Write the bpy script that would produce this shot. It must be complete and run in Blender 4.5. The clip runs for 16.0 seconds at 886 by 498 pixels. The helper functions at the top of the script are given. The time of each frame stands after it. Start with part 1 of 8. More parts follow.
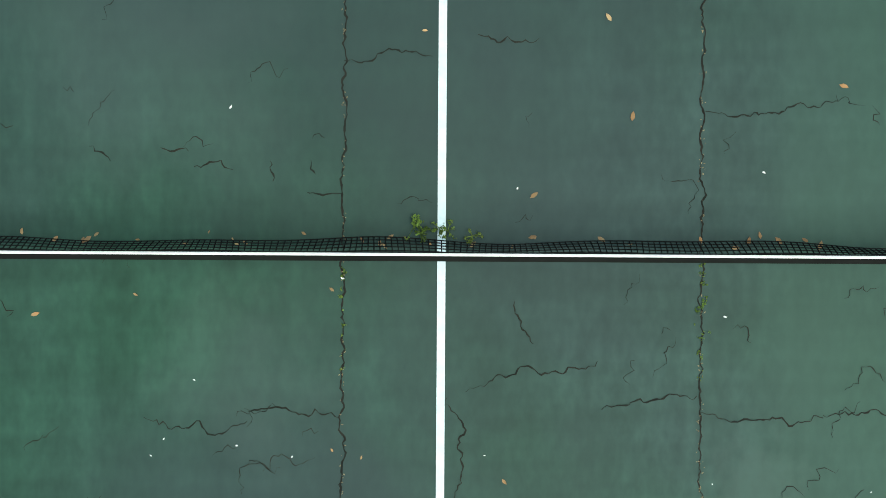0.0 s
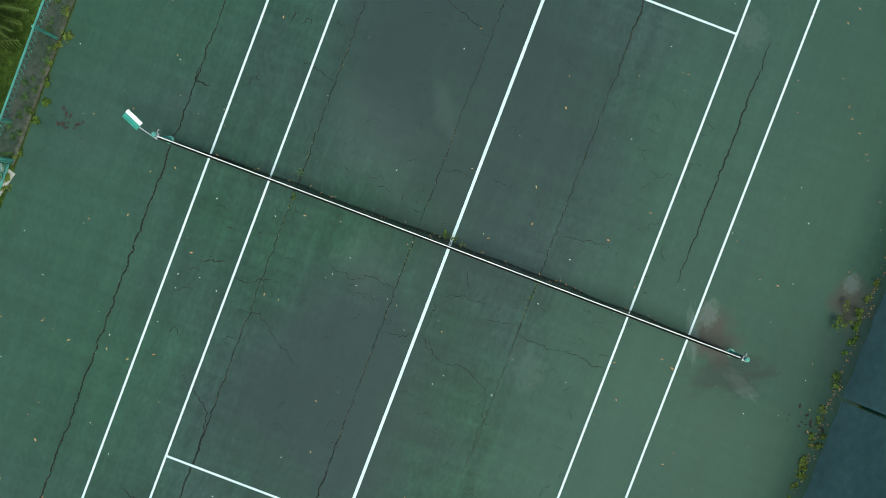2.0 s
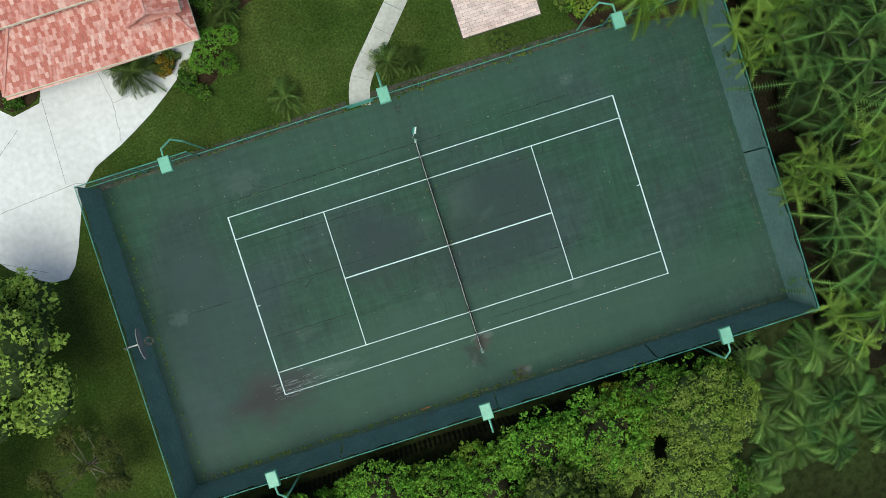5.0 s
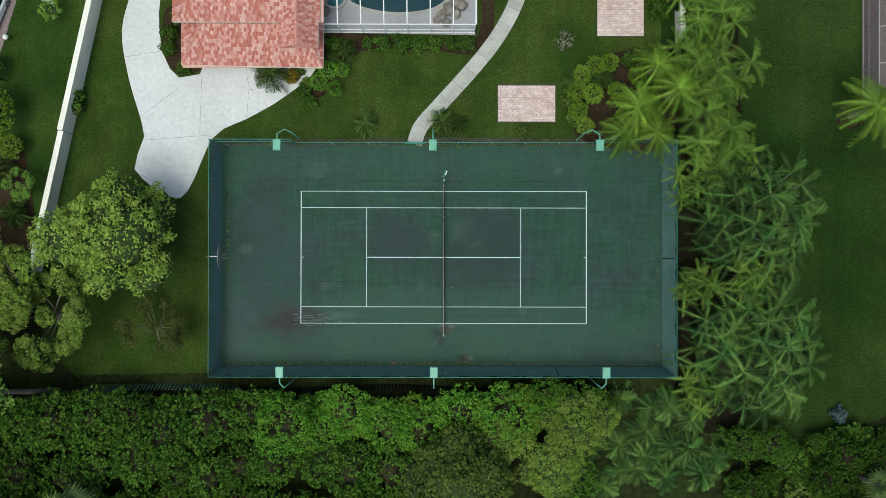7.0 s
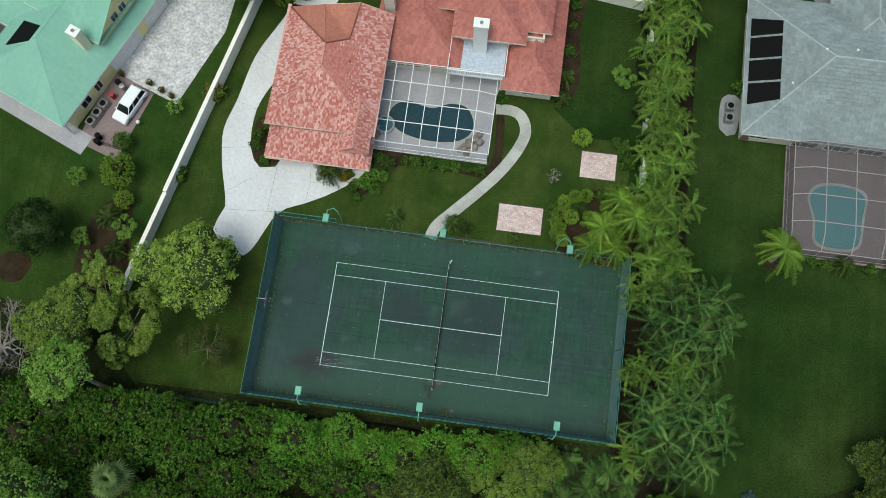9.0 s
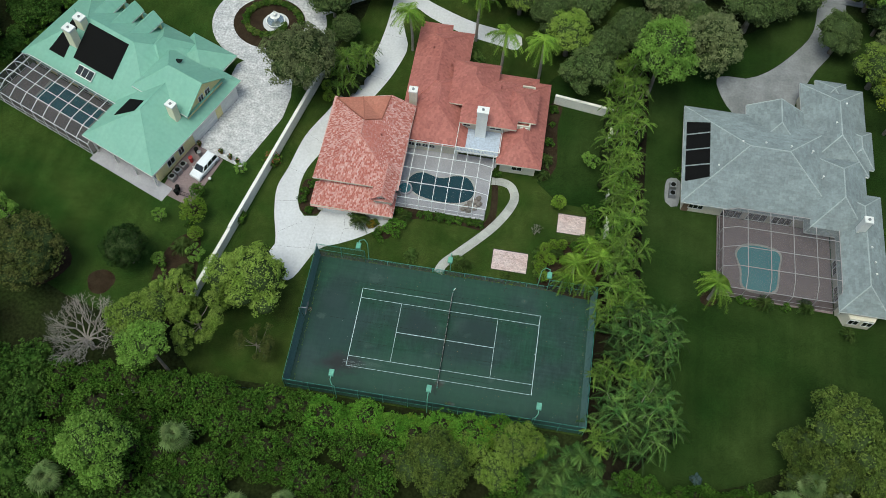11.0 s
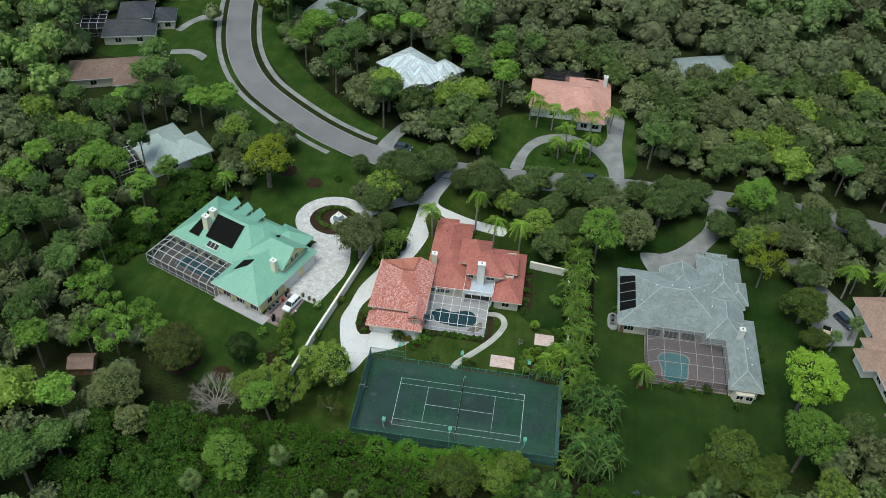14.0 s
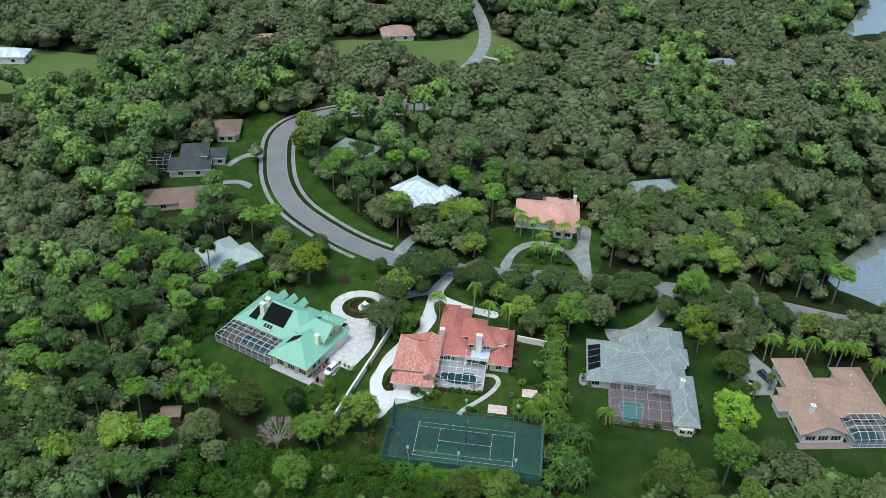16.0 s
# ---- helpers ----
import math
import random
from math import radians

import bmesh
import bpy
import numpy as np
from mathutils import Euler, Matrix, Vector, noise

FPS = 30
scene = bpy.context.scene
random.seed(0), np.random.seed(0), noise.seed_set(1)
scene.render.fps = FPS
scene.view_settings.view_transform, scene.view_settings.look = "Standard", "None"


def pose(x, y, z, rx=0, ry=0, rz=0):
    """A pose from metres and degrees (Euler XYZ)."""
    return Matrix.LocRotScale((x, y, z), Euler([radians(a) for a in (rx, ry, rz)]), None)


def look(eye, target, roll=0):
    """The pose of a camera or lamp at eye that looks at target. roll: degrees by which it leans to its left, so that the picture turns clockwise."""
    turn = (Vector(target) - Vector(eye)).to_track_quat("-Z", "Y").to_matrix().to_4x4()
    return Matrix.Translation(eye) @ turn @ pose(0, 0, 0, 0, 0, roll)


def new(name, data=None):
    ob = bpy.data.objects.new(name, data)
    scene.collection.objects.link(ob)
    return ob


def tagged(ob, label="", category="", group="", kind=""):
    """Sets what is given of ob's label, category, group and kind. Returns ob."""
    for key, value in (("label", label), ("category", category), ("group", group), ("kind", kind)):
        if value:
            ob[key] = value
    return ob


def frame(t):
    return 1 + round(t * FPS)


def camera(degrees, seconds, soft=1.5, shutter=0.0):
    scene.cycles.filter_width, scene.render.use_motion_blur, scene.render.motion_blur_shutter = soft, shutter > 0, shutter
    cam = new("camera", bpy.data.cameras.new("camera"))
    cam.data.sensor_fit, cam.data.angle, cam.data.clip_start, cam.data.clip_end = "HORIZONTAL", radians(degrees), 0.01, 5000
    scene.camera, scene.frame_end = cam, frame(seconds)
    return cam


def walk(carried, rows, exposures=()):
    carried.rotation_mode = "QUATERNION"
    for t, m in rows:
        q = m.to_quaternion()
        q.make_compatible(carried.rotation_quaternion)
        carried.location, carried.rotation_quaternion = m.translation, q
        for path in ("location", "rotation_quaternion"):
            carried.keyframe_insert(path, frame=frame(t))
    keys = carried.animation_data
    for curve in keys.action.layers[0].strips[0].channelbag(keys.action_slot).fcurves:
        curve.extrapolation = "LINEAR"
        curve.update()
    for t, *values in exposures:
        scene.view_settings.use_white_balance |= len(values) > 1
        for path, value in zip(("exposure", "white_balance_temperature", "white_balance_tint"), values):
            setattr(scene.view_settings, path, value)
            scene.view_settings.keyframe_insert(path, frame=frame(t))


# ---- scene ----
EXPOSURES = [(0, 1.02, 6500, -6), (1, 0.82, 6350, -6), (2.5, 0.74, 6500, -7), (4, 0.64, 6600, -7), (7, 0.30, 6450, -6), (12.5, 0.28, 6350, -5), (14.5, 0.44, 6250, -5), (16, 0.66, 5900, -5)]
cam = camera(53.01, 16.0, soft=0.35)
PATH = [
    (0, 0.073, 0.102, 6.934, -0.316, -0.941, -89.640),
    (0.5, 0.087, 0.095, 8.506, -0.836, -0.551, -89.675),
    (1, 0.146, 0.115, 11.323, -1.184, -0.212, -86.079),
    (1.5, 0.257, 0.154, 14.883, -1.182, 0.023, -78.330),
    (2, 0.320, 0.199, 19.079, -1.286, 0.201, -69.206),
    (2.5, 0.378, 0.195, 24.167, -1.377, 0.286, -60.382),
    (3, 0.401, 0.244, 29.600, -1.264, 0.294, -51.494),
    (3.5, 0.202, 0.405, 35.268, -1.165, 0.282, -42.696),
    (4, 0.129, 0.542, 40.885, -1.060, 0.113, -34.018),
    (4.2, 0.105, 0.595, 43.330, -1.058, 0.055, -30.693),
    (6.5, -0.568, 2.115, 68.092, -2.023, -0.268, -1.158),
    (7, -0.103, 0.277, 73.839, 0.325, -0.035, 0.101),
    (7.5, 0.486, -2.665, 79.056, 4.082, 0.204, 1.312),
    (8, 1.108, -6.431, 83.508, 8.017, 0.290, 3.566),
    (8.5, 1.955, -10.378, 87.628, 11.352, 0.333, 6.135),
    (9, 3.003, -14.372, 92.030, 14.109, 0.473, 7.768),
    (11.5, 2.985, -52.739, 110.912, 31.514, -2.319, 8.881),
    (12, 3.793, -62.318, 115.526, 34.911, -2.300, 8.725),
    (12.5, 4.373, -71.522, 120.536, 37.944, -2.376, 8.660),
    (13, 4.773, -81.543, 124.763, 41.295, -2.446, 8.485),
    (13.5, 5.736, -91.390, 129.094, 44.467, -2.249, 8.338),
    (14, 6.175, -101.164, 134.736, 47.034, -2.346, 8.318),
    (14.5, 6.747, -111.775, 140.737, 49.366, -2.262, 8.147),
    (15, 7.387, -124.142, 146.071, 51.746, -2.280, 7.984),
    (15.5, 8.593, -137.633, 151.933, 54.007, -2.035, 7.742),
    (16, 9.006, -151.051, 158.159, 55.974, -1.905, 7.389),
]
walk(cam, [(row[0], pose(*row[1:])) for row in PATH], EXPOSURES)

# ---- light ----
world = bpy.data.worlds.new("overcast_sky")
scene.world = world
world.use_nodes = True
wn = world.node_tree
sky = wn.nodes.new("ShaderNodeTexSky")
sky.sky_type, sky.sun_disc = "NISHITA", False
sky.sun_elevation, sky.sun_rotation = radians(71.6), radians(213.7)
sky.air_density, sky.dust_density, sky.ozone_density = 1.0, 4.0, 1.0
wn.links.new(sky.outputs[0], wn.nodes["Background"].inputs[0])
wn.nodes["Background"].inputs[1].default_value = 0.124
sun_data = bpy.data.lights.new("sun", "SUN")
sun_data.energy, sun_data.angle, sun_data.color = 1.5, radians(30), (1.0, 0.97, 0.91)
sun = new("sun", sun_data)
sun.matrix_world = look((-14, -21, 76), (0, 0, 0))


# ---- materials ----
def mat(name, col, col2=None, rough=0.8, big=0.15, fine=4.0, var=0.2, bump=0.15, metal=0.0, spec=0.3, rnd=0.0, isl=0.0, mid=(0.35, 0.65), rough_var=0.0, stretch=None):
    """A surface with two scales of variation in world metres. rnd and isl vary it by object and by loose piece."""
    m = bpy.data.materials.new(name)
    m.use_nodes = True
    t = m.node_tree
    N, L = t.nodes, t.links
    p = N["Principled BSDF"]
    p.inputs["Roughness"].default_value, p.inputs["Metallic"].default_value = rough, metal
    p.inputs["Specular IOR Level"].default_value = spec
    g = N.new("ShaderNodeNewGeometry")
    pos = g.outputs["Position"]
    if stretch:
        mp = N.new("ShaderNodeMapping")
        mp.inputs["Scale"].default_value = stretch
        L.new(pos, mp.inputs[0])
        pos = mp.outputs[0]
    a = N.new("ShaderNodeTexNoise")
    a.inputs["Scale"].default_value, a.inputs["Detail"].default_value = big, 4
    L.new(pos, a.inputs["Vector"])
    r = N.new("ShaderNodeMapRange")
    r.inputs["From Min"].default_value, r.inputs["From Max"].default_value = mid
    L.new(a.outputs[0], r.inputs[0])
    mix = N.new("ShaderNodeMix")
    mix.data_type = "RGBA"
    mix.inputs["A"].default_value, mix.inputs["B"].default_value = (*col, 1), (*(col2 or col), 1)
    L.new(r.outputs[0], mix.inputs[0])
    b = N.new("ShaderNodeTexNoise")
    b.inputs["Scale"].default_value, b.inputs["Detail"].default_value = fine, 3
    L.new(pos, b.inputs["Vector"])
    k = N.new("ShaderNodeMapRange")
    k.inputs["From Min"].default_value, k.inputs["From Max"].default_value = 0.25, 0.75
    k.inputs["To Min"].default_value, k.inputs["To Max"].default_value = 1 - var, 1 + var
    L.new(b.outputs[0], k.inputs[0])
    fac = k.outputs[0]
    for amount, node, out in ((rnd, "ShaderNodeObjectInfo", "Random"), (isl, "ShaderNodeNewGeometry", "Random Per Island")):
        if amount:
            o = N.new(node)
            q = N.new("ShaderNodeMapRange")
            q.inputs["To Min"].default_value, q.inputs["To Max"].default_value = 1 - amount, 1 + amount
            L.new(o.outputs[out], q.inputs[0])
            mu = N.new("ShaderNodeMath")
            mu.operation = "MULTIPLY"
            L.new(fac, mu.inputs[0]), L.new(q.outputs[0], mu.inputs[1])
            fac = mu.outputs[0]
    sc = N.new("ShaderNodeVectorMath")
    sc.operation = "SCALE"
    L.new(mix.outputs["Result"], sc.inputs[0]), L.new(fac, sc.inputs["Scale"])
    L.new(sc.outputs[0], p.inputs["Base Color"])
    if rough_var:
        rr = N.new("ShaderNodeMapRange")
        rr.inputs["To Min"].default_value, rr.inputs["To Max"].default_value = rough - rough_var, rough + rough_var
        L.new(a.outputs[0], rr.inputs[0]), L.new(rr.outputs[0], p.inputs["Roughness"])
    if bump:
        bp = N.new("ShaderNodeBump")
        bp.inputs["Strength"].default_value, bp.inputs["Distance"].default_value = bump, 0.03
        L.new(b.outputs[0], bp.inputs["Height"]), L.new(bp.outputs[0], p.inputs["Normal"])
    return m


def leaf_mat(name, col, col2, rnd=0.25, isl=0.35, trans=0.3):
    m = mat(name, col, col2, rough=0.8, big=0.6, fine=3, var=0.15, bump=0, spec=0.04, rnd=rnd, isl=isl)
    t = m.node_tree
    p = t.nodes["Principled BSDF"]
    tr, mx = t.nodes.new("ShaderNodeBsdfTranslucent"), t.nodes.new("ShaderNodeMixShader")
    t.links.new(p.inputs["Base Color"].links[0].from_socket, tr.inputs[0])
    mx.inputs[0].default_value = trans
    t.links.new(p.outputs[0], mx.inputs[1]), t.links.new(tr.outputs[0], mx.inputs[2])
    t.links.new(mx.outputs[0], t.nodes["Material Output"].inputs[0])
    return m


def sheer(name, col, cover):
    """A woven screen: part open air, part thread."""
    m = mat(name, col, rough=0.7, var=0.1, bump=0)
    t = m.node_tree
    tr, mx = t.nodes.new("ShaderNodeBsdfTransparent"), t.nodes.new("ShaderNodeMixShader")
    mx.inputs[0].default_value = cover
    t.links.new(tr.outputs[0], mx.inputs[1]), t.links.new(t.nodes["Principled BSDF"].outputs[0], mx.inputs[2])
    t.links.new(mx.outputs[0], t.nodes["Material Output"].inputs[0])
    return m


M_court = mat("court_acrylic", (0.0195, 0.054, 0.0355), (0.0260, 0.0485, 0.0440), rough=0.55, big=0.22, fine=1.3, var=0.10, bump=0.03, spec=0.10, mid=(0.40, 0.64), rough_var=0.12)
M_line = mat("line_paint", (0.47, 0.58, 0.61), rough=0.6, big=0.8, fine=14, var=0.12, bump=0.1)
M_crack = mat("open_crack", (0.006, 0.008, 0.006), (0.012, 0.011, 0.008), rough=0.95, big=1.5, fine=20, var=0.4)
M_grass = mat("lawn_grass", (0.0195, 0.044, 0.0085), (0.036, 0.060, 0.0130), rough=0.9, big=0.16, fine=5.5, var=0.32, bump=0.4, spec=0.03)
M_grass_e = mat("east_lawn_grass", (0.0120, 0.0285, 0.0058), (0.0290, 0.0480, 0.0125), rough=0.9, big=0.07, fine=5.5, var=0.34, bump=0.4, spec=0.03)
M_grass_c = mat("court_side_grass", (0.023, 0.045, 0.0085), (0.042, 0.060, 0.0140), rough=0.9, big=0.22, fine=7.0, var=0.40, bump=0.5, spec=0.03)
M_grass2 = mat("pasture_grass", (0.075, 0.115, 0.03), (0.10, 0.12, 0.045), rough=0.9, big=0.05, fine=1.5, var=0.25, bump=0.3, spec=0.1)
M_litter = mat("leaf_litter", (0.016, 0.019, 0.008), (0.022, 0.032, 0.010), rough=0.95, big=0.2, fine=2.5, var=0.5, bump=0.8, spec=0.03)
M_mulch = mat("brown_mulch", (0.026, 0.017, 0.011), (0.040, 0.029, 0.018), rough=0.95, big=0.7, fine=9, var=0.5, bump=0.8, spec=0.03)
# duff taken near black, with the shade under the palms in its colour
M_duff = mat("duff_and_palm_shade", (0.010, 0.009, 0.006), (0.017, 0.015, 0.009), rough=0.95, big=0.7, fine=9, var=0.5, bump=0.8, spec=0.03)
M_dirt = mat("grey_soil", (0.07, 0.065, 0.055), (0.04, 0.05, 0.03), rough=0.95, big=1.2, fine=10, var=0.5, bump=0.7, spec=0.1)
M_conc = mat("pale_concrete", (0.58, 0.58, 0.60), (0.50, 0.50, 0.515), rough=0.85, big=0.22, fine=3, var=0.10, bump=0.1)
M_walk = mat("sidewalk_concrete", (0.40, 0.40, 0.37), (0.31, 0.31, 0.285), rough=0.88, big=0.6, fine=5, var=0.12, bump=0.15, rnd=0.06)
M_greyconc = mat("weathered_concrete", (0.24, 0.245, 0.25), (0.17, 0.175, 0.18), rough=0.88, big=0.3, fine=3, var=0.15, bump=0.15)
M_road = mat("worn_asphalt", (0.175, 0.175, 0.185), (0.145, 0.145, 0.155), rough=0.9, big=0.12, fine=2, var=0.12, bump=0.2)
M_stucco = mat("cream_stucco", (0.62, 0.58, 0.48), (0.55, 0.51, 0.42), rough=0.85, big=0.5, fine=6, var=0.08, bump=0.2)
M_yellow = mat("yellow_stucco", (0.80, 0.71, 0.36), (0.74, 0.65, 0.33), rough=0.85, big=0.5, fine=6, var=0.08, bump=0.2)
M_cream = mat("pale_cream_stucco", (0.80, 0.76, 0.56), (0.74, 0.70, 0.52), rough=0.85, big=0.5, fine=6, var=0.06, bump=0.2)
M_wallpaint = mat("cream_white_wall_paint", (0.76, 0.74, 0.67), (0.69, 0.67, 0.60), rough=0.8, big=0.4, fine=5, var=0.08, bump=0.15)
M_white = mat("white_paint", (0.74, 0.74, 0.72), (0.66, 0.66, 0.64), rough=0.55, big=0.6, fine=5, var=0.06, bump=0.05)
M_tile_red = mat("faded_red_tile", (0.345, 0.122, 0.102), (0.39, 0.145, 0.122), rough=0.75, big=0.3, fine=3, var=0.12, bump=0.25, isl=0.16)
M_tile_worn = mat("lichen_bleached_red_tile", (0.40, 0.120, 0.095), (0.45, 0.155, 0.125), rough=0.8, big=0.3, fine=3, var=0.12, bump=0.25, isl=0.16)
M_tile_orange = mat("orange_tile", (0.43, 0.175, 0.125), (0.39, 0.15, 0.108), rough=0.75, big=0.4, fine=3, var=0.1, bump=0.25, isl=0.10)
M_metal_teal = mat("mint_metal_roofing", (0.205, 0.415, 0.32), (0.225, 0.435, 0.34), rough=0.5, big=0.25, fine=2, var=0.06, bump=0.05, isl=0.025, spec=0.4)
M_tile_grey = mat("grey_roof_tile", (0.222, 0.262, 0.268), (0.185, 0.215, 0.222), rough=0.75, big=0.3, fine=3, var=0.15, bump=0.25, isl=0.12)
M_ridge = mat("pale_ridge_tile", (0.36, 0.40, 0.40), (0.30, 0.34, 0.34), rough=0.8, big=0.6, fine=4, var=0.15, bump=0.2)
M_tile_pink = mat("pink_roof_tile", (0.52, 0.29, 0.25), (0.46, 0.25, 0.21), rough=0.75, big=0.2, fine=3, var=0.1, bump=0.2, isl=0.1)
M_tile_tan = mat("tan_roof_tile", (0.315, 0.212, 0.17), (0.27, 0.180, 0.145), rough=0.75, big=0.2, fine=3, var=0.1, bump=0.2, isl=0.12)
M_tile_brown = mat("brown_shingle", (0.17, 0.115, 0.095), (0.20, 0.14, 0.12), rough=0.85, big=0.2, fine=3, var=0.15, bump=0.2, isl=0.12)
M_tile_navy = mat("slate_shingle", (0.045, 0.05, 0.06), (0.06, 0.065, 0.075), rough=0.8, big=0.2, fine=3, var=0.15, bump=0.2, isl=0.12)
M_tile_silver = mat("pale_blue_metal_roofing", (0.42, 0.50, 0.56), (0.55, 0.60, 0.64), rough=0.5, big=0.5, fine=2, var=0.15, bump=0.05, isl=0.25)
M_tile_sage = mat("sage_metal_roofing", (0.30, 0.36, 0.36), (0.34, 0.40, 0.40), rough=0.5, big=0.3, fine=2, var=0.1, bump=0.05, isl=0.06)
M_solar = mat("black_solar_mat", (0.006, 0.006, 0.006), rough=0.8, big=0.5, fine=6, var=0.3, bump=0.1, spec=0.08)
M_glass = mat("window_glass", (0.012, 0.016, 0.018), rough=0.08, var=0.05, bump=0, spec=0.6)
M_water = mat("pool_water", (0.022, 0.120, 0.150), (0.032, 0.155, 0.185), rough=0.06, big=0.5, fine=3, var=0.06, bump=0.04, spec=0.5)
M_lake = mat("lake_water", (0.46, 0.50, 0.47), (0.52, 0.55, 0.53), metal=0.75, rough=0.06, big=0.05, fine=0.6, var=0.05, bump=0.05, spec=0.6)
M_deck = mat("pool_deck", (0.37, 0.36, 0.385), (0.31, 0.30, 0.325), rough=0.85, big=0.5, fine=5, var=0.1, bump=0.1)
M_deckpink = mat("pink_paver_deck", (0.22, 0.165, 0.165), (0.19, 0.145, 0.148), rough=0.85, big=0.5, fine=5, var=0.18, bump=0.2)
M_green = mat("green_enamel", (0.13, 0.36, 0.26), (0.11, 0.30, 0.22), rough=0.45, big=1.0, fine=5, var=0.1, bump=0.03, spec=0.5)
M_teal = mat("teal_enamel", (0.05, 0.20, 0.16), (0.07, 0.26, 0.21), rough=0.5, big=1.5, fine=6, var=0.15, bump=0.05, spec=0.5)
M_screen_cloth = mat("green_windscreen_cloth", (0.088, 0.160, 0.148), (0.112, 0.190, 0.176), rough=0.75, big=0.7, fine=5, var=0.18, bump=0.25)
M_black = mat("black_cord", (0.009, 0.010, 0.009), rough=0.9, var=0.2, bump=0, spec=0.05)
M_bark = mat("grey_bark", (0.12, 0.10, 0.08), (0.20, 0.18, 0.15), rough=0.95, big=1.5, fine=8, var=0.35, bump=0.8)
M_palmbark = mat("palm_trunk", (0.20, 0.18, 0.155), (0.28, 0.26, 0.23), rough=0.95, big=1.5, fine=10, var=0.25, bump=0.6)
M_rock = mat("field_rock", (0.16, 0.13, 0.11), (0.26, 0.23, 0.20), rough=0.9, big=1.2, fine=4, var=0.3, bump=0.7, rnd=0.25)
M_paver = mat("cobble_pavers", (0.37, 0.37, 0.38), (0.50, 0.49, 0.50), rough=0.85, big=0.8, fine=3.2, var=0.35, bump=0.15, isl=0.28)
M_pinkpaver = mat("pink_pavers", (0.50, 0.37, 0.345), (0.56, 0.45, 0.43), rough=0.85, big=0.5, fine=5, var=0.12, bump=0.15, isl=0.16)
M_cage = sheer("insect_screen", (0.03, 0.03, 0.032), 0.42)
M_chain = sheer("chain_link_mesh", (0.05, 0.14, 0.11), 0.30)
M_alu = mat("white_aluminium", (0.66, 0.68, 0.69), rough=0.45, var=0.05, bump=0)
M_bronze = mat("bronze_aluminium", (0.30, 0.28, 0.28), rough=0.5, var=0.05, bump=0)
M_carwhite = mat("white_car_paint", (0.72, 0.74, 0.76), rough=0.25, var=0.02, bump=0, spec=0.5)
M_cardark = mat("dark_blue_car_paint", (0.03, 0.045, 0.07), rough=0.25, var=0.02, bump=0, spec=0.5)
M_cartan = mat("beige_car_paint", (0.46, 0.40, 0.30), rough=0.3, var=0.02, bump=0, spec=0.5)
M_rubber = mat("black_rubber", (0.015, 0.015, 0.015), rough=0.8, var=0.2, bump=0)
M_steel = mat("grey_steel", (0.30, 0.31, 0.32), rough=0.4, metal=0.7, var=0.1, bump=0.05)
M_bristle_w = mat("white_bristles", (0.70, 0.72, 0.70), rough=0.8, var=0.15)
M_bristle_g = mat("green_bristles", (0.04, 0.24, 0.19), rough=0.7, var=0.15)
M_rust = mat("rusty_steel", (0.16, 0.07, 0.03), (0.22, 0.11, 0.05), rough=0.8, big=3, fine=12, var=0.3)
M_wood = mat("weathered_wood", (0.16, 0.10, 0.06), (0.22, 0.16, 0.11), rough=0.85, big=1.5, fine=8, var=0.3, bump=0.4)
M_redpot = mat("red_plastic", (0.30, 0.03, 0.03), rough=0.5, var=0.1)
L_oak = leaf_mat("oak_leaf", (0.082, 0.128, 0.040), (0.120, 0.160, 0.058), rnd=0.25)
L_light = leaf_mat("light_oak_leaf", (0.172, 0.262, 0.044), (0.225, 0.305, 0.066))
L_willow = leaf_mat("pale_willowy_leaf", (0.190, 0.230, 0.092), (0.240, 0.275, 0.120))
L_leafoak = leaf_mat("olive_green_oak_leaf", (0.080, 0.124, 0.026), (0.122, 0.162, 0.036), isl=0.45)
L_fresh = leaf_mat("fresh_shrub_leaf", (0.135, 0.240, 0.026), (0.200, 0.290, 0.044), isl=0.55, trans=0.25)
L_spring = leaf_mat("spring_green_leaf", (0.080, 0.205, 0.022), (0.130, 0.250, 0.034), isl=0.6, trans=0.25)
L_olive = leaf_mat("olive_leaf", (0.130, 0.158, 0.066), (0.165, 0.188, 0.088))
L_brown = leaf_mat("brownish_leaf", (0.070, 0.090, 0.024), (0.092, 0.100, 0.032))
L_pine = leaf_mat("pine_needle", (0.088, 0.152, 0.044), (0.122, 0.190, 0.058), rnd=0.3)
L_hedge = leaf_mat("hedge_leaf", (0.035, 0.084, 0.011), (0.064, 0.120, 0.018), isl=0.85, trans=0.15)
L_thicket = leaf_mat("thicket_leaf", (0.029, 0.067, 0.011), (0.053, 0.096, 0.019), isl=0.75, trans=0.15)
L_palm = leaf_mat("palm_leaf", (0.105, 0.205, 0.022), (0.155, 0.240, 0.034), isl=0.5, trans=0.2)
L_clump = leaf_mat("clumping_palm_leaf", (0.038, 0.094, 0.022), (0.092, 0.156, 0.036), rnd=0.08, isl=0.75, trans=0.08)
# hull colour that paints the shade between palm fronds
M_palmcore = mat("palm_gap_shade", (0.012, 0.020, 0.007), (0.020, 0.026, 0.010), rough=0.95, big=1.5, fine=6, var=0.4, bump=0.5, spec=0.03)
L_areca = leaf_mat("areca_leaf", (0.066, 0.130, 0.018), (0.115, 0.178, 0.030), rnd=0.15, isl=0.6, trans=0.12)
L_lime = leaf_mat("lime_green_needle", (0.235, 0.385, 0.045), (0.285, 0.430, 0.065), trans=0.4)
L_fern = leaf_mat("garden_palm_leaf", (0.050, 0.092, 0.022), (0.084, 0.122, 0.032), isl=0.4, trans=0.2)
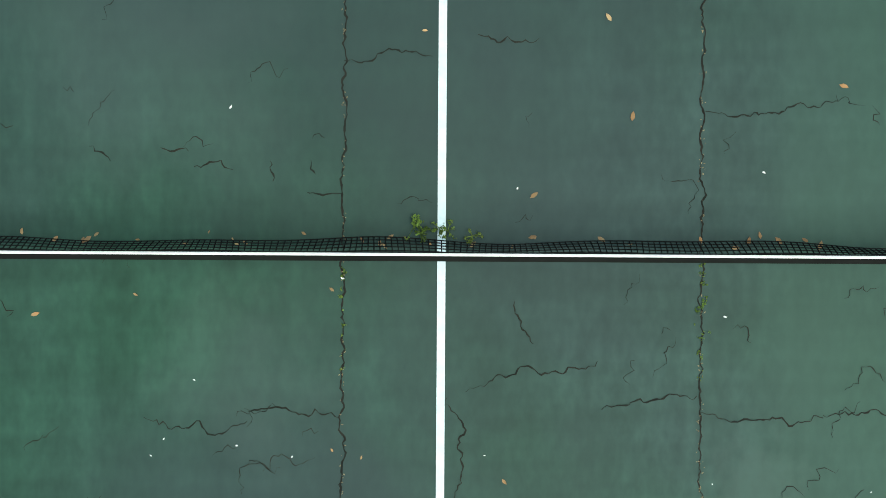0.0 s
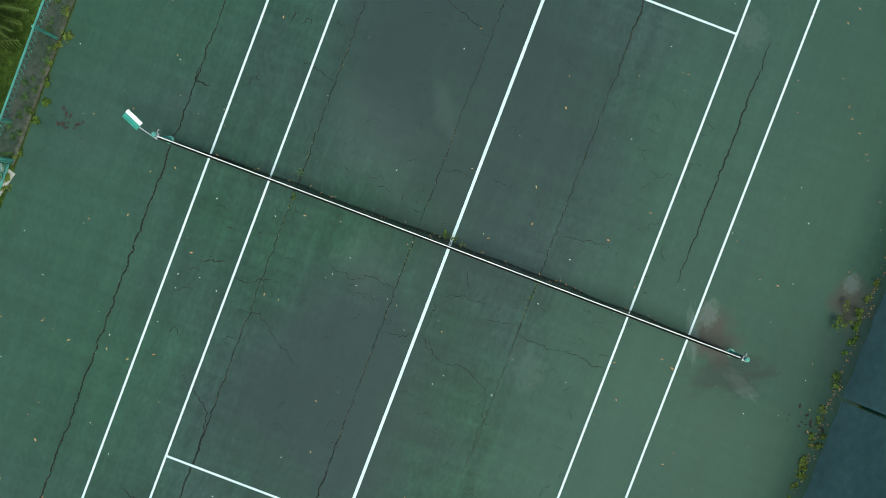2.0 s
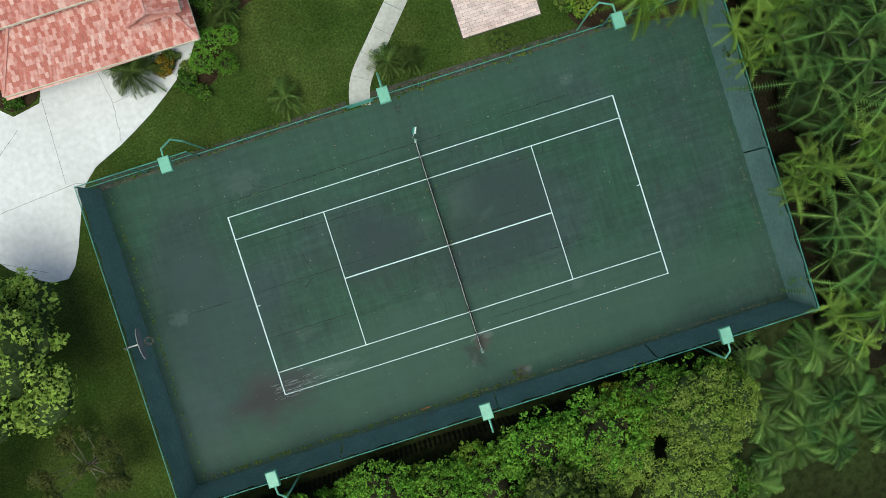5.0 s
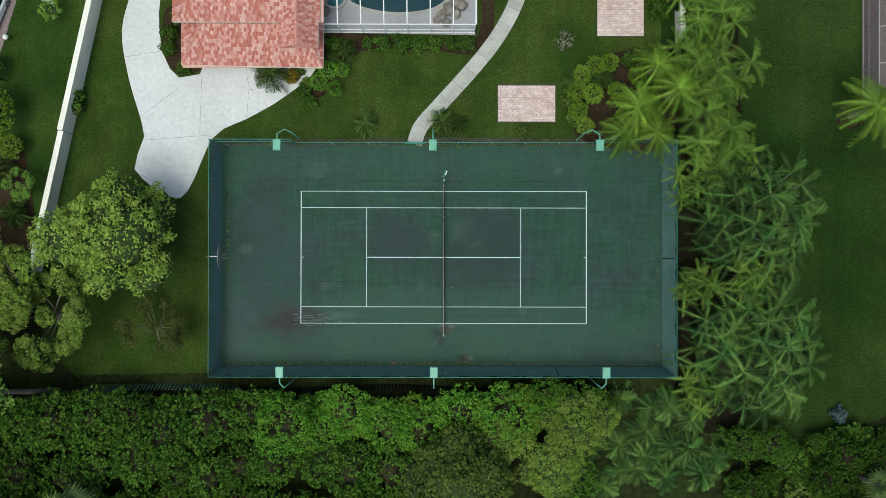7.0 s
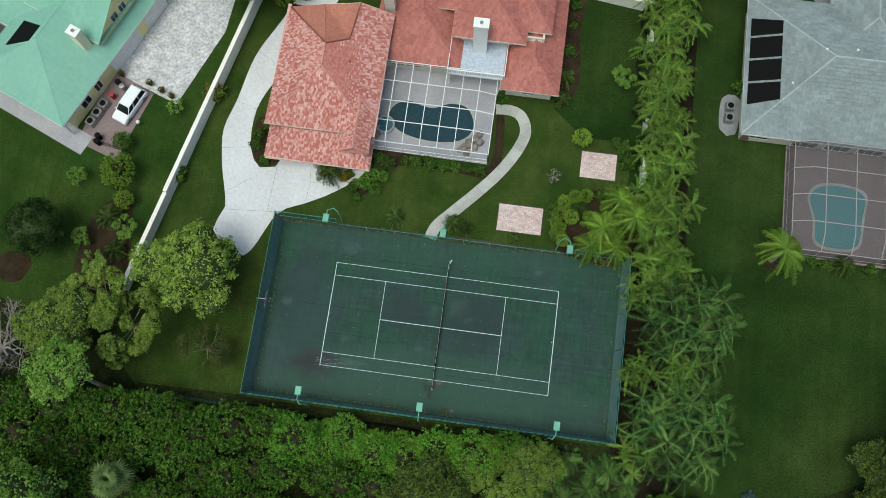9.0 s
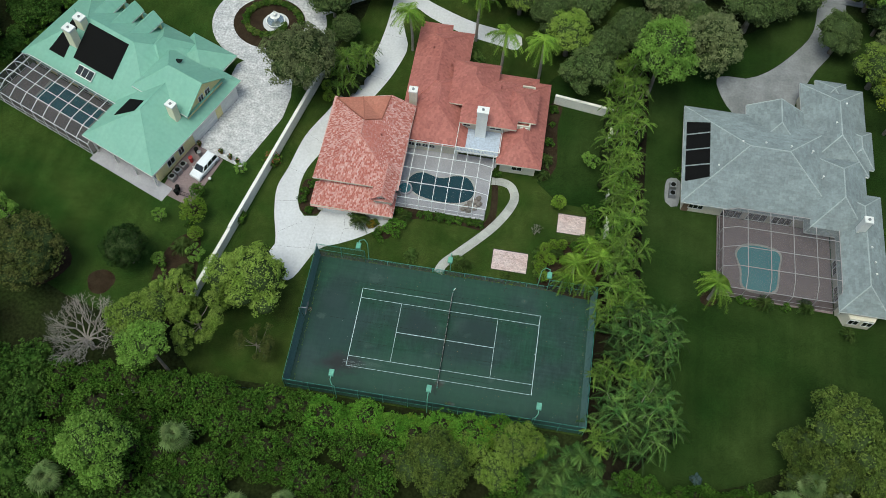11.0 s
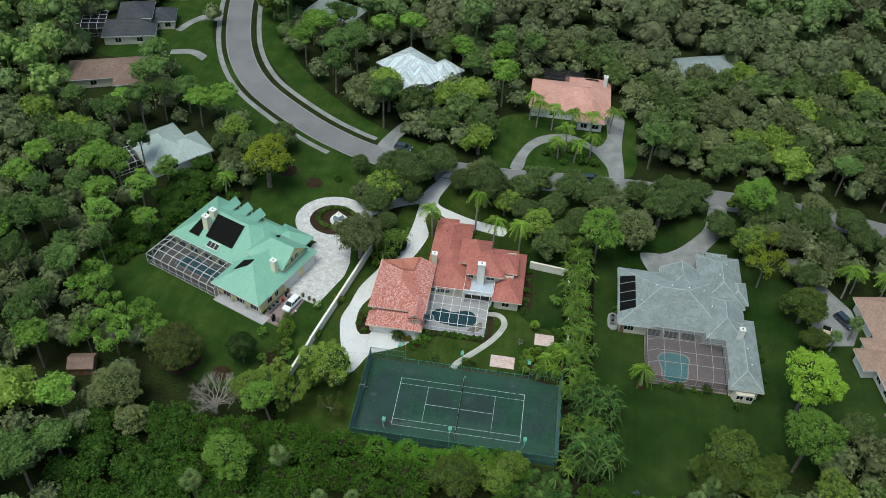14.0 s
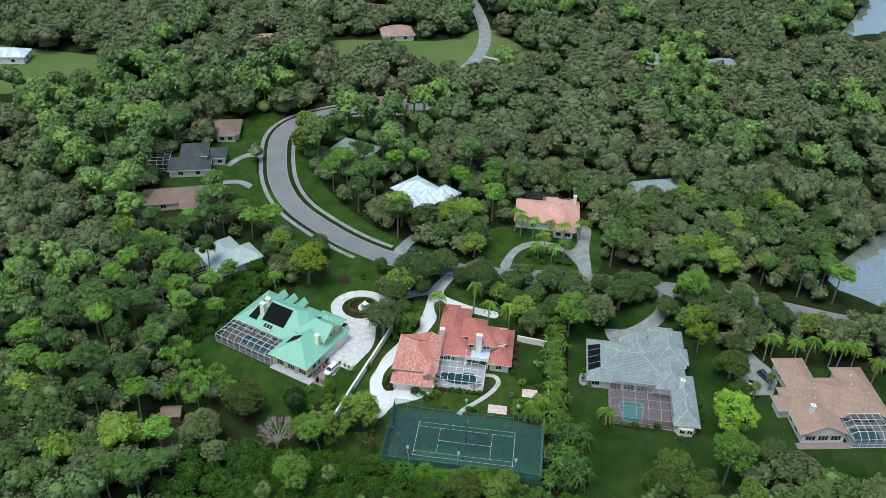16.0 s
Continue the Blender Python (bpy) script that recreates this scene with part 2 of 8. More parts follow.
L_silver = leaf_mat("silver_palm_leaf", (0.10, 0.14, 0.15), (0.06, 0.10, 0.095), isl=0.5)
L_sabal = leaf_mat("sabal_leaf", (0.088, 0.140, 0.046), (0.140, 0.185, 0.072), isl=0.5)
L_yellow = leaf_mat("yellow_leaf", (0.20, 0.265, 0.026), (0.235, 0.285, 0.036))
L_croton = leaf_mat("croton_leaf", (0.26, 0.17, 0.018), (0.10, 0.085, 0.018), isl=0.6)
# darker hull colours: shade inside crowns painted in, over twigs in hedges
M_inner = mat("painted_crown_shade", (0.036, 0.056, 0.019), (0.050, 0.072, 0.026), rough=0.95, big=1.5, fine=6, var=0.4, bump=0.5, spec=0.03)
M_twig_shade = mat("twigs_and_gap_shade", (0.030, 0.030, 0.016), (0.042, 0.036, 0.022), rough=0.95, big=1.5, fine=6, var=0.4, bump=0.5, spec=0.03)
L_dark = leaf_mat("dark_leaf", (0.024, 0.052, 0.013), (0.038, 0.068, 0.018))
L_bright = leaf_mat("bright_leaf", (0.150, 0.275, 0.046), (0.185, 0.305, 0.062))
# woodland leaf colours, lightened to paint distance haze into the canopy
L_far = leaf_mat("haze_lightened_leaf", (0.122, 0.156, 0.070), (0.170, 0.202, 0.098), isl=0.3, trans=0.3)
L_farolive = leaf_mat("haze_lightened_olive_leaf", (0.160, 0.178, 0.090), (0.195, 0.212, 0.112), isl=0.3, trans=0.3)
L_farpine = leaf_mat("haze_lightened_pine_needle", (0.132, 0.200, 0.068), (0.172, 0.245, 0.090), isl=0.3, trans=0.3)
L_farbright = leaf_mat("haze_lightened_bright_needle", (0.150, 0.235, 0.060), (0.19, 0.265, 0.078), isl=0.3, trans=0.3)
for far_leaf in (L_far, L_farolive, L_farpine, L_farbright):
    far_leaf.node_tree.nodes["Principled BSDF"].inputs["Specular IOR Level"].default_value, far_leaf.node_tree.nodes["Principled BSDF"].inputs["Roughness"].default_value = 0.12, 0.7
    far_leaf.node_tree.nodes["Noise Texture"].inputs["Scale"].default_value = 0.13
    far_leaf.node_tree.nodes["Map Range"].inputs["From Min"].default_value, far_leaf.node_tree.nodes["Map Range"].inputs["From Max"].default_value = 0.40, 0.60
for glossy in (L_clump, L_palm, L_areca):
    glossy.node_tree.nodes["Principled BSDF"].inputs["Roughness"].default_value = 0.42
    glossy.node_tree.nodes["Principled BSDF"].inputs["Specular IOR Level"].default_value = 0.12
L_dead = mat("bare_twigs", (0.22, 0.19, 0.17), (0.30, 0.27, 0.25), rough=0.9, var=0.2, bump=0)
L_fallen = mat("fallen_leaf", (0.20, 0.105, 0.04), (0.28, 0.20, 0.10), rough=0.8, big=3, var=0.3, rnd=0.4, isl=0.4)
L_flower = mat("red_blossom", (0.35, 0.04, 0.03), (0.30, 0.06, 0.04), rough=0.7, var=0.2)
L_weed = leaf_mat("weed_leaf", (0.09, 0.15, 0.03), (0.13, 0.17, 0.04))


def bleach(m, col, share, big, spread=0.4):
    """Whole tiles gone pale, more of them in some areas."""
    t = m.node_tree
    N, L = t.nodes, t.links
    p = N["Principled BSDF"]
    src = p.inputs["Base Color"].links[0].from_socket
    g, nz, ad, r, mx = (N.new(n) for n in ("ShaderNodeNewGeometry", "ShaderNodeTexNoise", "ShaderNodeMath", "ShaderNodeMapRange", "ShaderNodeMix"))
    nz.inputs["Scale"].default_value, nz.inputs["Detail"].default_value = big, 5
    L.new(g.outputs["Position"], nz.inputs["Vector"])
    ad.operation = "MULTIPLY_ADD"
    ad.inputs[1].default_value = 1.3
    L.new(nz.outputs[0], ad.inputs[0]), L.new(g.outputs["Random Per Island"], ad.inputs[2])
    r.inputs["From Min"].default_value, r.inputs["From Max"].default_value, r.inputs["To Max"].default_value = 2.2 - share - spread / 2, 2.2 - share + spread / 2, 0.7
    L.new(ad.outputs[0], r.inputs[0])
    mx.data_type = "RGBA"
    mx.inputs["B"].default_value = (*col, 1)
    L.new(r.outputs[0], mx.inputs[0]), L.new(src, mx.inputs["A"]), L.new(mx.outputs["Result"], p.inputs["Base Color"])


bleach(M_tile_worn, (0.66, 0.53, 0.50), 0.80, 3.4, 1.0)
bleach(M_tile_grey, (0.12, 0.13, 0.13), 0.42, 0.6)


def streaks(m, amount, scale):
    """Faint brushed bands across the court."""
    t = m.node_tree
    N, L = t.nodes, t.links
    p = N["Principled BSDF"]
    src = p.inputs["Base Color"].links[0].from_socket
    g, mp, nz, r, sc = N.new("ShaderNodeNewGeometry"), N.new("ShaderNodeMapping"), N.new("ShaderNodeTexNoise"), N.new("ShaderNodeMapRange"), N.new("ShaderNodeVectorMath")
    mp.inputs["Scale"].default_value = scale
    nz.inputs["Scale"].default_value, nz.inputs["Detail"].default_value = 1.0, 3
    r.inputs["From Min"].default_value, r.inputs["From Max"].default_value = 0.3, 0.7
    r.inputs["To Min"].default_value, r.inputs["To Max"].default_value = 1 - amount, 1 + amount
    sc.operation = "SCALE"
    L.new(g.outputs["Position"], mp.inputs[0]), L.new(mp.outputs[0], nz.inputs["Vector"]), L.new(nz.outputs[0], r.inputs[0])
    L.new(src, sc.inputs[0]), L.new(r.outputs[0], sc.inputs["Scale"]), L.new(sc.outputs[0], p.inputs["Base Color"])


def stain_and_sheen(m, x, y, rx, ry, col, strength, grain=3.0, turn=0.0):
    """A worn or chalky mark, or a painted-in sheen, with a ragged outline on the court."""
    t = m.node_tree
    N, L = t.nodes, t.links
    p = N["Principled BSDF"]
    src = p.inputs["Base Color"].links[0].from_socket
    g, mp, nz, ln, ad, r, mx = (N.new(n) for n in ("ShaderNodeNewGeometry", "ShaderNodeMapping", "ShaderNodeTexNoise", "ShaderNodeVectorMath", "ShaderNodeMath", "ShaderNodeMapRange", "ShaderNodeMix"))
    mp.vector_type = "TEXTURE"
    mp.inputs["Location"].default_value, mp.inputs["Rotation"].default_value, mp.inputs["Scale"].default_value = (x, y, 0.03), (0, 0, turn), (rx, ry, 1)
    nz.inputs["Scale"].default_value, nz.inputs["Detail"].default_value = grain, 6
    ln.operation = "LENGTH"
    L.new(g.outputs["Position"], mp.inputs[0]), L.new(mp.outputs[0], ln.inputs[0]), L.new(mp.outputs[0], nz.inputs["Vector"])
    ad.operation = "MULTIPLY_ADD"
    ad.inputs[1].default_value = 1.6
    L.new(nz.outputs[0], ad.inputs[0]), L.new(ln.outputs["Value"], ad.inputs[2])
    r.inputs["From Min"].default_value, r.inputs["From Max"].default_value = 1.75, 1.25
    r.inputs["To Max"].default_value = strength
    L.new(ad.outputs[0], r.inputs[0])
    mx.data_type = "RGBA"
    mx.inputs["B"].default_value = (*col, 1)
    L.new(r.outputs[0], mx.inputs[0]), L.new(src, mx.inputs["A"]), L.new(mx.outputs["Result"], p.inputs["Base Color"])


streaks(M_court, 0.12, (0.20, 3.4, 1.0)), streaks(M_court, 0.10, (0.5, 0.35, 1.0)), streaks(M_court, 0.08, (2.6, 0.2, 1.0)), streaks(M_court, 0.08, (6.0, 0.45, 1.0)), streaks(M_court, 0.12, (7.0, 12.0, 1.0)), streaks(M_court, 0.08, (2.5, 3.2, 1.0))
for turf in (M_grass, M_grass_e, M_grass_c):
    streaks(turf, 0.30, (9.0, 9.0, 1.0)), streaks(turf, 0.22, (21.0, 21.0, 1.0))
    streaks(turf, 0.10, (0.9, 0.04, 1.0))
    streaks(turf, 0.16, (0.3, 0.3, 1.0)), streaks(turf, 0.10, (1.6, 1.6, 1.0))
BROWN, CHALK, PURPLE = (0.056, 0.049, 0.044), (0.10, 0.14, 0.128), (0.0228, 0.0372, 0.0372)
# pale teal wash that paints sky sheen along the court's sides
PALE_SHEEN = (0.034, 0.072, 0.054)
for args in ((1, -3.6, 14, 1.6, PALE_SHEEN, 0.40, 1.2), (0, -7.0, 26, 4.6, PALE_SHEEN, 0.62, 1.2), (0, 8.2, 26, 3.6, PALE_SHEEN, 0.40, 1.2), (3.2, 0.5, 4.6, 4.2, PURPLE, 0.75, 1.0), (-3.4, 0.7, 3.4, 2.7, PURPLE, 0.65, 1.2), (-0.9, 1.6, 0.9, 0.8, CHALK, 0.10, 1.3), (1.6, 2.3, 1.6, 1.2, CHALK, 0.10, 1.2, 0.6), (2.7, 1.1, 0.8, 0.35, CHALK, 0.10, 1.0, 0.5),
             # the first three bluish washes paint the sheen at the west end
             (-14.5, -1.0, 4.6, 7.5, (0.027, 0.050, 0.050), 0.65, 1.0), (-17.0, -5.5, 2.2, 3.4, (0.040, 0.066, 0.068), 0.45, 1.6), (-15.0, 3.4, 2.0, 1.6, (0.038, 0.066, 0.064), 0.40, 1.8), (0.22, -6.0, 0.85, 0.60, BROWN, 0.80, 1.2, 0.4), (0.1, -5.55, 0.75, 0.16, CHALK, 0.5, 2.0, 0.35), (0.62, -5.72, 0.42, 0.24, CHALK, 0.45), (-0.55, -6.9, 0.22, 0.5, CHALK, 0.45, 2.0, -0.4), (-0.45, -6.6, 0.55, 1.1, (0.022, 0.028, 0.026), 0.6, 1.6, 0.5), (1.95, -8.45, 0.7, 0.55, BROWN, 0.75, 1.3), (2.3, -8.35, 0.3, 0.22, CHALK, 0.5),
             (-9.2, -4.85, 2.8, 0.5, CHALK, 0.25, 4.0), (-12.5, -5.2, 3.6, 1.9, (0.030, 0.036, 0.038), 0.9, 1.4), (-12.7, -5.3, 2.0, 1.0, (0.026, 0.028, 0.029), 0.85, 1.4), (-9.6, -2.4, 0.8, 0.5, CHALK, 0.12, 3.0), (-10.4, 7.2, 1.3, 0.9, CHALK, 0.16, 3.0), (-16.4, 0.7, 0.8, 0.5, CHALK, 0.3, 2.0),
             (-1.9, -2.5, 0.6, 0.45, CHALK, 0.12, 2.0), (-4.5, 1.5, 3.6, 2.6, PURPLE, 0.45, 1.0), (4.5, 2.6, 3.0, 2.0, PURPLE, 0.4, 1.0), (3.6, -1.2, 2.2, 1.6, PURPLE, 0.4, 1.0), (-15, 3, 3.0, 4.5, PURPLE, 0.4, 1.0), (6.6, -4.4, 0.5, 0.4, CHALK, 0.2), (9.5, 7.2, 0.5, 0.4, CHALK, 0.2)):
    stain_and_sheen(M_court, *args)


# ---- building blocks ----
class Geo:
    """Collects corners and faces of one mesh."""

    def __init__(self):
        self.v, self.f = [], []

    def add(self, vs, fs):
        n = len(self.v)
        self.v += [tuple(p) for p in vs]
        self.f += [tuple(i + n for i in f) for f in fs]
        return self

    def box(self, x0, y0, z0, x1, y1, z1):
        vs = [(x, y, z) for z in (z0, z1) for x, y in ((x0, y0), (x1, y0), (x1, y1), (x0, y1))]
        return self.add(vs, [(3, 2, 1, 0), (4, 5, 6, 7), (0, 1, 5, 4), (1, 2, 6, 5), (2, 3, 7, 6), (3, 0, 4, 7)])

    def soft_box(self, x0, y0, z0, x1, y1, z1, b=0.02):
        """A box with chamfered upright and top edges."""
        rings = []
        for z, e in ((z0, 0.0), (z1 - b, 0.0), (z1, b)):
            a, c, d, g = x0 + e, x1 - e, y0 + e, y1 - e
            rings.append([(a + b, d, z), (c - b, d, z), (c, d + b, z), (c, g - b, z), (c - b, g, z), (a + b, g, z), (a, g - b, z), (a, d + b, z)])
        return self.rings(rings)

    def rings(self, rings, caps=True):
        k = len(rings[0])
        vs = [p for r in rings for p in r]
        fs = [(j * k + i, j * k + (i + 1) % k, (j + 1) * k + (i + 1) % k, (j + 1) * k + i) for j in range(len(rings) - 1) for i in range(k)]
        if caps:
            fs += [tuple(range(k))[::-1], tuple(range((len(rings) - 1) * k, len(rings) * k))]
        return self.add(vs, fs)

    def tube(self, pts, r0, r1=None, n=6, caps=True):
        r1 = r0 if r1 is None else r1
        pts = [Vector(p) for p in pts]
        rings = []
        for i, p in enumerate(pts):
            d = (pts[min(i + 1, len(pts) - 1)] - pts[max(i - 1, 0)]).normalized()
            a = d.orthogonal().normalized() if i == 0 else (a - d * a.dot(d)).normalized()
            b = d.cross(a)
            r = r0 + (r1 - r0) * i / max(1, len(pts) - 1)
            rings.append([p + r * (math.cos(q) * a + math.sin(q) * b) for q in (2 * math.pi * k / n for k in range(n))])
        return self.rings(rings, caps)

    def lathe(self, prof, n=24, c=(0, 0, 0)):
        return self.rings([[(c[0] + r * math.cos(2 * math.pi * k / n), c[1] + r * math.sin(2 * math.pi * k / n), c[2] + z) for k in range(n)] for r, z in prof])

    def slab(self, pts, z0, z1):
        """A flat plate with the outline pts, in either order."""
        if sum(a[0] * b[1] - b[0] * a[1] for a, b in zip(pts, pts[1:] + pts[:1])) < 0:
            pts = pts[::-1]
        return self.rings([[(x, y, z0) for x, y in pts], [(x, y, z1) for x, y in pts]])

    def make(self, name, material, parent=None, label="", smooth=False, kind=""):
        me = bpy.data.meshes.new(name)
        me.from_pydata(self.v, [], self.f)
        me.materials.append(material)
        if smooth:
            me.shade_smooth()
        ob = new(name, me)
        ob.parent = parent
        return tagged(ob, label, kind=kind)


def thing(name, label, category, x=0.0, y=0.0, z=0.0, rz=0.0, group="", kind=""):
    e = new(name)
    e.empty_display_size = 0.3
    e.matrix_basis = pose(x, y, z, 0, 0, rz)
    return tagged(e, label, category, group, kind)


def smooth_line(pts, step=1.0, closed=False):
    """Points along a soft curve through pts."""
    P = [Vector((*p, 0)) for p in pts]
    n, out = len(P), []
    for i in range(n if closed else n - 1):
        q = [P[(i + k) % n] if closed else P[min(max(i + k, 0), n - 1)] for k in (-1, 0, 1, 2)]
        m = max(1, int((q[2] - q[1]).length / step))
        for j in range(m):
            t = j / m
            v = 0.5 * (2 * q[1] + (q[2] - q[0]) * t + (2 * q[0] - 5 * q[1] + 4 * q[2] - q[3]) * t * t + (3 * q[1] - q[0] - 3 * q[2] + q[3]) * t ** 3)
            out.append((v.x, v.y))
    return out if closed else out + [tuple(pts[-1])]


def offset_line(line, d):
    out = []
    for i, p in enumerate(line):
        a, b = Vector(line[max(i - 1, 0)]), Vector(line[min(i + 1, len(line) - 1)])
        t = (b - a).normalized()
        out.append((p[0] - t.y * d, p[1] + t.x * d))
    return out


def ribbon(line, w0, w1, z0, z1):
    """A strip along a line between the offsets w0 and w1."""
    a, b = offset_line(line, w0), offset_line(line, w1)
    return Geo().rings([[(*p, z0), (*q, z0), (*q, z1), (*p, z1)] for p, q in zip(a, b)])


def inside(x, y, poly):
    c = False
    for (x0, y0), (x1, y1) in zip(poly, poly[1:] + poly[:1]):
        if (y0 > y) != (y1 > y) and x < (x1 - x0) * (y - y0) / (y1 - y0) + x0:
            c = not c
    return c


def sheet(name, pts, z, material, label, category, z0=-0.3):
    """A piece of ground cover with a soft outline."""
    return tagged(Geo().slab(pts, z0, z).make(name, material), label, category, kind="structure")


# ---- ground, lawns, roads ----
ground = Geo()
ground.slab([(-1500, -1200), (1500, -1200), (1500, 2200), (-1500, 2200)], -1.0, 0.0)
tagged(ground.make("ground", M_litter), "dark leaf litter and undergrowth under the trees", "ground", kind="structure")

ROAD = smooth_line([(-30, 188), (-50, 182), (-66, 177), (-78, 169), (-85.5, 160), (-88, 149), (-85.2, 134), (-79, 115), (-70, 100), (-58, 89), (-43, 79), (-27, 73), (0, 71), (25, 72.5), (50, 72.5), (75, 71), (110, 64), (160, 60)], 3)
LAWNS = {
    "court_lawn": smooth_line([(-34, -2.5), (-31, 16), (-27, 36), (-21, 52), (-16, 66), (20, 66), (21.5, 40), (21.5, -10.6), (-18, -10.8), (-30, -10.4)], 4, True),
    "west_lawn": smooth_line([(-84, 30), (-78, 16), (-66, 6), (-50, -2), (-38, -4), (-32.5, -1), (-28.5, 20), (-25.5, 36), (-24, 52), (-24, 66), (-40, 73), (-56, 84), (-64, 74), (-56, 50), (-70, 40)], 4, True),
    "east_lawn": smooth_line([(20, -12), (34, -14), (52, -6), (64, -4), (74, 0), (100, -4), (125, 8), (120, 40), (70, 44), (64, 60), (52, 68), (40, 60), (28, 52), (19.0, 40)], 4, True),
    "verge_lawn": smooth_line([(-92, 170), (-93, 140), (-88, 118), (-74, 100), (-88, 96), (-100, 104), (-118, 106), (-112, 128), (-106, 160)], 4, True),
    "corner_lawn": smooth_line([(-90, 100), (-76, 96), (-60, 83), (-50, 78), (-62, 74), (-76, 84), (-92, 90)], 4, True),
    "bend_lawn": smooth_line([(-82, 160), (-80, 140), (-74, 120), (-62, 102), (-44, 86), (-22, 77), (-14, 79), (-34, 87), (-54, 104), (-67, 124), (-74, 160)], 4, True),
    # darker grass here paints in the shade of house and trees
    "garden_lawn": smooth_line([(9.2, 26), (12, 23.6), (16, 23), (21.2, 24), (21.3, 45), (14, 47), (9, 44)], 2, True),
    "far_front_lawn": smooth_line([(-2, 74), (30, 75), (34, 92), (30, 104), (0, 98), (-4, 86)], 4, True),
}
for k, (nm, pts) in enumerate(LAWNS.items()):
    sheet(nm, pts, 0.010 + 0.004 * k, {"east_lawn": M_grass_e, "garden_lawn": M_grass_e, "court_lawn": M_grass_c}.get(nm, M_grass), "mown green lawn with slightly patchy grass", "lawn")
FIELDS = {
    "pasture": smooth_line([(-330, 120), (-212, 162), (-178, 190), (-183, 208), (-232, 212), (-340, 220)], 8, True),
    "meadow": smooth_line([(-92, 250), (-84, 220), (-28, 222), (20, 230), (24, 242), (-2, 264), (-20, 284), (-40, 262)], 6, True),
}
for nm, pts in FIELDS.items():
    sheet(nm, pts, 0.02, M_grass2, "open pale green pasture between the woods", "field")

tagged(ribbon(ROAD, -3.3, 3.3, -0.3, 0.04).make("road", M_road), "smooth grey asphalt residential road", "road", kind="structure")
for d0, d1 in ((-3.65, -3.3), (3.3, 3.65)):
    tagged(ribbon(ROAD, d0, d1, -0.3, 0.13).make("kerb", M_greyconc), "pale concrete road kerb", "kerb", kind="structure")
for d0, d1, a, b in ((5.3, 6.7, 3, 52), (-6.4, -5.0, 8, 50)):
    tagged(ribbon(ROAD[a:b], d0, d1, -0.3, 0.044).make("roadside_path", M_greyconc), "pale concrete footpath beside the road", "footpath", kind="structure")
FAR_ROAD = smooth_line([(-40, 350), (-30, 320), (-23, 294), (-19.5, 272), (-20, 250), (-25, 230), (-38, 212), (-60, 196)], 4)
tagged(ribbon(FAR_ROAD, -3, 3, -0.3, 0.04).make("far_road", M_greyconc), "distant pale winding lane through the woods", "road", kind="structure")
tagged(ribbon([(-18, 246), (5, 238), (30, 226), (60, 214)], -0.8, 0.8, -0.3, 0.04).make("far_path", M_walk), "distant pale footpath across a meadow", "footpath", kind="structure")
LAKES = {
    "near_lake": smooth_line([(104, 86), (112, 78), (128, 70), (160, 72), (190, 110), (170, 140), (140, 128), (118, 106)], 5, True),
    "far_lake": smooth_line([(158, 308), (174, 318), (205, 330), (250, 370), (290, 460), (240, 470), (205, 420), (192, 385), (178, 350)], 6, True),
}
for nm, pts in LAKES.items():
    sheet(nm, pts, 0.03, M_lake, "still lake water that mirrors the pale sky", "lake")

# driveways
sheet("red_house_driveway", smooth_line([(-21.9, 4.9), (-25.7, 7.3), (-24.9, 10), (-26.2, 14.8), (-26.8, 18.8), (-26.0, 22.3), (-24.9, 28), (-22.6, 33.1), (-20.2, 39), (-18.0, 44.5), (-17.2, 50), (-17.0, 54.4), (-16.7, 61.0), (-14.5, 66), (-12.5, 69.8), (-9.6, 69.6), (-11.6, 64), (-12.8, 59.6), (-12.2, 57.6), (-9.5, 56.1), (-4.1, 54.0), (1.1, 53.0), (4, 52.2), (3.6, 49.6), (-0.5, 50.2), (-5.2, 51.3), (-10.6, 53.6), (-13.2, 55.2), (-14.4, 54.2), (-14.6, 51.4), (-13.6, 48.6), (-13.2, 46.2), (-14.6, 41.0), (-16.8, 36), (-19, 31), (-21.8, 26), (-23.6, 21.6), (-23.4, 17), (-22, 14.9), (-20.3, 15.2), (-19.6, 16.9), (-10.3, 16.2), (-11.2, 14.9), (-14.2, 12.7), (-16.6, 11.4), (-19.2, 9.9)], 1.0, True), 0.05, M_conc, "broad pale concrete driveway with fine joints", "driveway")
sheet("grey_house_driveway", smooth_line([(36, 44.7), (34.5, 50), (38.9, 50.4), (42.6, 52.6), (47, 57.5), (49.7, 62), (51.3, 69.4), (55.2, 69.6), (53.4, 60), (49.5, 53.5), (47.6, 49.5), (46.1, 46), (45.5, 41.5), (40, 41.2)], 1.5, True), 0.062, M_greyconc, "grey concrete driveway curving through trees", "driveway")
sheet("pink_house_driveway", smooth_line([(2.8, 75.2), (4.0, 81), (6.5, 87), (10.2, 90.6), (15.2, 92.4), (20, 91.2), (24, 88.3), (26.6, 93), (26.5, 103), (31, 103), (30.4, 90), (30.9, 75.6), (27.6, 75.6), (26.6, 80.4), (22.6, 86.4), (19, 88.6), (15.4, 89.2), (11.4, 87.9), (8.4, 85), (6.6, 80.6), (5.8, 75.2)], 1.5, True), 0.060, M_greyconc, "grey concrete horseshoe driveway round a planted island", "driveway")
sheet("east_house_driveway", [(67, 54), (70.5, 55), (75.5, 45), (79.0, 40), (79.6, 35), (77.5, 29.8), (70.0, 28.4), (69.6, 33), (70.2, 38), (68.5, 46)], 0.05, M_greyconc, "grey concrete parking court beside the tan house", "driveway")
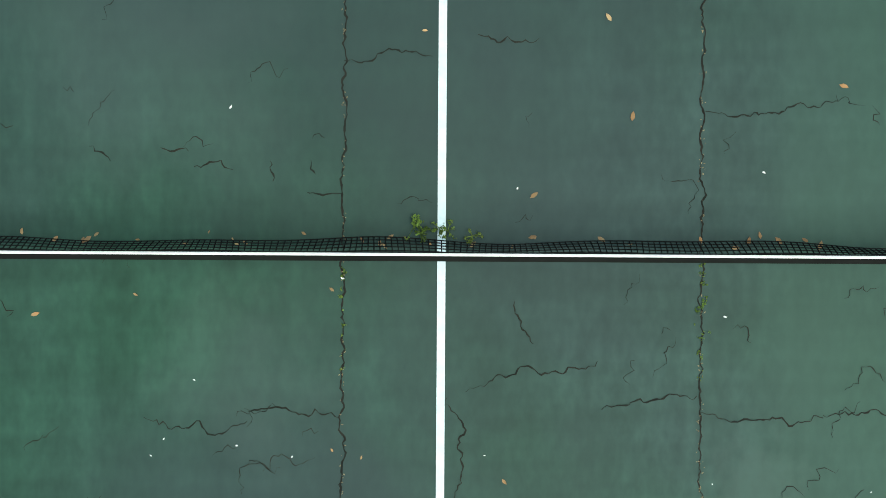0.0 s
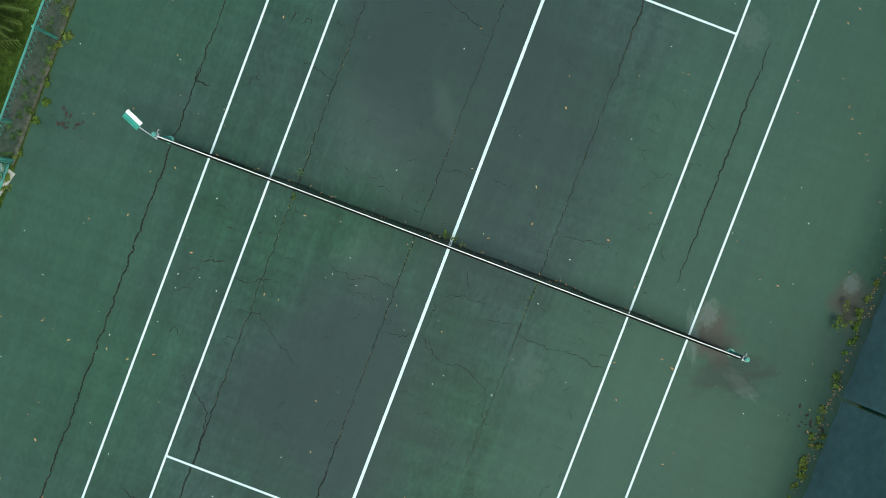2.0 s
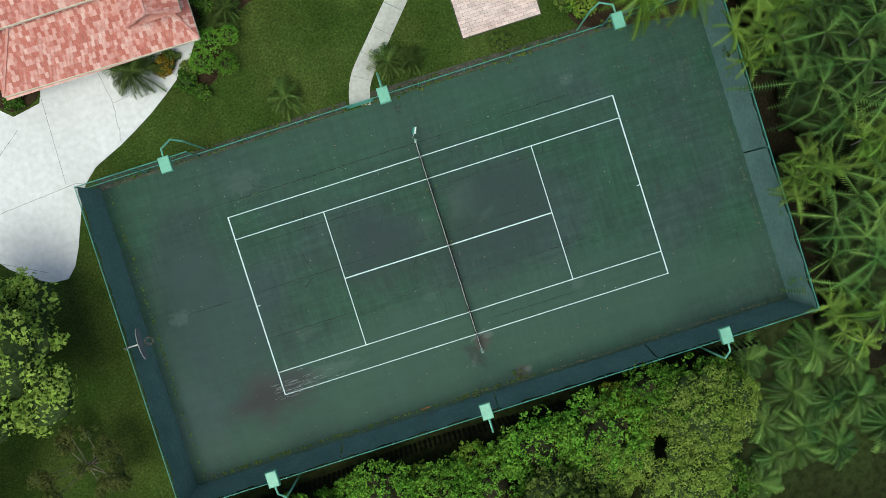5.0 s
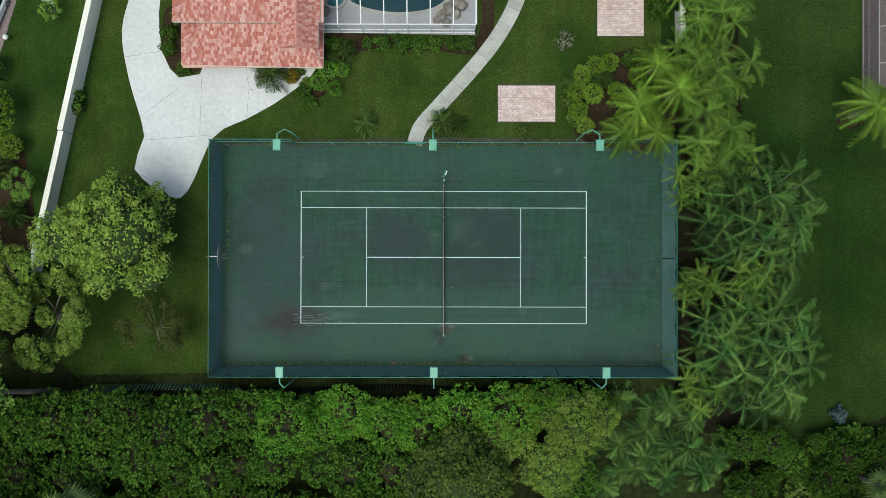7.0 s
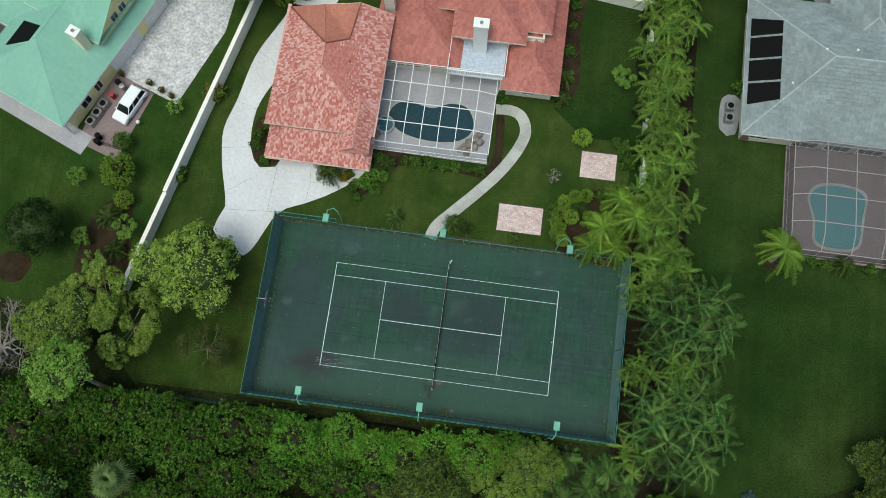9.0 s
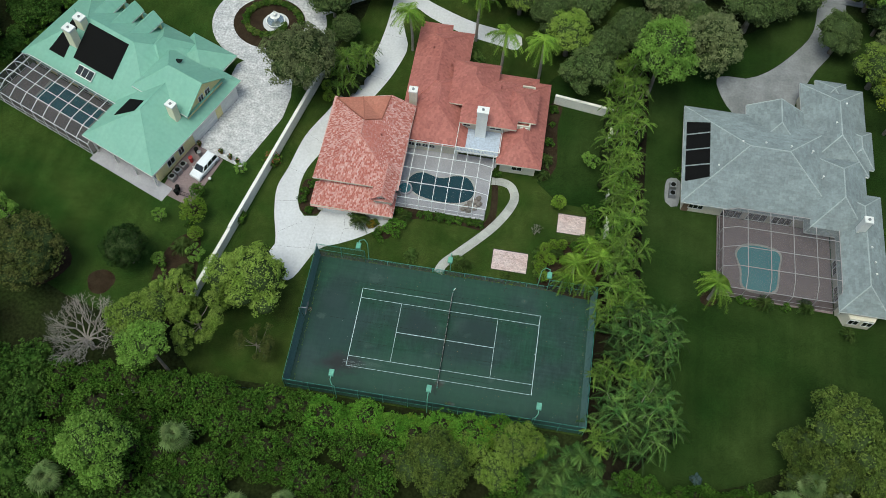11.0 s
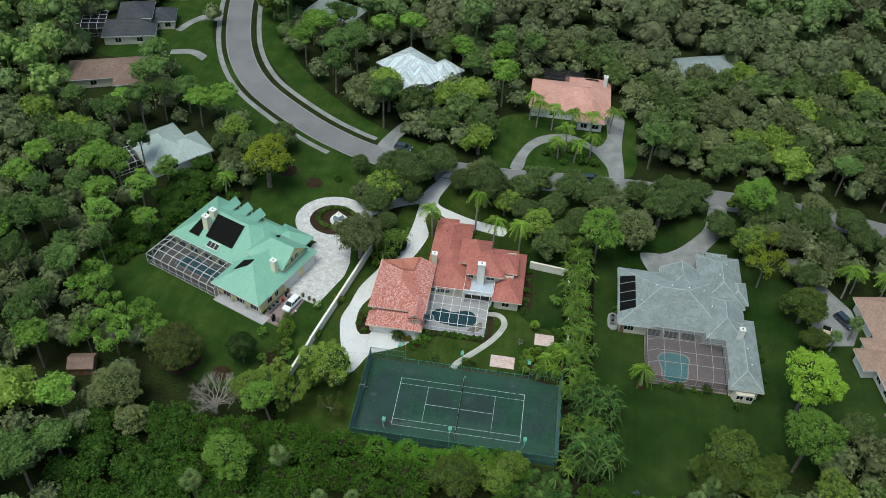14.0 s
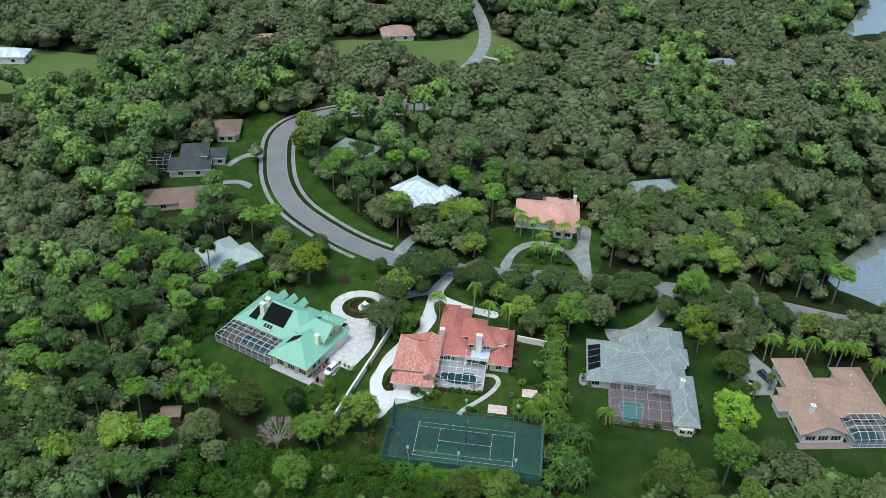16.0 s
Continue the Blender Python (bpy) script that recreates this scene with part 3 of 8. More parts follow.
sheet("verge_drive_1", smooth_line([(-87, 110), (-92, 112.5), (-98, 111), (-97.5, 108.8), (-92, 110), (-87.5, 107.4)], 1.5, True), 0.056, M_greyconc, "short pale concrete drive to a house", "driveway")
sheet("verge_drive_2", smooth_line([(-90, 132), (-95, 133), (-99, 128), (-101, 122), (-99, 121.6), (-97, 127), (-94, 130), (-89.5, 129.6)], 1.5, True), 0.058, M_greyconc, "short pale concrete drive to a house", "driveway")
sheet("bend_drive", smooth_line([(-31, 77), (-30, 82), (-26, 90), (-22.6, 89), (-26.5, 81.5), (-26.2, 75.8)], 1.5, True), 0.064, M_greyconc, "grey concrete drive leaving the road", "driveway")

# cobbled court of the green-roofed house: a round drive about a planted circle, and a forecourt
TC = (-35.2, 47.9)
ring_pts = [(TC[0] + 8.9 * math.cos(a) * 1.0, TC[1] + 8.2 * math.sin(a)) for a in (2 * math.pi * k / 48 for k in range(48))]
tagged(Geo().slab(ring_pts, -0.3, 0.045).make("cobbled_circle", M_paver), "round driveway of pale tumbled cobble pavers", "driveway", kind="structure")
tagged(Geo().slab([(-40.2, 23.2), (-36.7, 22.5), (-32.6, 21.0), (-28.9, 30.5), (-28.6, 34.5), (-29.5, 40), (-28, 44), (-33, 41.5), (-36, 41), (-38, 39)], -0.3, 0.04).make("cobbled_forecourt", M_paver), "pale cobbled forecourt before the garage doors", "driveway", kind="structure")
tagged(Geo().slab(smooth_line([(-30, 54), (-22, 58.5), (-15, 62), (-14, 59), (-22, 55), (-28, 50.5)], 1.5, True), -0.3, 0.042).make("cobbled_exit", M_paver), "cobbled drive leading off to the road", "driveway", kind="structure")
tagged(Geo().slab([(TC[0] + 5.6 * math.cos(a), TC[1] + 5.1 * math.sin(a)) for a in (2 * math.pi * k / 40 for k in range(40))], -0.2, 0.10).make("circle_bed", M_mulch), "round mulched planting bed", "flower bed", kind="structure")
tagged(Geo().slab([(-42.6, 15.2), (-37.9, 13.6), (-35.4, 21.9), (-37.2, 22.7), (-40.4, 24.0), (-41.6, 20.4)], -0.3, 0.05).make("service_pad", M_deckpink), "pinkish paved service pad beside the garage", "pavement", kind="structure")

# curving garden path of separate slabs
WALK = smooth_line([(-2.45, 9.4), (-1.9, 10.9), (-0.1, 12.95), (2.2, 15.5), (4.2, 18), (5.75, 20.7), (6.35, 22.8), (5.75, 24.5), (4.5, 25.15), (2.8, 25.1)], 0.3)
garden_path = thing("garden_path", "curving pale concrete garden path of broad slabs", "path", kind="structure")
i = 0
while i < len(WALK) - 1:
    seg = WALK[i:i + 6]
    if len(seg) < 2:
        break
    a, b = offset_line(WALK, -0.62), offset_line(WALK, 0.62)
    a, b = a[i:i + 6], b[i:i + 6]
    p0, p1 = [Vector(a[0]).lerp(Vector(a[1]), 0.06), *map(Vector, a[1:-1]), Vector(a[-1])], [Vector(b[0]).lerp(Vector(b[1]), 0.06), *map(Vector, b[1:-1]), Vector(b[-1])]
    Geo().rings([[(*p, -0.1), (*q, -0.1), (*q, 0.06), (*p, 0.06)] for p, q in zip(p0, p1)]).make("slab", M_walk, garden_path)
    i += 5

# mulch and soil
sheet("garage_bed", smooth_line([(-23.1, 20.7), (-23.3, 17), (-22, 15.2), (-20.4, 15.5), (-20, 16.8), (-20.6, 20)], 0.6, True), 0.09, M_mulch, "narrow mulched bed beside the garage", "flower bed")
sheet("patio_bed", smooth_line([(-11.6, 13.2), (-10.6, 15), (-9.8, 18.4), (-6, 18.6), (2.4, 18), (3.0, 25), (3.9, 24), (3.7, 17.4), (-1, 17.2), (-6, 17.3), (-8.6, 16), (-10, 13.4)], 0.6, True), 0.045, M_mulch, "mulched bed along the pool enclosure", "flower bed")
sheet("palm_bed", smooth_line([(10.8, 15.4), (10.6, 11.5), (12.2, 9.5), (19.5, 9.5), (20, 17), (14, 17)], 0.8, True), 0.06, M_mulch, "mulched bed under palms and shrubs", "flower bed")
sheet("wall_bed", smooth_line([(-33.9, 0), (-34.5, 7), (-35.5, 9.5), (-38, 8.6), (-39.5, 4), (-39, -2), (-36, -5)], 0.8, True), 0.06, M_mulch, "brown mulched bed along the white wall", "flower bed")
sheet("east_bed", smooth_line([(9.4, 27), (11.6, 29), (11.2, 36), (11.5, 40), (9.6, 40)], 0.8, True), 0.06, M_mulch, "mulched bed along the house wall", "flower bed")
for k, (x, y, r) in enumerate(((-46, 0.5, 1.8), (-54.6, 2.2, 3.6), (-43, 60, 2.0), (33.8, 11.8, 1.1), (-50.5, 63.5, 2.4))):
    sheet("tree_ring", [(x + r * (1 + 0.1 * math.sin(3 * a + k)) * math.cos(a), y + r * math.sin(a)) for a in (2 * math.pi * j / 18 for j in range(18))], 0.05, M_mulch, "round patch of brown mulch under a plant", "flower bed")
tagged(Geo().slab([(-18.6, 9.25), (-12, 9.3), (-3.2, 9.35), (-3.2, 9.9), (-12, 9.8), (-18.6, 9.9)], -0.2, 0.035).make("soil_strip_1", M_dirt), "strip of bare gravelly soil along the fence", "soil", kind="structure")
tagged(Geo().slab([(-1.7, 9.35), (12, 9.3), (18.6, 9.2), (18.6, 9.9), (12, 9.85), (-1.7, 10.0)], -0.2, 0.035).make("soil_strip_2", M_dirt), "strip of bare gravelly soil along the fence", "soil", kind="structure")
tagged(Geo().slab([(-30, -9.8), (-18.7, -9.6), (-18.7, -10.5), (-31, -10.6)], -0.2, 0.03).make("soil_strip_3", M_litter), "bare reddish brown soil beyond the fence", "soil", kind="structure")
tagged(Geo().slab([(-18.7, -9.75), (21, -9.75), (21, -12), (-18.7, -12)], -0.2, 0.026).make("soil_strip_4", M_litter), "dark damp soil between fence and hedge", "soil", kind="structure")

# litter sheet that also paints the dark gaps below the fronds
sheet("palm_row_soil", smooth_line([(19.7, 52), (19.6, 30), (19.9, 12), (19.4, 6), (18.9, -2), (18.9, -12), (22, -14.6), (26, -12.5), (27.6, -7), (27.4, 2), (25.6, 7), (24.6, 14), (24.4, 30), (23.8, 52)], 1.5, True), 0.05, M_duff, "leaf litter with painted shade under a row of palms", "soil")
sheet("hedge_soil", [(-36, -11.7), (21, -11.9), (24, -30), (-36, -30)], 0.036, M_litter, "dark leaf litter under the hedge", "soil")

# paved squares in the lawn
def brick_field(name, x0, y0, x1, y1, z, material, label, parent_cat, bw=0.4, bh=0.2):
    g = Geo()
    ny, nx = int((y1 - y0) / bh), int((x1 - x0) / bw)
    for j in range(ny):
        for i in range(-1, nx + 1):
            a = max(x0, x0 + (i + 0.5 * (j % 2)) * bw + 0.006)
            b = min(x1, x0 + (i + 1 + 0.5 * (j % 2)) * bw - 0.006)
            if b - a > 0.03:
                g.box(a, y0 + j * bh + 0.006, z - 0.05, b, y0 + (j + 1) * bh - 0.006, z + random.uniform(0, 0.006))
    t = thing(name, label, parent_cat, kind="structure")
    Geo().box(x0 - 0.06, y0 - 0.06, -0.1, x1 + 0.06, y1 + 0.06, z - 0.012).make("border", M_dirt, t)
    g.make("pavers", material, t, kind="stuff")
    return t

brick_field("pink_paved_square", 4.5, 11.3, 9.25, 14.35, 0.06, M_pinkpaver, "rectangle of faded pink brick pavers in lawn", "pavement")
brick_field("second_pink_square", 12.75, 18.45, 16.6, 21.5, 0.06, M_pinkpaver, "square of faded pink brick pavers in lawn", "pavement")

# ---- tennis court ----
HL, HW, SV, SG = 11.885, 5.485, 6.40, 4.115
tagged(Geo().slab([(-18.65, -9.45), (18.5, -9.45), (18.5, 9.3), (-18.65, 9.3)], -0.2, 0.03).make("tennis_court", M_court), "weathered green acrylic tennis court with cracks and stains", "tennis court", kind="structure")
court = bpy.data.objects["tennis_court"]
ZL = 0.034
W = 0.046
def line(x0, y0, x1, y1):
    Geo().box(x0, y0, 0.0, x1, y1, ZL).make("line", M_line, court, "white painted court line")
for s in (-1, 1):
    line(-HL, s * HW - W / 2, HL, s * HW + W / 2)
    line(-HL + 0.05, s * SG - W / 2, HL - 0.05, s * SG + W / 2)
    x = s * HL
    line(min(x, x - s * 0.07), -HW + W / 2, max(x, x - s * 0.07), -SG - W / 2)
    line(min(x, x - s * 0.07), -SG + W / 2, max(x, x - s * 0.07), SG - W / 2)
    line(min(x, x - s * 0.07), SG + W / 2, max(x, x - s * 0.07), HW - W / 2)
    line(s * SV - W / 2, -SG + W / 2, s * SV + W / 2, SG - W / 2)
    line(min(x - s * 0.07, x - s * 0.25), -W / 2, max(x - s * 0.07, x - s * 0.25), W / 2)
line(-SV + W / 2, -W * 0.7, SV - W / 2, W * 0.7)


def crack(pts, w, seed, wander=0.35):
    """An uneven open crack along a line, as a thin dark strip."""
    rng = random.Random(seed)
    P = [Vector(p) for p in pts]
    line_pts = []
    for a, b in zip(P, P[1:]):
        n = max(2, int((b - a).length / 0.025))
        side = Vector((-(b - a).y, (b - a).x)).normalized()
        for k in range(n):
            t = k / n
            q = a.lerp(b, t)
            o = wander * (noise.noise((q.x * 5 + seed, q.y * 5, 0)) * 0.10 + noise.noise((q.x * 17, q.y * 17 + seed, 3)) * 0.055 + noise.noise((q.x * 43, q.y * 43 + seed, 7)) * 0.03)
            line_pts.append(q + side * o)
    line_pts.append(P[-1])
    g, n = Geo(), len(line_pts)
    L, R = [], []
    for k, p in enumerate(line_pts):
        d = (line_pts[min(k + 1, n - 1)] - line_pts[max(k - 1, 0)])
        d = Vector((-d.y, d.x)).normalized()
        e = w * (1 + 1.3 * min(1.0, max(0.0, (max(abs(p.x) - 1.0, abs(p.y)) - 3.2) / 2.0))) * rng.uniform(0.4, 1.5) * (0.35 + 0.65 * min(1, 4 * k / n, 4 * (n - 1 - k) / n)) * 0.5
        L.append((*(p + d * e), 0.0335)), R.append((*(p - d * e), 0.0335))
    g.add(L + R, [(k, k + n, k + n + 1, k + 1) for k in range(n - 1)])
    g.make("crack", M_crack, court, "dark open crack in the court surface")


for k, (y, a, b) in enumerate(((6.33, -13.5, 4.5), (3.52, -12, 9.5), (0.76, -13, 8.0), (-2.03, -4.2, 8.5), (-4.85, 1.0, 6.5), (6.33, 4.9, 9.5), (-2.03, -12, -6.5), (0.76, -15.5, -13.2))):
    crack([(a, y), ((a + b) / 2, y), (b, y)], 0.0135, 10 + k, 0.46)
CRACKS = (
    ((1.47, 0.76), (1.50, 0.58), (1.57, 0.42), (1.53, 0.08)), ((-1.20, 1.52), (-1.25, 1.1), (-1.24, 0.77)), ((-1.30, 2.3), (-1.37, 1.95), (-1.40, 1.75), (-1.31, 1.5)),
    ((0.46, 1.05), (0.46, 0.77)), ((1.10, -2.03), (1.06, -2.48), (1.15, -2.78), (1.21, -3.1)), ((-1.1, -0.2), (-0.98, -0.4), (-0.89, -0.68), (-0.91, -0.92), (-0.83, -1.22)),
    ((-1.25, -1.28), (-1.13, -1.48), (-1.10, -2.0)), ((-1.23, -2.02), (-1.28, -2.3), (-1.3, -2.6), (-1.27, -3.0)), ((-1.27, -3.0), (-1.19, -3.42), (-1.35, -3.75), (-1.26, -4.08)),
    ((-2.22, 0.78), (-2.23, 0.5), (-2.09, 0.18), (-1.93, -0.1)), ((-1.93, -0.1), (-1.4, -0.2), (-1.12, -0.05)), ((-1.93, -0.1), (-2.2, -0.28), (-2.35, -0.62)),
    ((-2.26, 4.1), (-2.29, 3.85), (-2.12, 3.56), (-2.02, 3.1)), ((1.72, -0.28), (1.65, -0.48), (1.68, -0.75)), ((0.80, 2.73), (0.70, 2.56)), ((0.83, 2.17), (0.78, 1.96)),
    ((0.67, 1.92), (0.72, 1.70), (0.64, 1.62)), ((0.71, 1.32), (0.55, 1.31)), ((0.70, 1.04), (0.61, 0.98)), ((-0.40, -0.52), (-0.60, -0.66), (-0.7, -0.72)),
    ((-2.9, 3.8), (-2.8, 3.3), (-3.2, 2.8), (-3.6, 2.1)), ((-1.93, -0.1), (-2.4, -0.7), (-2.3, -1.2), (-2.6, -1.8), (-3.2, -2.0), (-4.4, -2.0)), ((-2.0, 4.4), (-2.2, 4.9)),
    ((1.7, 6.4), (1.4, 6.3), (1.4, 6.0)), ((-10.2, 7.4), (-9.8, 6.8), (-10.3, 6.3), (-10.6, 5.7)), ((-9.8, 6.8), (-9.2, 6.5)), ((-7.4, 4.8), (-7.8, 3.3)), ((-4.6, 4.4), (-5.2, 3.6), (-6.2, 3.5)),
    ((4.5, 0.8), (4.9, 2.0)), ((-8.0, 1.0), (-8.4, 2.2)), ((-8.0, 0.7), (-9, 0.1)), ((2.4, 3.5), (2.6, 4.3)), ((6.9, 3.4), (7.2, 4.5)),
)
for k, c in enumerate(CRACKS):
    crack(c, 0.0115, 40 + k, 0.75)
rng = random.Random(5)
for k in range(150):
    x, y, a, l = rng.uniform(-5, 5), rng.uniform(-4.6, 5), rng.gauss(1.5, 0.7), rng.uniform(0.08, 0.42)
    crack([(x, y), (x + l * 0.5 * math.cos(a), y + l * 0.5 * math.sin(a)), (x + l * math.cos(a + 0.5), y + l * math.sin(a + 0.5))], 0.006, 200 + k, 1.2)


# saw-cut joints and fine cracks in the driveway
driveway = bpy.data.objects["red_house_driveway"]
for k, pts in enumerate((((-26.6, 16.6), (-23.6, 17.1)), ((-25.3, 11.6), (-22.0, 14.1)), ((-25.0, 9.7), (-19.8, 10.1)), ((-19.8, 10.1), (-18.9, 9.9)), ((-20.1, 16.0), (-20.3, 10.2)), ((-16.5, 16.0), (-16.2, 13.9), (-16.4, 11.6)), ((-25.5, 7.0), (-22.9, 5.6)), ((-16.2, 13.9), (-14.7, 14.1)), ((-13.0, 15.1), (-12.2, 14.4)), ((-26.4, 22.4), (-23.6, 21.6)), ((-24.6, 28.5), (-21.8, 27)), ((-22.4, 34), (-18.6, 32.4)), ((-19.4, 41), (-15.0, 40)), ((-17.2, 49), (-13.8, 48.6)))):
    g = Geo()
    line_pts = [Vector(p) for p in pts]
    fine = []
    for a, b in zip(line_pts, line_pts[1:]):
        m = max(2, int((b - a).length / 0.25))
        fine += [a.lerp(b, j / m) + Vector((noise.noise((j * 0.7, k, 1)), noise.noise((j * 0.7, k, 5)))) * (0.10 if len(pts) > 2 else 0.012) for j in range(m)]
    ribbon([tuple(p) for p in fine + [line_pts[-1]]], -0.008, 0.008, 0.045, 0.0535).make("joint", M_crack, driveway, "dark joint in the concrete")


# ---- net ----
net = thing("tennis_net", "sagging black tennis net with white top tape", "tennis net")
def net_top(y):
    return 0.93 + 0.13 * (abs(y) / 6.4) ** 1.6
def net_bulge(y):
    return 0.085 * max(0.0, 1 - (abs(y) / 6.3) ** 3) * (1 + 0.18 * math.sin(y * 2.3))
def net_at(y, s):
    """A point of the netting; s runs from 0 at the tape to 1 at the foot."""
    k = max(0.0, (s - 0.76) / 0.24)
    z = (net_top(y) * (1 - s / 0.76) + 0.20 * s / 0.76) if s < 0.76 else 0.20 - 0.155 * k
    return Vector((0.004 + net_bulge(y) * 1.15 * k ** 0.9 + 0.012 * s * math.sin(y * 4.1), y + 0.02 * k * math.sin(y * 5), z))
mesh_g = Geo()
ny, ns = 270, 18
for i in range(ny + 1):
    y = -6.3 + 12.6 * i / ny
    mesh_g.tube([net_at(y, s) for s in (0.03, 0.4, 0.76, 0.83, 0.92, 1.0)], 0.0052, n=3, caps=False)
for j in range(1, ns + 1):
    mesh_g.tube([net_at(-6.3 + 12.6 * i / 90, j / ns) for i in range(91)], 0.0052, n=3, caps=False)
mesh_g.make("netting", M_black, net)
tape = []
for i in range(61):
    y = -6.33 + 12.66 * i / 60
    z = net_top(y)
    tape.append([(-0.009, y, z - 0.05), (0.012, y, z - 0.05), (0.011, y, z - 0.004), (0.002, y, z + 0.004), (-0.008, y, z - 0.004)])
Geo().rings(tape).make("top_tape", M_white, net, "white vinyl headband")
Geo().rings([[(-0.045, p[0][1], p[0][2] - 0.012), (0.02, p[0][1], p[0][2] - 0.012), (0.02, p[0][1], p[0][2] - 0.004), (-0.045, p[0][1], p[0][2] - 0.004)] for p in tape]).make("skirt", M_black, net, "thin black strip jutting out below the white tape")
def net_post(y):
    t = thing("net_post", "short green steel net post with a pale cap", "net post", 0.01, y, 0.03)
    Geo().lathe([(0.09, 0), (0.09, 0.015), (0.045, 0.02), (0.045, 1.05), (0.05, 1.06), (0.05, 1.09), (0.02, 1.11)], 12).make("post", M_teal, t)
    Geo().box(-0.05, -0.07, 0.85, 0.05, 0.07, 0.98).make("winder_box", M_steel, t)
    Geo().tube([(0.05, 0, 0.92), (0.12, 0, 0.92), (0.12, 0, 0.8)], 0.012).make("crank", M_steel, t)
net_post(6.4), net_post(-6.45)
# a court brush hung on the net post
BR = 0.64
broom = thing("court_brush", "court brush with white and green bristles on the net post", "brush", 0.12, 6.95, 1.0, -23)
Geo().soft_box(-0.05, -0.32, -0.03, 0.05, 0.32, 0.05, 0.015).make("head", M_bristle_g, broom)
g1, g2 = Geo(), Geo()
for k in range(17):
    y = -0.30 + k * 0.0375
    g1.tube([(0.05, y, 0.02), (0.12, y + 0.008, 0.035), (0.18, y + 0.018 * math.sin(2.3 * k), 0.02)], 0.019, 0.024, 6)
    g2.tube([(-0.05, y, 0.0), (-0.13, y + 0.012 * math.sin(1.7 * k), -0.03)], 0.016, 0.020, 6)
g1.make("white_bristles", M_bristle_w, broom, "tufts of white bristles"), g2.make("green_bristles", M_bristle_g, broom, "tufts of green bristles")
Geo().tube([(0, -0.3, 0), (-0.1, -0.56, -1.38)], 0.016, n=8).make("handle", M_alu, broom)
broom.scale = (BR, BR, BR)
rake = thing("squeegee", "rusty court squeegee leaning on the windscreen", "squeegee", -4.2, -8.75, 0.03, 0)
Geo().tube([(0, 0.02, 0.06), (-0.25, -0.62, 1.45)], 0.014, n=6).make("handle", M_wood, rake)
Geo().box(-0.3, -0.03, 0.0, 0.3, 0.05, 0.07).make("blade", M_rust, rake)

# ---- fence ----
FX0, FX1, FY0, FY1, FH = -18.75, 18.6, -9.55, 9.42, 3.05
def fence_run(name, label, pts, height, cloth, lean=0.0, step=3.05):
    """A run of chain-link fence: posts, rails, mesh and, where hung, a cloth windscreen inside."""
    t = thing(name, label, "fence")
    for (x0, y0), (x1, y1) in zip(pts, pts[1:]):
        a, b = Vector((x0, y0, 0)), Vector((x1, y1, 0))
        d = (b - a)
        n = max(1, round(d.length / step))
        u = d.normalized()
        inn = Vector((-u.y, u.x, 0))
        for k in range(n + 1):
            p = a.lerp(b, k / n)
            Geo().tube([p, p + Vector((0, 0, height + 0.04))], 0.036, n=8).make("post", M_teal, t)
        for z in ((height,) if height < 2 else (height, height * 0.5)):
            Geo().tube([a + Vector((0, 0, z)), b + Vector((0, 0, z))], 0.024, n=6).make("rail", M_teal, t)
        Geo().add([a + Vector((0, 0, 0.03)), b + Vector((0, 0, 0.03)), b + Vector((0, 0, height)), a + Vector((0, 0, height))], [(0, 1, 2, 3)]).make("chain_link", M_chain, t)
        # top selvage of open diamonds
        g = Geo()
        m = int(d.length / 0.12)
        for k in range(m):
            p, q = a.lerp(b, k / m), a.lerp(b, (k + 1) / m)
            for s, e in ((p, q), (q, p)):
                g.tube([s + Vector((0, 0, height - 0.28)), e + Vector((0, 0, height))], 0.007, n=3, caps=False)
        g.make("wire_mesh", M_teal, t)
        if cloth:
            for k in range(0, n, 3):
                p, q = a.lerp(b, k / n), a.lerp(b, min(n, k + 3) / n)
                cols, rows_ = 30, 8
                vs = []
                for i in range(cols + 1):
                    e = p.lerp(q, 0.004 + 0.992 * i / cols)
                    for j in range(rows_ + 1):
                        s = j / rows_
                        off = 0.06 + 0.62 * cloth * (1 - s) ** 1.3 + 0.035 * math.sin(i * 0.9 + k) * math.sin(s * 5) + 0.02 * math.sin(i * 2.3 + 3 * s)
                        vs.append(e + inn * off + Vector((0, 0, 0.04 + s * (height - 0.26 + 0.05 * math.sin(i * 0.8)))))
                fs = [(i * (rows_ + 1) + j, (i + 1) * (rows_ + 1) + j, (i + 1) * (rows_ + 1) + j + 1, i * (rows_ + 1) + j + 1) for i in range(cols) for j in range(rows_)]
                ob = Geo().add(vs, fs).make("windscreen", M_screen_cloth, t, "dark green cloth windscreen", smooth=True)
    return t
fence_run("west_fence", "tall green chain-link fence with a dark windscreen", [(FX0, FY1), (FX0, FY0)], FH, 0.4)
fence_run("south_fence", "tall green chain-link fence with a dark windscreen", [(FX0, FY0), (FX1, FY0)], FH, 0.7)
fence_run("east_fence", "tall green chain-link fence with a dark windscreen", [(FX1, FY0), (FX1, FY1)], FH, 0.6)
fence_run("north_corner_fence_west", "tall see-through green chain-link fence corner", [(-12.3, FY1), (FX0, FY1)], FH, 0)
fence_run("north_corner_fence_east", "tall see-through green chain-link fence corner", [(FX1, FY1), (12.3, FY1)], FH, 0)
fence_run("low_fence_west", "low green chain-link fence beside the lawn", [(-3.2, FY1), (-12.3, FY1)], 1.1, 0)
fence_run("low_fence_east", "low green chain-link fence beside the lawn", [(12.3, FY1), (-1.6, FY1)], 1.1, 0)
gate = thing("court_gate", "low green chain-link gate at the garden path", "gate", -2.4, FY1, 0.03)
for x in (-0.75, 0.75):
    Geo().tube([(x, 0, 0), (x, 0, 1.15)], 0.035, n=8).make("post", M_teal, gate)
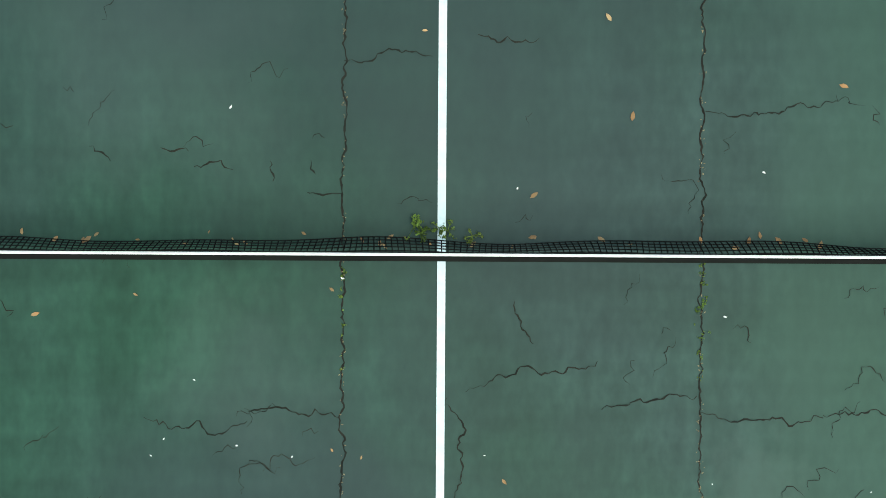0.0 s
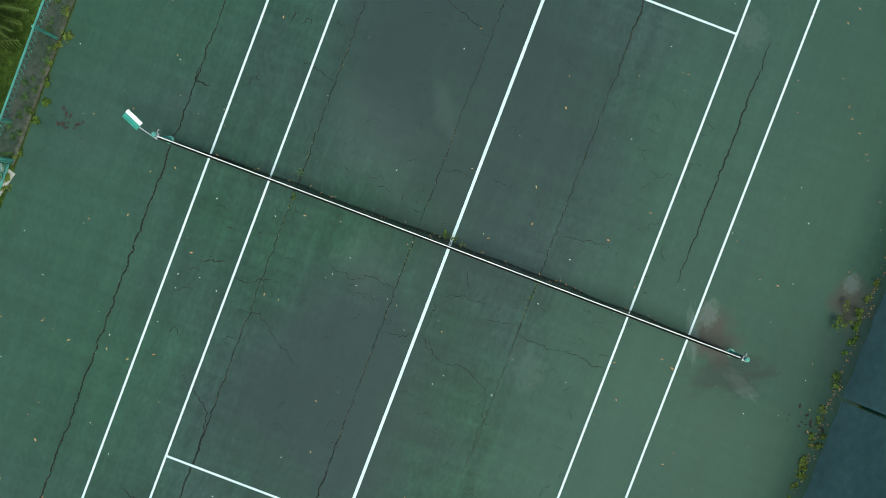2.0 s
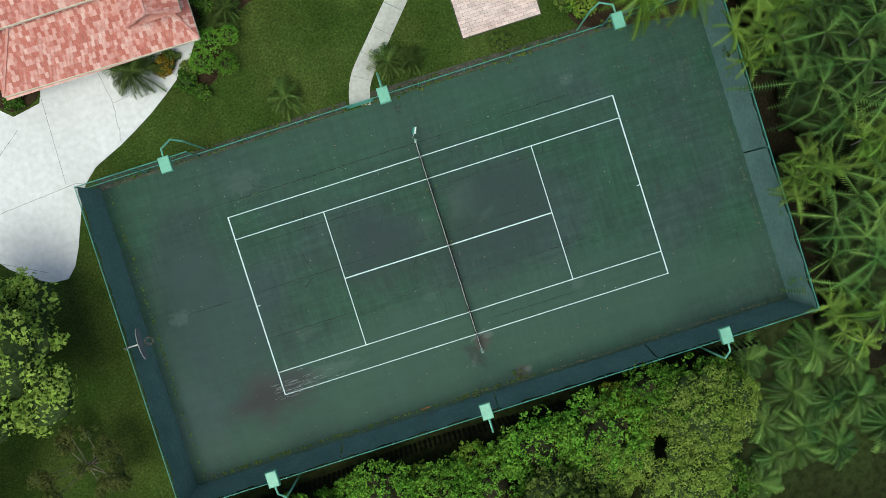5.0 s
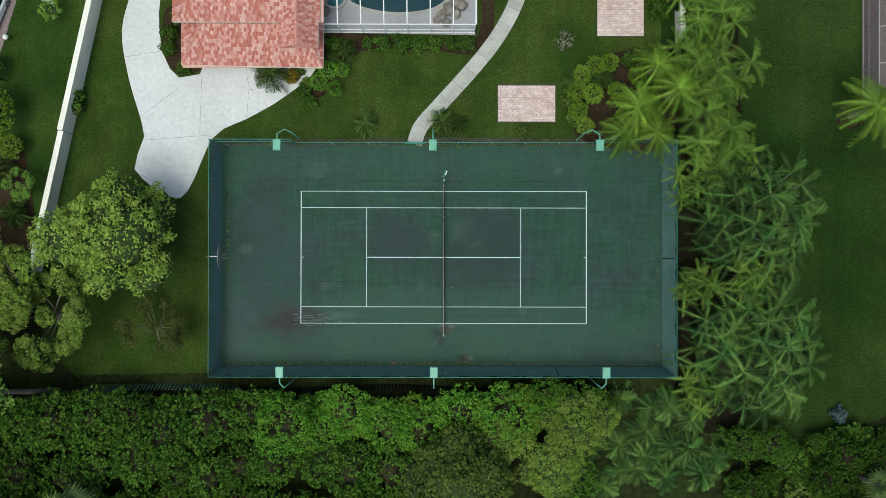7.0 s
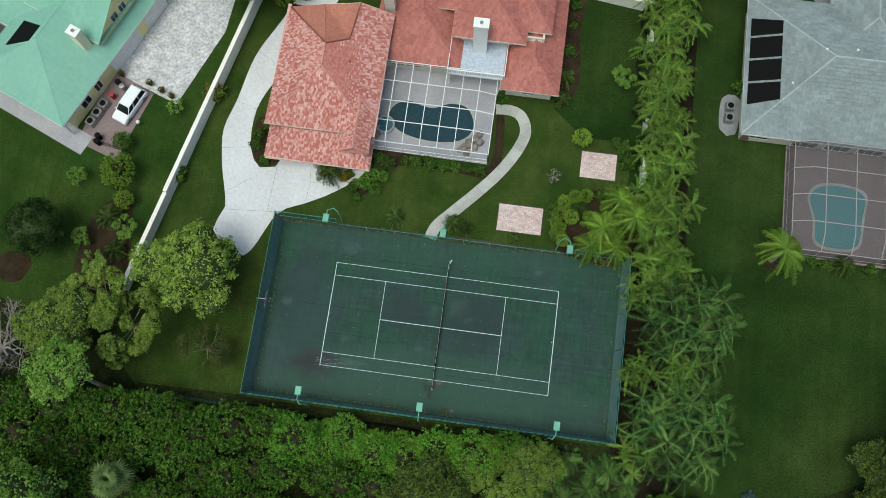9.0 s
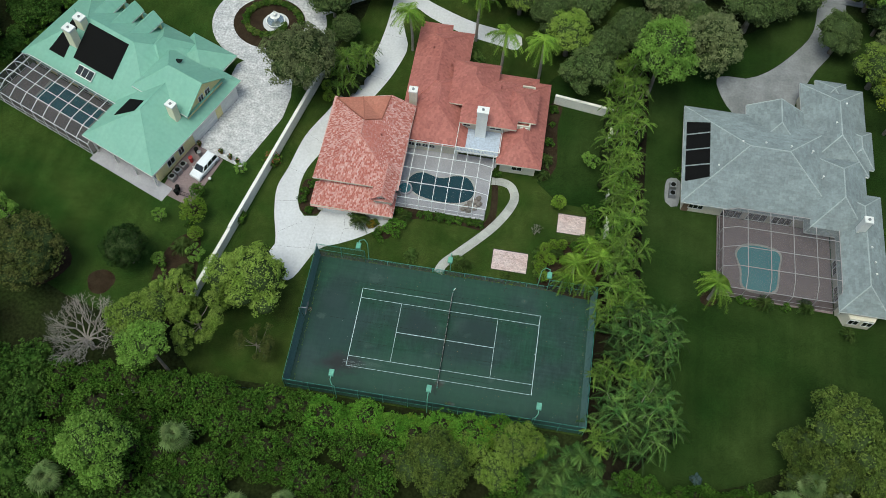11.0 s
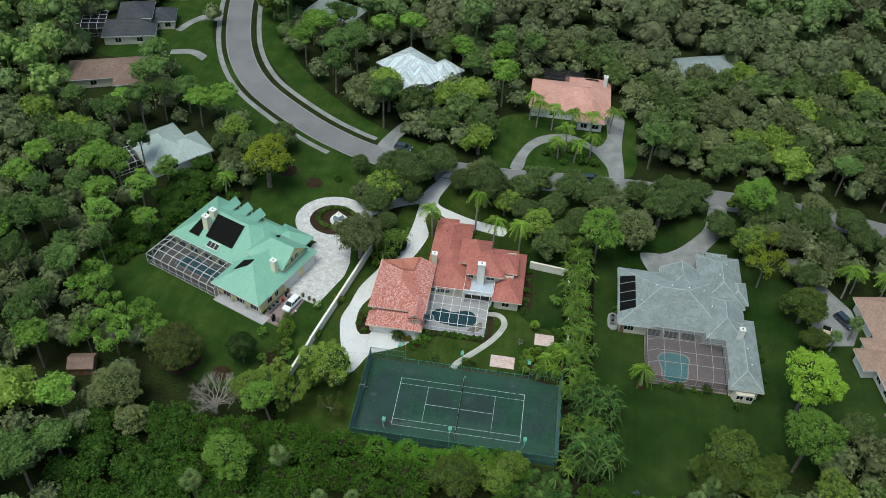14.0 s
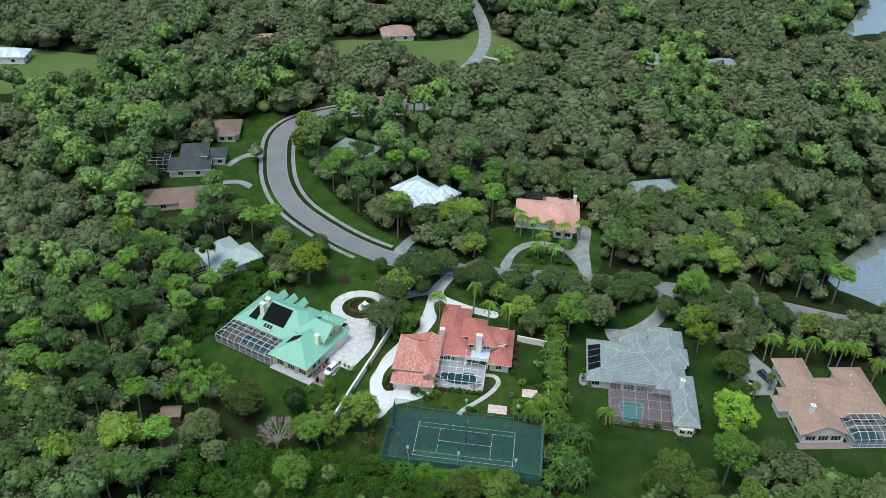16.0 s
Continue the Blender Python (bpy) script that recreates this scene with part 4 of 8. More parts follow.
for z in (0.08, 1.08):
    Geo().tube([(-0.7, 0, z), (0.7, 0, z)], 0.022, n=6).make("rail", M_teal, gate)
gg = Geo()
for k in range(-9, 15):
    for s in (1, -1):
        x0, x1 = -0.7 + k * 0.1, -0.7 + k * 0.1 + 1.0
        za, zb = 0.08, 1.08
        if x0 < -0.7:
            za += -0.7 - x0
            x0 = -0.7
        if x1 > 0.7:
            zb -= x1 - 0.7
            x1 = 0.7
        if x1 > x0:
            gg.tube([(s * x0, 0, za), (s * x1, 0, zb)], 0.006, n=3, caps=False)
gg.make("wire_mesh", M_teal, gate)
# slatted lath fence behind the south windscreen
M_slat = mat("weathered_teal_slat", (0.07, 0.15, 0.15), (0.10, 0.19, 0.18), rough=0.8)
lath = thing("lath_fence", "low dark slatted fence leaning behind the court", "fence")
for k in range(150):
    x = -29.5 + k * 0.30
    y = -10.35 - 0.15 * math.sin(x * 0.35)
    Geo().rings([[(x, y - 0.30, 0.02), (x + 0.11, y - 0.30, 0.02), (x + 0.11, y - 0.33, 0.02), (x, y - 0.33, 0.02)], [(x + 0.06, y - 0.62, 1.05), (x + 0.17, y - 0.62, 1.05), (x + 0.17, y - 0.65, 1.05), (x + 0.06, y - 0.65, 1.05)]]).make("slat", M_slat if x < -17 else M_black, lath)
for z in (0.3, 0.85):
    Geo().tube([(-29.5 + 1.5 * k, -10.67 - 0.30 * z - 0.15 * math.sin((-29.5 + 1.5 * k) * 0.35), z) for k in range(31)], 0.025, n=5).make("rail", M_black, lath)

# ---- court lamps ----
def court_lamp(x, y, side, kink):
    """A pole with an angled arm that holds a box lantern over the court. side: +1 for poles north of the court."""
    t = thing("court_lamp", "mint green box floodlight on an angled steel pole", "floodlight", x, y, 0.0, 0, group="court floodlights")
    s = -side
    hx = kink
    Geo().tube([(0, 0, 0), (0, 0, 4.6), (hx * 0.45, -0.15 * s, 5.3), (hx, 0.25 * s, 5.75), (hx, 0.8 * s, 5.85)], 0.055, n=10).make("pole", M_green, t)
    g = Geo()
    x0, x1, y0, y1 = hx - 0.3, hx + 0.3, min(0.7 * s, 1.55 * s), max(0.7 * s, 1.55 * s)
    g.rings([[(x0 + e, y0 + e, z), (x1 - e, y0 + e, z), (x1 - e, y1 - e, z), (x0 + e, y1 - e, z)] for z, e in ((5.62, 0.06), (5.68, 0.0), (5.96, 0.0), (6.0, 0.04))])
    box = g.make("lantern", M_green, t, "mint green lantern box")
    Geo().box(x0 + 0.08, y0 + 0.08, 5.60, x1 - 0.08, y1 - 0.08, 5.618).make("lens", M_white, box, "milky lens")
for x, kx in ((-11.9, -0.9), (-0.85, 0.0), (11.0, 0.95)):
    court_lamp(x, 9.75, 1, kx)
for x, kx in ((-12.1, -0.45), (-0.75, 0.0), (12.0, 0.45)):
    court_lamp(x, -9.9, -1, kx)
hoop = thing("basketball_hoop", "grey basketball hoop on a pole at the court fence", "basketball hoop", -18.95, 0.05, 0.0)
Geo().tube([(0, 0, 0), (0, 0, 2.9), (0.35, 0, 3.25), (1.1, 0, 3.3)], 0.055, n=8).make("pole", M_steel, hoop)
bb = [[(1.12 + d, 0.9 * math.cos(a) * (1 if abs(math.sin(a)) < 0.9 else 1), 3.35 + 0.55 * (math.sin(a) if math.sin(a) > -0.4 else -0.5)) for a in (2 * math.pi * k / 24 for k in range(24))] for d in (0, 0.04)]
Geo().rings(bb).make("backboard", M_greyconc, hoop, "grey fan-shaped backboard", smooth=False)
ringp = [(1.45 + 0.23 * math.cos(a), 0.23 * math.sin(a), 3.05) for a in (2 * math.pi * k / 20 for k in range(21))]
Geo().tube(ringp, 0.014, n=5).make("ring", M_rust, hoop, "rusty steel ring")
gn = Geo()
for k in range(12):
    a = 2 * math.pi * k / 12
    gn.tube([(1.45 + 0.23 * math.cos(a), 0.23 * math.sin(a), 3.05), (1.45 + 0.15 * math.cos(a + 0.5), 0.15 * math.sin(a + 0.5), 2.65)], 0.006, n=3)
gn.make("net", M_white, hoop)


# ---- houses ----
def hip(x0, y0, x1, y1, z0, z1, axis=None, gable=""):
    """The four slopes of a hipped roof over a rectangle, each starting with its eave; gable: ends (of 'wens') left upright."""
    w, d = x1 - x0, y1 - y0
    axis = axis or ("x" if w >= d else "y")
    if axis == "x":
        ym = (y0 + y1) / 2
        ra = x0 if "w" in gable else x0 + min(d / 2, w / 2 - 0.01)
        rb = x1 if "e" in gable else x1 - min(d / 2, w / 2 - 0.01)
        A, B = (ra, ym, z1), (rb, ym, z1)
        f = [[(x0, y0, z0), (x1, y0, z0), B, A], [(x1, y1, z0), (x0, y1, z0), A, B]]
        f += [] if "e" in gable else [[(x1, y0, z0), (x1, y1, z0), B]]
        f += [] if "w" in gable else [[(x0, y1, z0), (x0, y0, z0), A]]
    else:
        xm = (x0 + x1) / 2
        ra = y0 if "s" in gable else y0 + min(w / 2, d / 2 - 0.01)
        rb = y1 if "n" in gable else y1 - min(w / 2, d / 2 - 0.01)
        A, B = (xm, ra, z1), (xm, rb, z1)
        f = [[(x1, y0, z0), (x1, y1, z0), B, A], [(x0, y1, z0), (x0, y0, z0), A, B]]
        f += [] if "s" in gable else [[(x0, y0, z0), (x1, y0, z0), A]]
        f += [] if "n" in gable else [[(x1, y1, z0), (x0, y1, z0), B]]
    return f


def clip(poly, a, b, c):
    """The part of a plane polygon where a*u + b*v <= c."""
    out = []
    for p, q in zip(poly, poly[1:] + poly[:1]):
        dp, dq = a * p[0] + b * p[1] - c, a * q[0] + b * q[1] - c
        if dp <= 0:
            out.append(p)
        if dp * dq < 0:
            t = dp / (dp - dq)
            out.append((p[0] + (q[0] - p[0]) * t, p[1] + (q[1] - p[1]) * t))
    return out


def lay_tiles(g, face, tw, th, lift, gap=0.012, stagger=True):
    """Lays lapped tiles on one slope; each tile is its own island."""
    P = [Vector(p) for p in face]
    U = (P[1] - P[0]).normalized()
    n = next(U.cross(p - P[0]) for p in P[2:] if U.cross(p - P[0]).length > 1e-3).normalized()
    V = n.cross(U)
    poly = [((p - P[0]).dot(U), (p - P[0]).dot(V)) for p in P]
    vmax = max(p[1] for p in poly)
    for j in range(int(math.ceil(vmax / th))):
        strip = clip(clip(poly, 0, -1, -j * th), 0, 1, (j + 1) * th + 0.01)
        if len(strip) < 3:
            continue
        u0, u1 = min(p[0] for p in strip), max(p[0] for p in strip)
        off = (0.5 * (j % 2)) * tw if stagger else 0.0
        for i in range(int(math.floor((u0 - off) / tw)), int(math.ceil((u1 - off) / tw))):
            t = clip(clip(strip, -1, 0, -(i * tw + off + gap)), 1, 0, (i + 1) * tw + off - gap)
            if len(t) < 3:
                continue
            vs = [P[0] + U * u + V * v + n * (0.03 + lift * (1 - min(1, (v - j * th) / th))) for u, v in t]
            k = len(vs)
            low = [m for m in range(k) if abs(t[m][1] - j * th) < 1e-4]
            vs += [P[0] + U * t[m][0] + V * t[m][1] for m in low]
            fs = [tuple(range(k))]
            if len(low) == 2:
                a, b = low if (low[0] + 1) % k == low[1] else low[::-1]
                fs.append((a, k + low.index(a), k + low.index(b), b))
            g.add(vs, fs)


def roof(house, faces, material, tw, th, lift, fascia=None, name="roof", stagger=True, thick=0.22, cap_r=0.09, label="", gap=0.012, cap_m=None):
    """A roof: solid body with fascia, laid tiles, and caps along ridges and hips."""
    body, tiles, boards = Geo(), Geo(), []
    edges = {}
    for f in faces:
        k = len(f)
        z = f[0][2] - thick
        body.add(f, [tuple(range(k))])
        boards.append((f[0], f[1], z))
        lay_tiles(tiles, f, tw, th, lift, gap, stagger)
        for a, b in zip(f[1:], f[2:] + f[:1]):
            key = tuple(sorted(((round(a[0], 2), round(a[1], 2), round(a[2], 2)), (round(b[0], 2), round(b[1], 2), round(b[2], 2)))))
            edges[key] = 1
    eave = [f[0] for f in faces] + [f[1] for f in faces]
    xs, ys, z = [p[0] for p in eave], [p[1] for p in eave], min(p[2] for p in eave) - thick
    body.add([(min(xs), min(ys), z), (max(xs), min(ys), z), (max(xs), max(ys), z), (min(xs), max(ys), z)], [(3, 2, 1, 0)])
    r = body.make(name, material, house, label)
    for a, b, z in boards:
        o = Vector((b[1] - a[1], a[0] - b[0], 0)).normalized() * 0.05
        A, B = Vector(a), Vector(b)
        lo = Vector((0, 0, z - a[2]))
        Geo().rings([[A, B, B + lo, A + lo], [A + o, B + o, B + o + lo, A + o + lo]]).make("fascia", fascia or M_white, r)
    tiles.make("roof_cladding", material, r, kind="stuff")
    for a, b in edges:
        if Vector(a) != Vector(b):
            Geo().tube([Vector(a) + Vector((0, 0, 0.04)), Vector(b) + Vector((0, 0, 0.04))], cap_r, n=6).make("ridge_cap", cap_m or material, r)
    return r


def wall_box(house, x0, y0, x1, y1, z1, material, z0=0.0):
    """Four outer walls with thickness, open inside."""
    g, t = Geo(), 0.2
    g.box(x0, y0, z0, x1, y0 + t, z1).box(x0, y1 - t, z0, x1, y1, z1).box(x0, y0 + t, z0, x0 + t, y1 - t, z1).box(x1 - t, y0 + t, z0, x1, y1 - t, z1)
    return g.make("wall", material, house)


def window(house, x, y, z, w, h, face, frame_m=None, cols=2):
    """A framed window on a wall; face: side it looks to, one of 'nesw'."""
    rot = {"s": 0, "e": 90, "n": 180, "w": 270}[face]
    m = pose(x, y, z, 0, 0, rot)
    fr, pn = Geo(), Geo()
    t = 0.07
    a, b = w / 2 + t, w / 2
    loops = [[(-p, q, -r), (p, q, -r), (p, q, h + r), (-p, q, h + r)] for p, q, r in ((a, -0.06, t), (a, 0.02, t), (b, 0.02, 0.0), (b, -0.06, 0.0), (a, -0.06, t))]
    fr.rings(loops, False)
    pn.box(-w / 2, -0.015, 0, w / 2, 0.0, h)
    fr.v = [tuple(m @ Vector(p)) for p in fr.v]
    pn.v = [tuple(m @ Vector(p)) for p in pn.v]
    f = fr.make("window", frame_m or M_white, house)
    for k in range(1, cols):
        xx = -w / 2 + w * k / cols
        bar = Geo().box(xx - 0.03, -0.05, 0, xx + 0.03, -0.016, h)
        bar.v = [tuple(m @ Vector(p)) for p in bar.v]
        bar.make("mullion", frame_m or M_white, f)
    pn.make("pane", M_glass, f, "dark reflecting glass")


def panel_door(house, x, y, w, h, face, material=None, name="garage_door", rows_=4):
    rot = {"s": 0, "e": 90, "n": 180, "w": 270}[face]
    m = pose(x, y, 0, 0, 0, rot)
    g = Geo()
    for k in range(rows_):
        g.box(-w / 2, -0.05, 0.04 + k * h / rows_, w / 2, 0.02, (k + 1) * h / rows_)
    g.v = [tuple(m @ Vector(p)) for p in g.v]
    g.make(name, material or M_white, house)


def chimney(house, x, y, w, d, z0, z1, material):
    g = Geo().box(x - w / 2, y - d / 2, z0, x + w / 2, y + d / 2, z1 - 0.25)
    c = g.make("chimney", material, house)
    g = Geo()
    e = 0.07
    g.rings([[(x - w / 2 - e, y - d / 2 - e, z), (x + w / 2 + e, y - d / 2 - e, z), (x + w / 2 + e, y + d / 2 + e, z), (x - w / 2 - e, y + d / 2 + e, z)] for z in (z1 - 0.25, z1)])
    cap = g.make("chimney_cap", M_white, c)
    Geo().lathe([(0.2, 0), (0.2, 0.12), (0.15, 0.12), (0.15, 0.02)], 14, (x, y, z1)).make("flue", M_steel, c, "grey round flue")


def vents(house, spots, material=None):
    for x, y, z in spots:
        Geo().lathe([(0.09, -0.3), (0.09, 0.22), (0.16, 0.24), (0.1, 0.32)], 8, (x, y, z)).make("roof_vent", material or M_white, house)


def gable_wall(house, pts, material):
    """An upright triangle under a gable, with thickness along its shorter plan axis."""
    a, b, c = (Vector(p) for p in pts)
    n = (b - a).cross(c - a).normalized() * 0.1
    Geo().rings([[a - n, b - n, c - n], [a + n, b + n, c + n]]).make("gable_wall", material, house)


# red-tiled house
red = thing("red_tiled_house", "cream stucco house under faded red clay tile roofs", "house")
RT = dict(tw=0.21, th=0.30, lift=0.04)
wall_box(red, -20.4, 19.0, -10.3, 31.6, 4.9, M_stucco)
wall_box(red, -20.4, 16.2, -10.3, 19.0, 2.65, M_stucco)
wall_box(red, -10.6, 28.6, -2.6, 40.4, 2.8, M_stucco)
wall_box(red, -10.8, 33.6, -3.8, 48.2, 2.8, M_stucco)
wall_box(red, 3.6, 27.0, 8.6, 40.6, 2.8, M_stucco)
wall_box(red, -2.6, 31.4, 7.0, 38.6, 5.4, M_stucco)
ga, gb, gp, gq = (-15.6, 24.2, 8.0), (-15.6, 26.7, 8.0), (-13.4, 28.0, 6.88), (-12.9, 32.4, 6.65)
SW, SE, NE, NW, NV = (-21.1, 18.3, 4.95), (-9.7, 18.3, 4.95), (-9.4, 32.4, 4.95), (-20.7, 31.9, 4.95), (-17.0, 32.4, 5.4)
roof(red, [[SW, SE, ga], [SE, NE, gq, gp, gb, ga], [NW, SW, ga, gb]], M_tile_worn, fascia=M_stucco, label="weathered whitish red tile roof", **RT)
roof(red, [[NV, NW, gb], [gq, NV, gp], [gp, NV, gb]], M_tile_orange, fascia=M_stucco, label="unbleached orange tile slope", **RT)
gable_wall(red, [NV, NE, gq], M_stucco)
roof(red, [[(-21.0, 15.4, 2.8), (-9.7, 15.2, 2.8), (-11.6, 18.9, 4.3), (-18.8, 18.9, 4.3)], [(-9.7, 15.2, 2.8), (-9.7, 18.9, 2.8), (-11.6, 18.9, 4.3)], [(-21.0, 18.9, 2.8), (-21.0, 15.4, 2.8), (-18.8, 18.9, 4.3)]], M_tile_worn, fascia=M_stucco, **RT)
wall_box(red, -12.5, 16.75, -10.1, 19.2, 5.1, M_stucco, 2.6)
roof(red, [[(-9.8, 16.3, 4.95), (-9.8, 21, 4.95), (-11.3, 21.6, 6.2), (-11.3, 16.3, 6.2)], [(-12.8, 21, 4.95), (-12.8, 16.3, 4.95), (-11.3, 16.3, 6.2), (-11.3, 21.6, 6.2)]], M_tile_worn, fascia=M_stucco, **RT)
gable_wall(red, [(-12.6, 16.8, 4.95), (-10.0, 16.8, 4.95), (-11.3, 16.8, 6.05)], M_stucco)
window(red, -11.3, 16.74, 4.05, 0.8, 1.0, "s")
RP = dict(tw=0.34, th=0.40, lift=0.05)
roof(red, hip(-11.4, 33.0, -3.2, 48.9, 2.9, 5.6), M_tile_red, fascia=M_stucco, **RP)
roof(red, hip(-11.0, 45.2, -6.6, 50.0, 2.9, 4.3, "y"), M_tile_red, fascia=M_stucco, **RP)
roof(red, hip(-11.2, 27.9, -1.5, 41.0, 2.9, 6.1, "y"), M_tile_red, fascia=M_stucco, **RP)
roof(red, hip(3.0, 26.3, 9.3, 41.3, 2.9, 5.1), M_tile_red, fascia=M_stucco, **RP)
roof(red, hip(-2.9, 30.5, 5.1, 38.6, 5.5, 8.0, "x"), M_tile_red, fascia=M_stucco, **RP)
roof(red, hip(2.6, 32.1, 7.7, 38.0, 5.45, 7.3, "x"), M_tile_red, fascia=M_stucco, **RP)
roof(red, hip(-5.0, 33.8, 1.6, 41.6, 5.2, 8.1, "y"), M_tile_red, fascia=M_stucco, **RP)
roof(red, hip(-2.0, 36.5, 7.5, 42.0, 2.9, 4.6), M_tile_red, fascia=M_stucco, **RP)
chimney(red, 0.2, 30.6, 1.5, 1.0, 0.0, 8.9, M_white)
chimney(red, -10.0, 33.6, 1.1, 0.9, 0.0, 7.3, M_stucco)
vents(red, [(-8.6, 43.5, 5.0), (-5.5, 40.6, 5.2), (-17.5, 28.2, 6.6), (-13, 25.5, 6.9), (2.2, 36, 7.6), (6.2, 36, 6.6)], M_tile_red)
for x in (-9.4, -8.4, -7.4, -6.4):
    window(red, x, 28.58, 1.0, 0.75, 1.4, "s")
window(red, -1.9, 31.38, 3.7, 1.0, 1.5, "s"), window(red, 2.2, 31.38, 3.7, 1.6, 1.5, "s"), window(red, 6.2, 31.38, 3.8, 1.0, 1.2, "s")
window(red, 6.0, 26.98, 0.9, 1.4, 1.3, "s")
panel_door(red, -17.2, 16.18, 4.8, 2.2, "s"), panel_door(red, -12.4, 16.18, 2.4, 2.2, "s")
for y in (21, 24, 27.5, 30):
    window(red, -20.42, y, 3.2, 0.9, 1.2, "w")
balcony = Geo().box(-3.0, 27.3, 2.75, 3.3, 31.4, 3.02).make("balcony", M_white, red)
Geo().box(-2.85, 27.45, 3.02, 3.15, 31.38, 3.05).make("balcony_floor", mat("pale_blue_deck_coat", (0.42, 0.47, 0.56), (0.37, 0.42, 0.50), rough=0.7), balcony, "pale blue coated floor")
for k in range(32):
    x = -2.93 + k * 6.16 / 31
    Geo().box(x - 0.025, 27.34, 3.02, x + 0.025, 27.39, 3.9).make("baluster", M_white, balcony)
Geo().box(-3.0, 27.31, 3.9, 3.3, 27.43, 3.98).make("handrail", M_white, balcony)
for x in (-2.98, 3.2):
    Geo().box(x, 27.4, 3.0, x + 0.08, 31.4, 3.95).make("side_parapet", M_white, balcony)
for x in (-2.8, 3.0):
    Geo().box(x - 0.12, 27.4, 0, x + 0.12, 27.65, 2.75).make("column", M_white, balcony)

# green-roofed house, in its own axes: x along the garage front, y across
teal = thing("green_roofed_house", "pale yellow house under a mint green metal roof", "house", -41.0, 15.3, 0, 67.3)
TT = dict(tw=0.42, th=40.0, lift=0.03, gap=0.022, stagger=False, fascia=M_white, cap_r=0.07)
wall_box(teal, 0.6, 2.4, 18.2, 13.6, 3.15, M_yellow)
wall_box(teal, 6.8, 8.6, 20.8, 31.4, 2.75, M_yellow)
roof(teal, hip(-0.5, 1.9, 19.0, 14.4, 3.3, 6.9), M_metal_teal, label="mint green standing-seam metal roof", **TT)
roof(teal, hip(6.0, 8.0, 21.6, 32.2, 2.9, 7.8, "y"), M_metal_teal, **TT)
wall_box(teal, 9.2, 3.3, 16.8, 9.5, 5.4, M_yellow, 2.8)
roof(teal, hip(8.9, 2.9, 17.1, 12.9, 5.35, 8.3, "y", "s"), M_metal_teal, **TT)
gable_wall(teal, [(9.1, 3.35, 5.3), (16.9, 3.35, 5.3), (13.0, 3.35, 8.1)], M_yellow)
roof(teal, hip(15.5, 5.5, 22.6, 13.5, 2.9, 5.2, "x"), M_metal_teal, **TT)
roof(teal, hip(12.0, 10.0, 21.0, 17.5, 3.6, 7.0, "x"), M_metal_teal, **TT)
for y in (18.2, 21.7, 25.2):
    roof(teal, [[(15.6, y - 1.25, 5.5), (20.4, y - 1.25, 5.5), (20.4, y, 6.8), (14.5, y, 6.8)], [(20.4, y + 1.25, 5.5), (15.6, y + 1.25, 5.5), (14.5, y, 6.8), (20.4, y, 6.8)]], M_metal_teal, **TT)
    gable_wall(teal, [(20.1, y - 1.1, 5.45), (20.1, y + 1.1, 5.45), (20.1, y, 6.65)], M_yellow)
    Geo().box(19.9, y - 1.05, 3.4, 20.1, y + 1.05, 5.5).make("dormer_wall", M_yellow, teal)
    window(teal, 20.14, y, 4.1, 1.0, 1.1, "e")
window(teal, 12.3, 3.22, 5.1, 0.9, 1.1, "s"), window(teal, 13.7, 3.22, 5.1, 0.9, 1.1, "s")
for x, w in ((10.4, 5.0), (16.0, 3.6)):
    panel_door(teal, x + 0.4, 2.38, w, 2.3, "s")
window(teal, 3.4, 2.38, 1.0, 1.3, 1.2, "s"), window(teal, 5.6, 2.38, 0.9, 0.9, 1.4, "s")
for x, y in ((12.6, 24.6), (10.3, 24.5)):
    chimney(teal, x, y, 1.15, 1.4, 4.0, 8.9, M_cream)
chimney(teal, 8.2, 4.6, 0.95, 1.2, 4.0, 7.9, M_cream)
def slope_mat(house, a, b, c, d, material, name="solar_panel"):
    """A thin mat lying on a slope, given its four corners."""
    P = [Vector(p) for p in (a, b, c, d)]
    n = (P[1] - P[0]).cross(P[3] - P[0]).normalized()
    n = n if n.z > 0 else -n
    Geo().rings([[p + n * 0.06 for p in P], [p + n * 0.17 for p in P]]).make(name, material, house, "black solar heating mat" if material is M_solar else "")
def tz(u):
    return 2.9 + (u - 6.0) * 4.9 / 7.8
slope_mat(teal, (8.0, 25.2, tz(8.0)), (8.0, 28.0, tz(8.0)), (13.2, 26.3, tz(13.2)), (13.2, 25.2, tz(13.2)), M_solar)
slope_mat(teal, (8.6, 16.4, tz(8.6)), (8.6, 23.7, tz(8.6)), (13.3, 23.7, tz(13.3)), (13.3, 16.4, tz(13.3)), M_solar)
def wz(v):
    return 3.3 + (14.4 - v) * 3.6 / 6.25
slope_mat(teal, (3.9, 11.8, wz(11.8)), (7.2, 11.8, wz(11.8)), (7.2, 8.8, wz(8.8)), (5.2, 8.8, wz(8.8)), M_solar)
slope_mat(teal, (6.9, 19.3, tz(6.9) + 0.2), (6.9, 22.3, tz(6.9) + 0.2), (8.3, 22.3, tz(8.3) + 0.05), (8.3, 19.3, tz(8.3) + 0.05), M_white, "roof_window")
for y in (19.4, 20.37, 21.34):
    slope_mat(teal, (7.0, y, tz(7.0) + 0.26), (7.0, y + 0.86, tz(7.0) + 0.26), (8.15, y + 0.86, tz(8.15) + 0.12), (8.15, y, tz(8.15) + 0.12), M_glass, "pane")
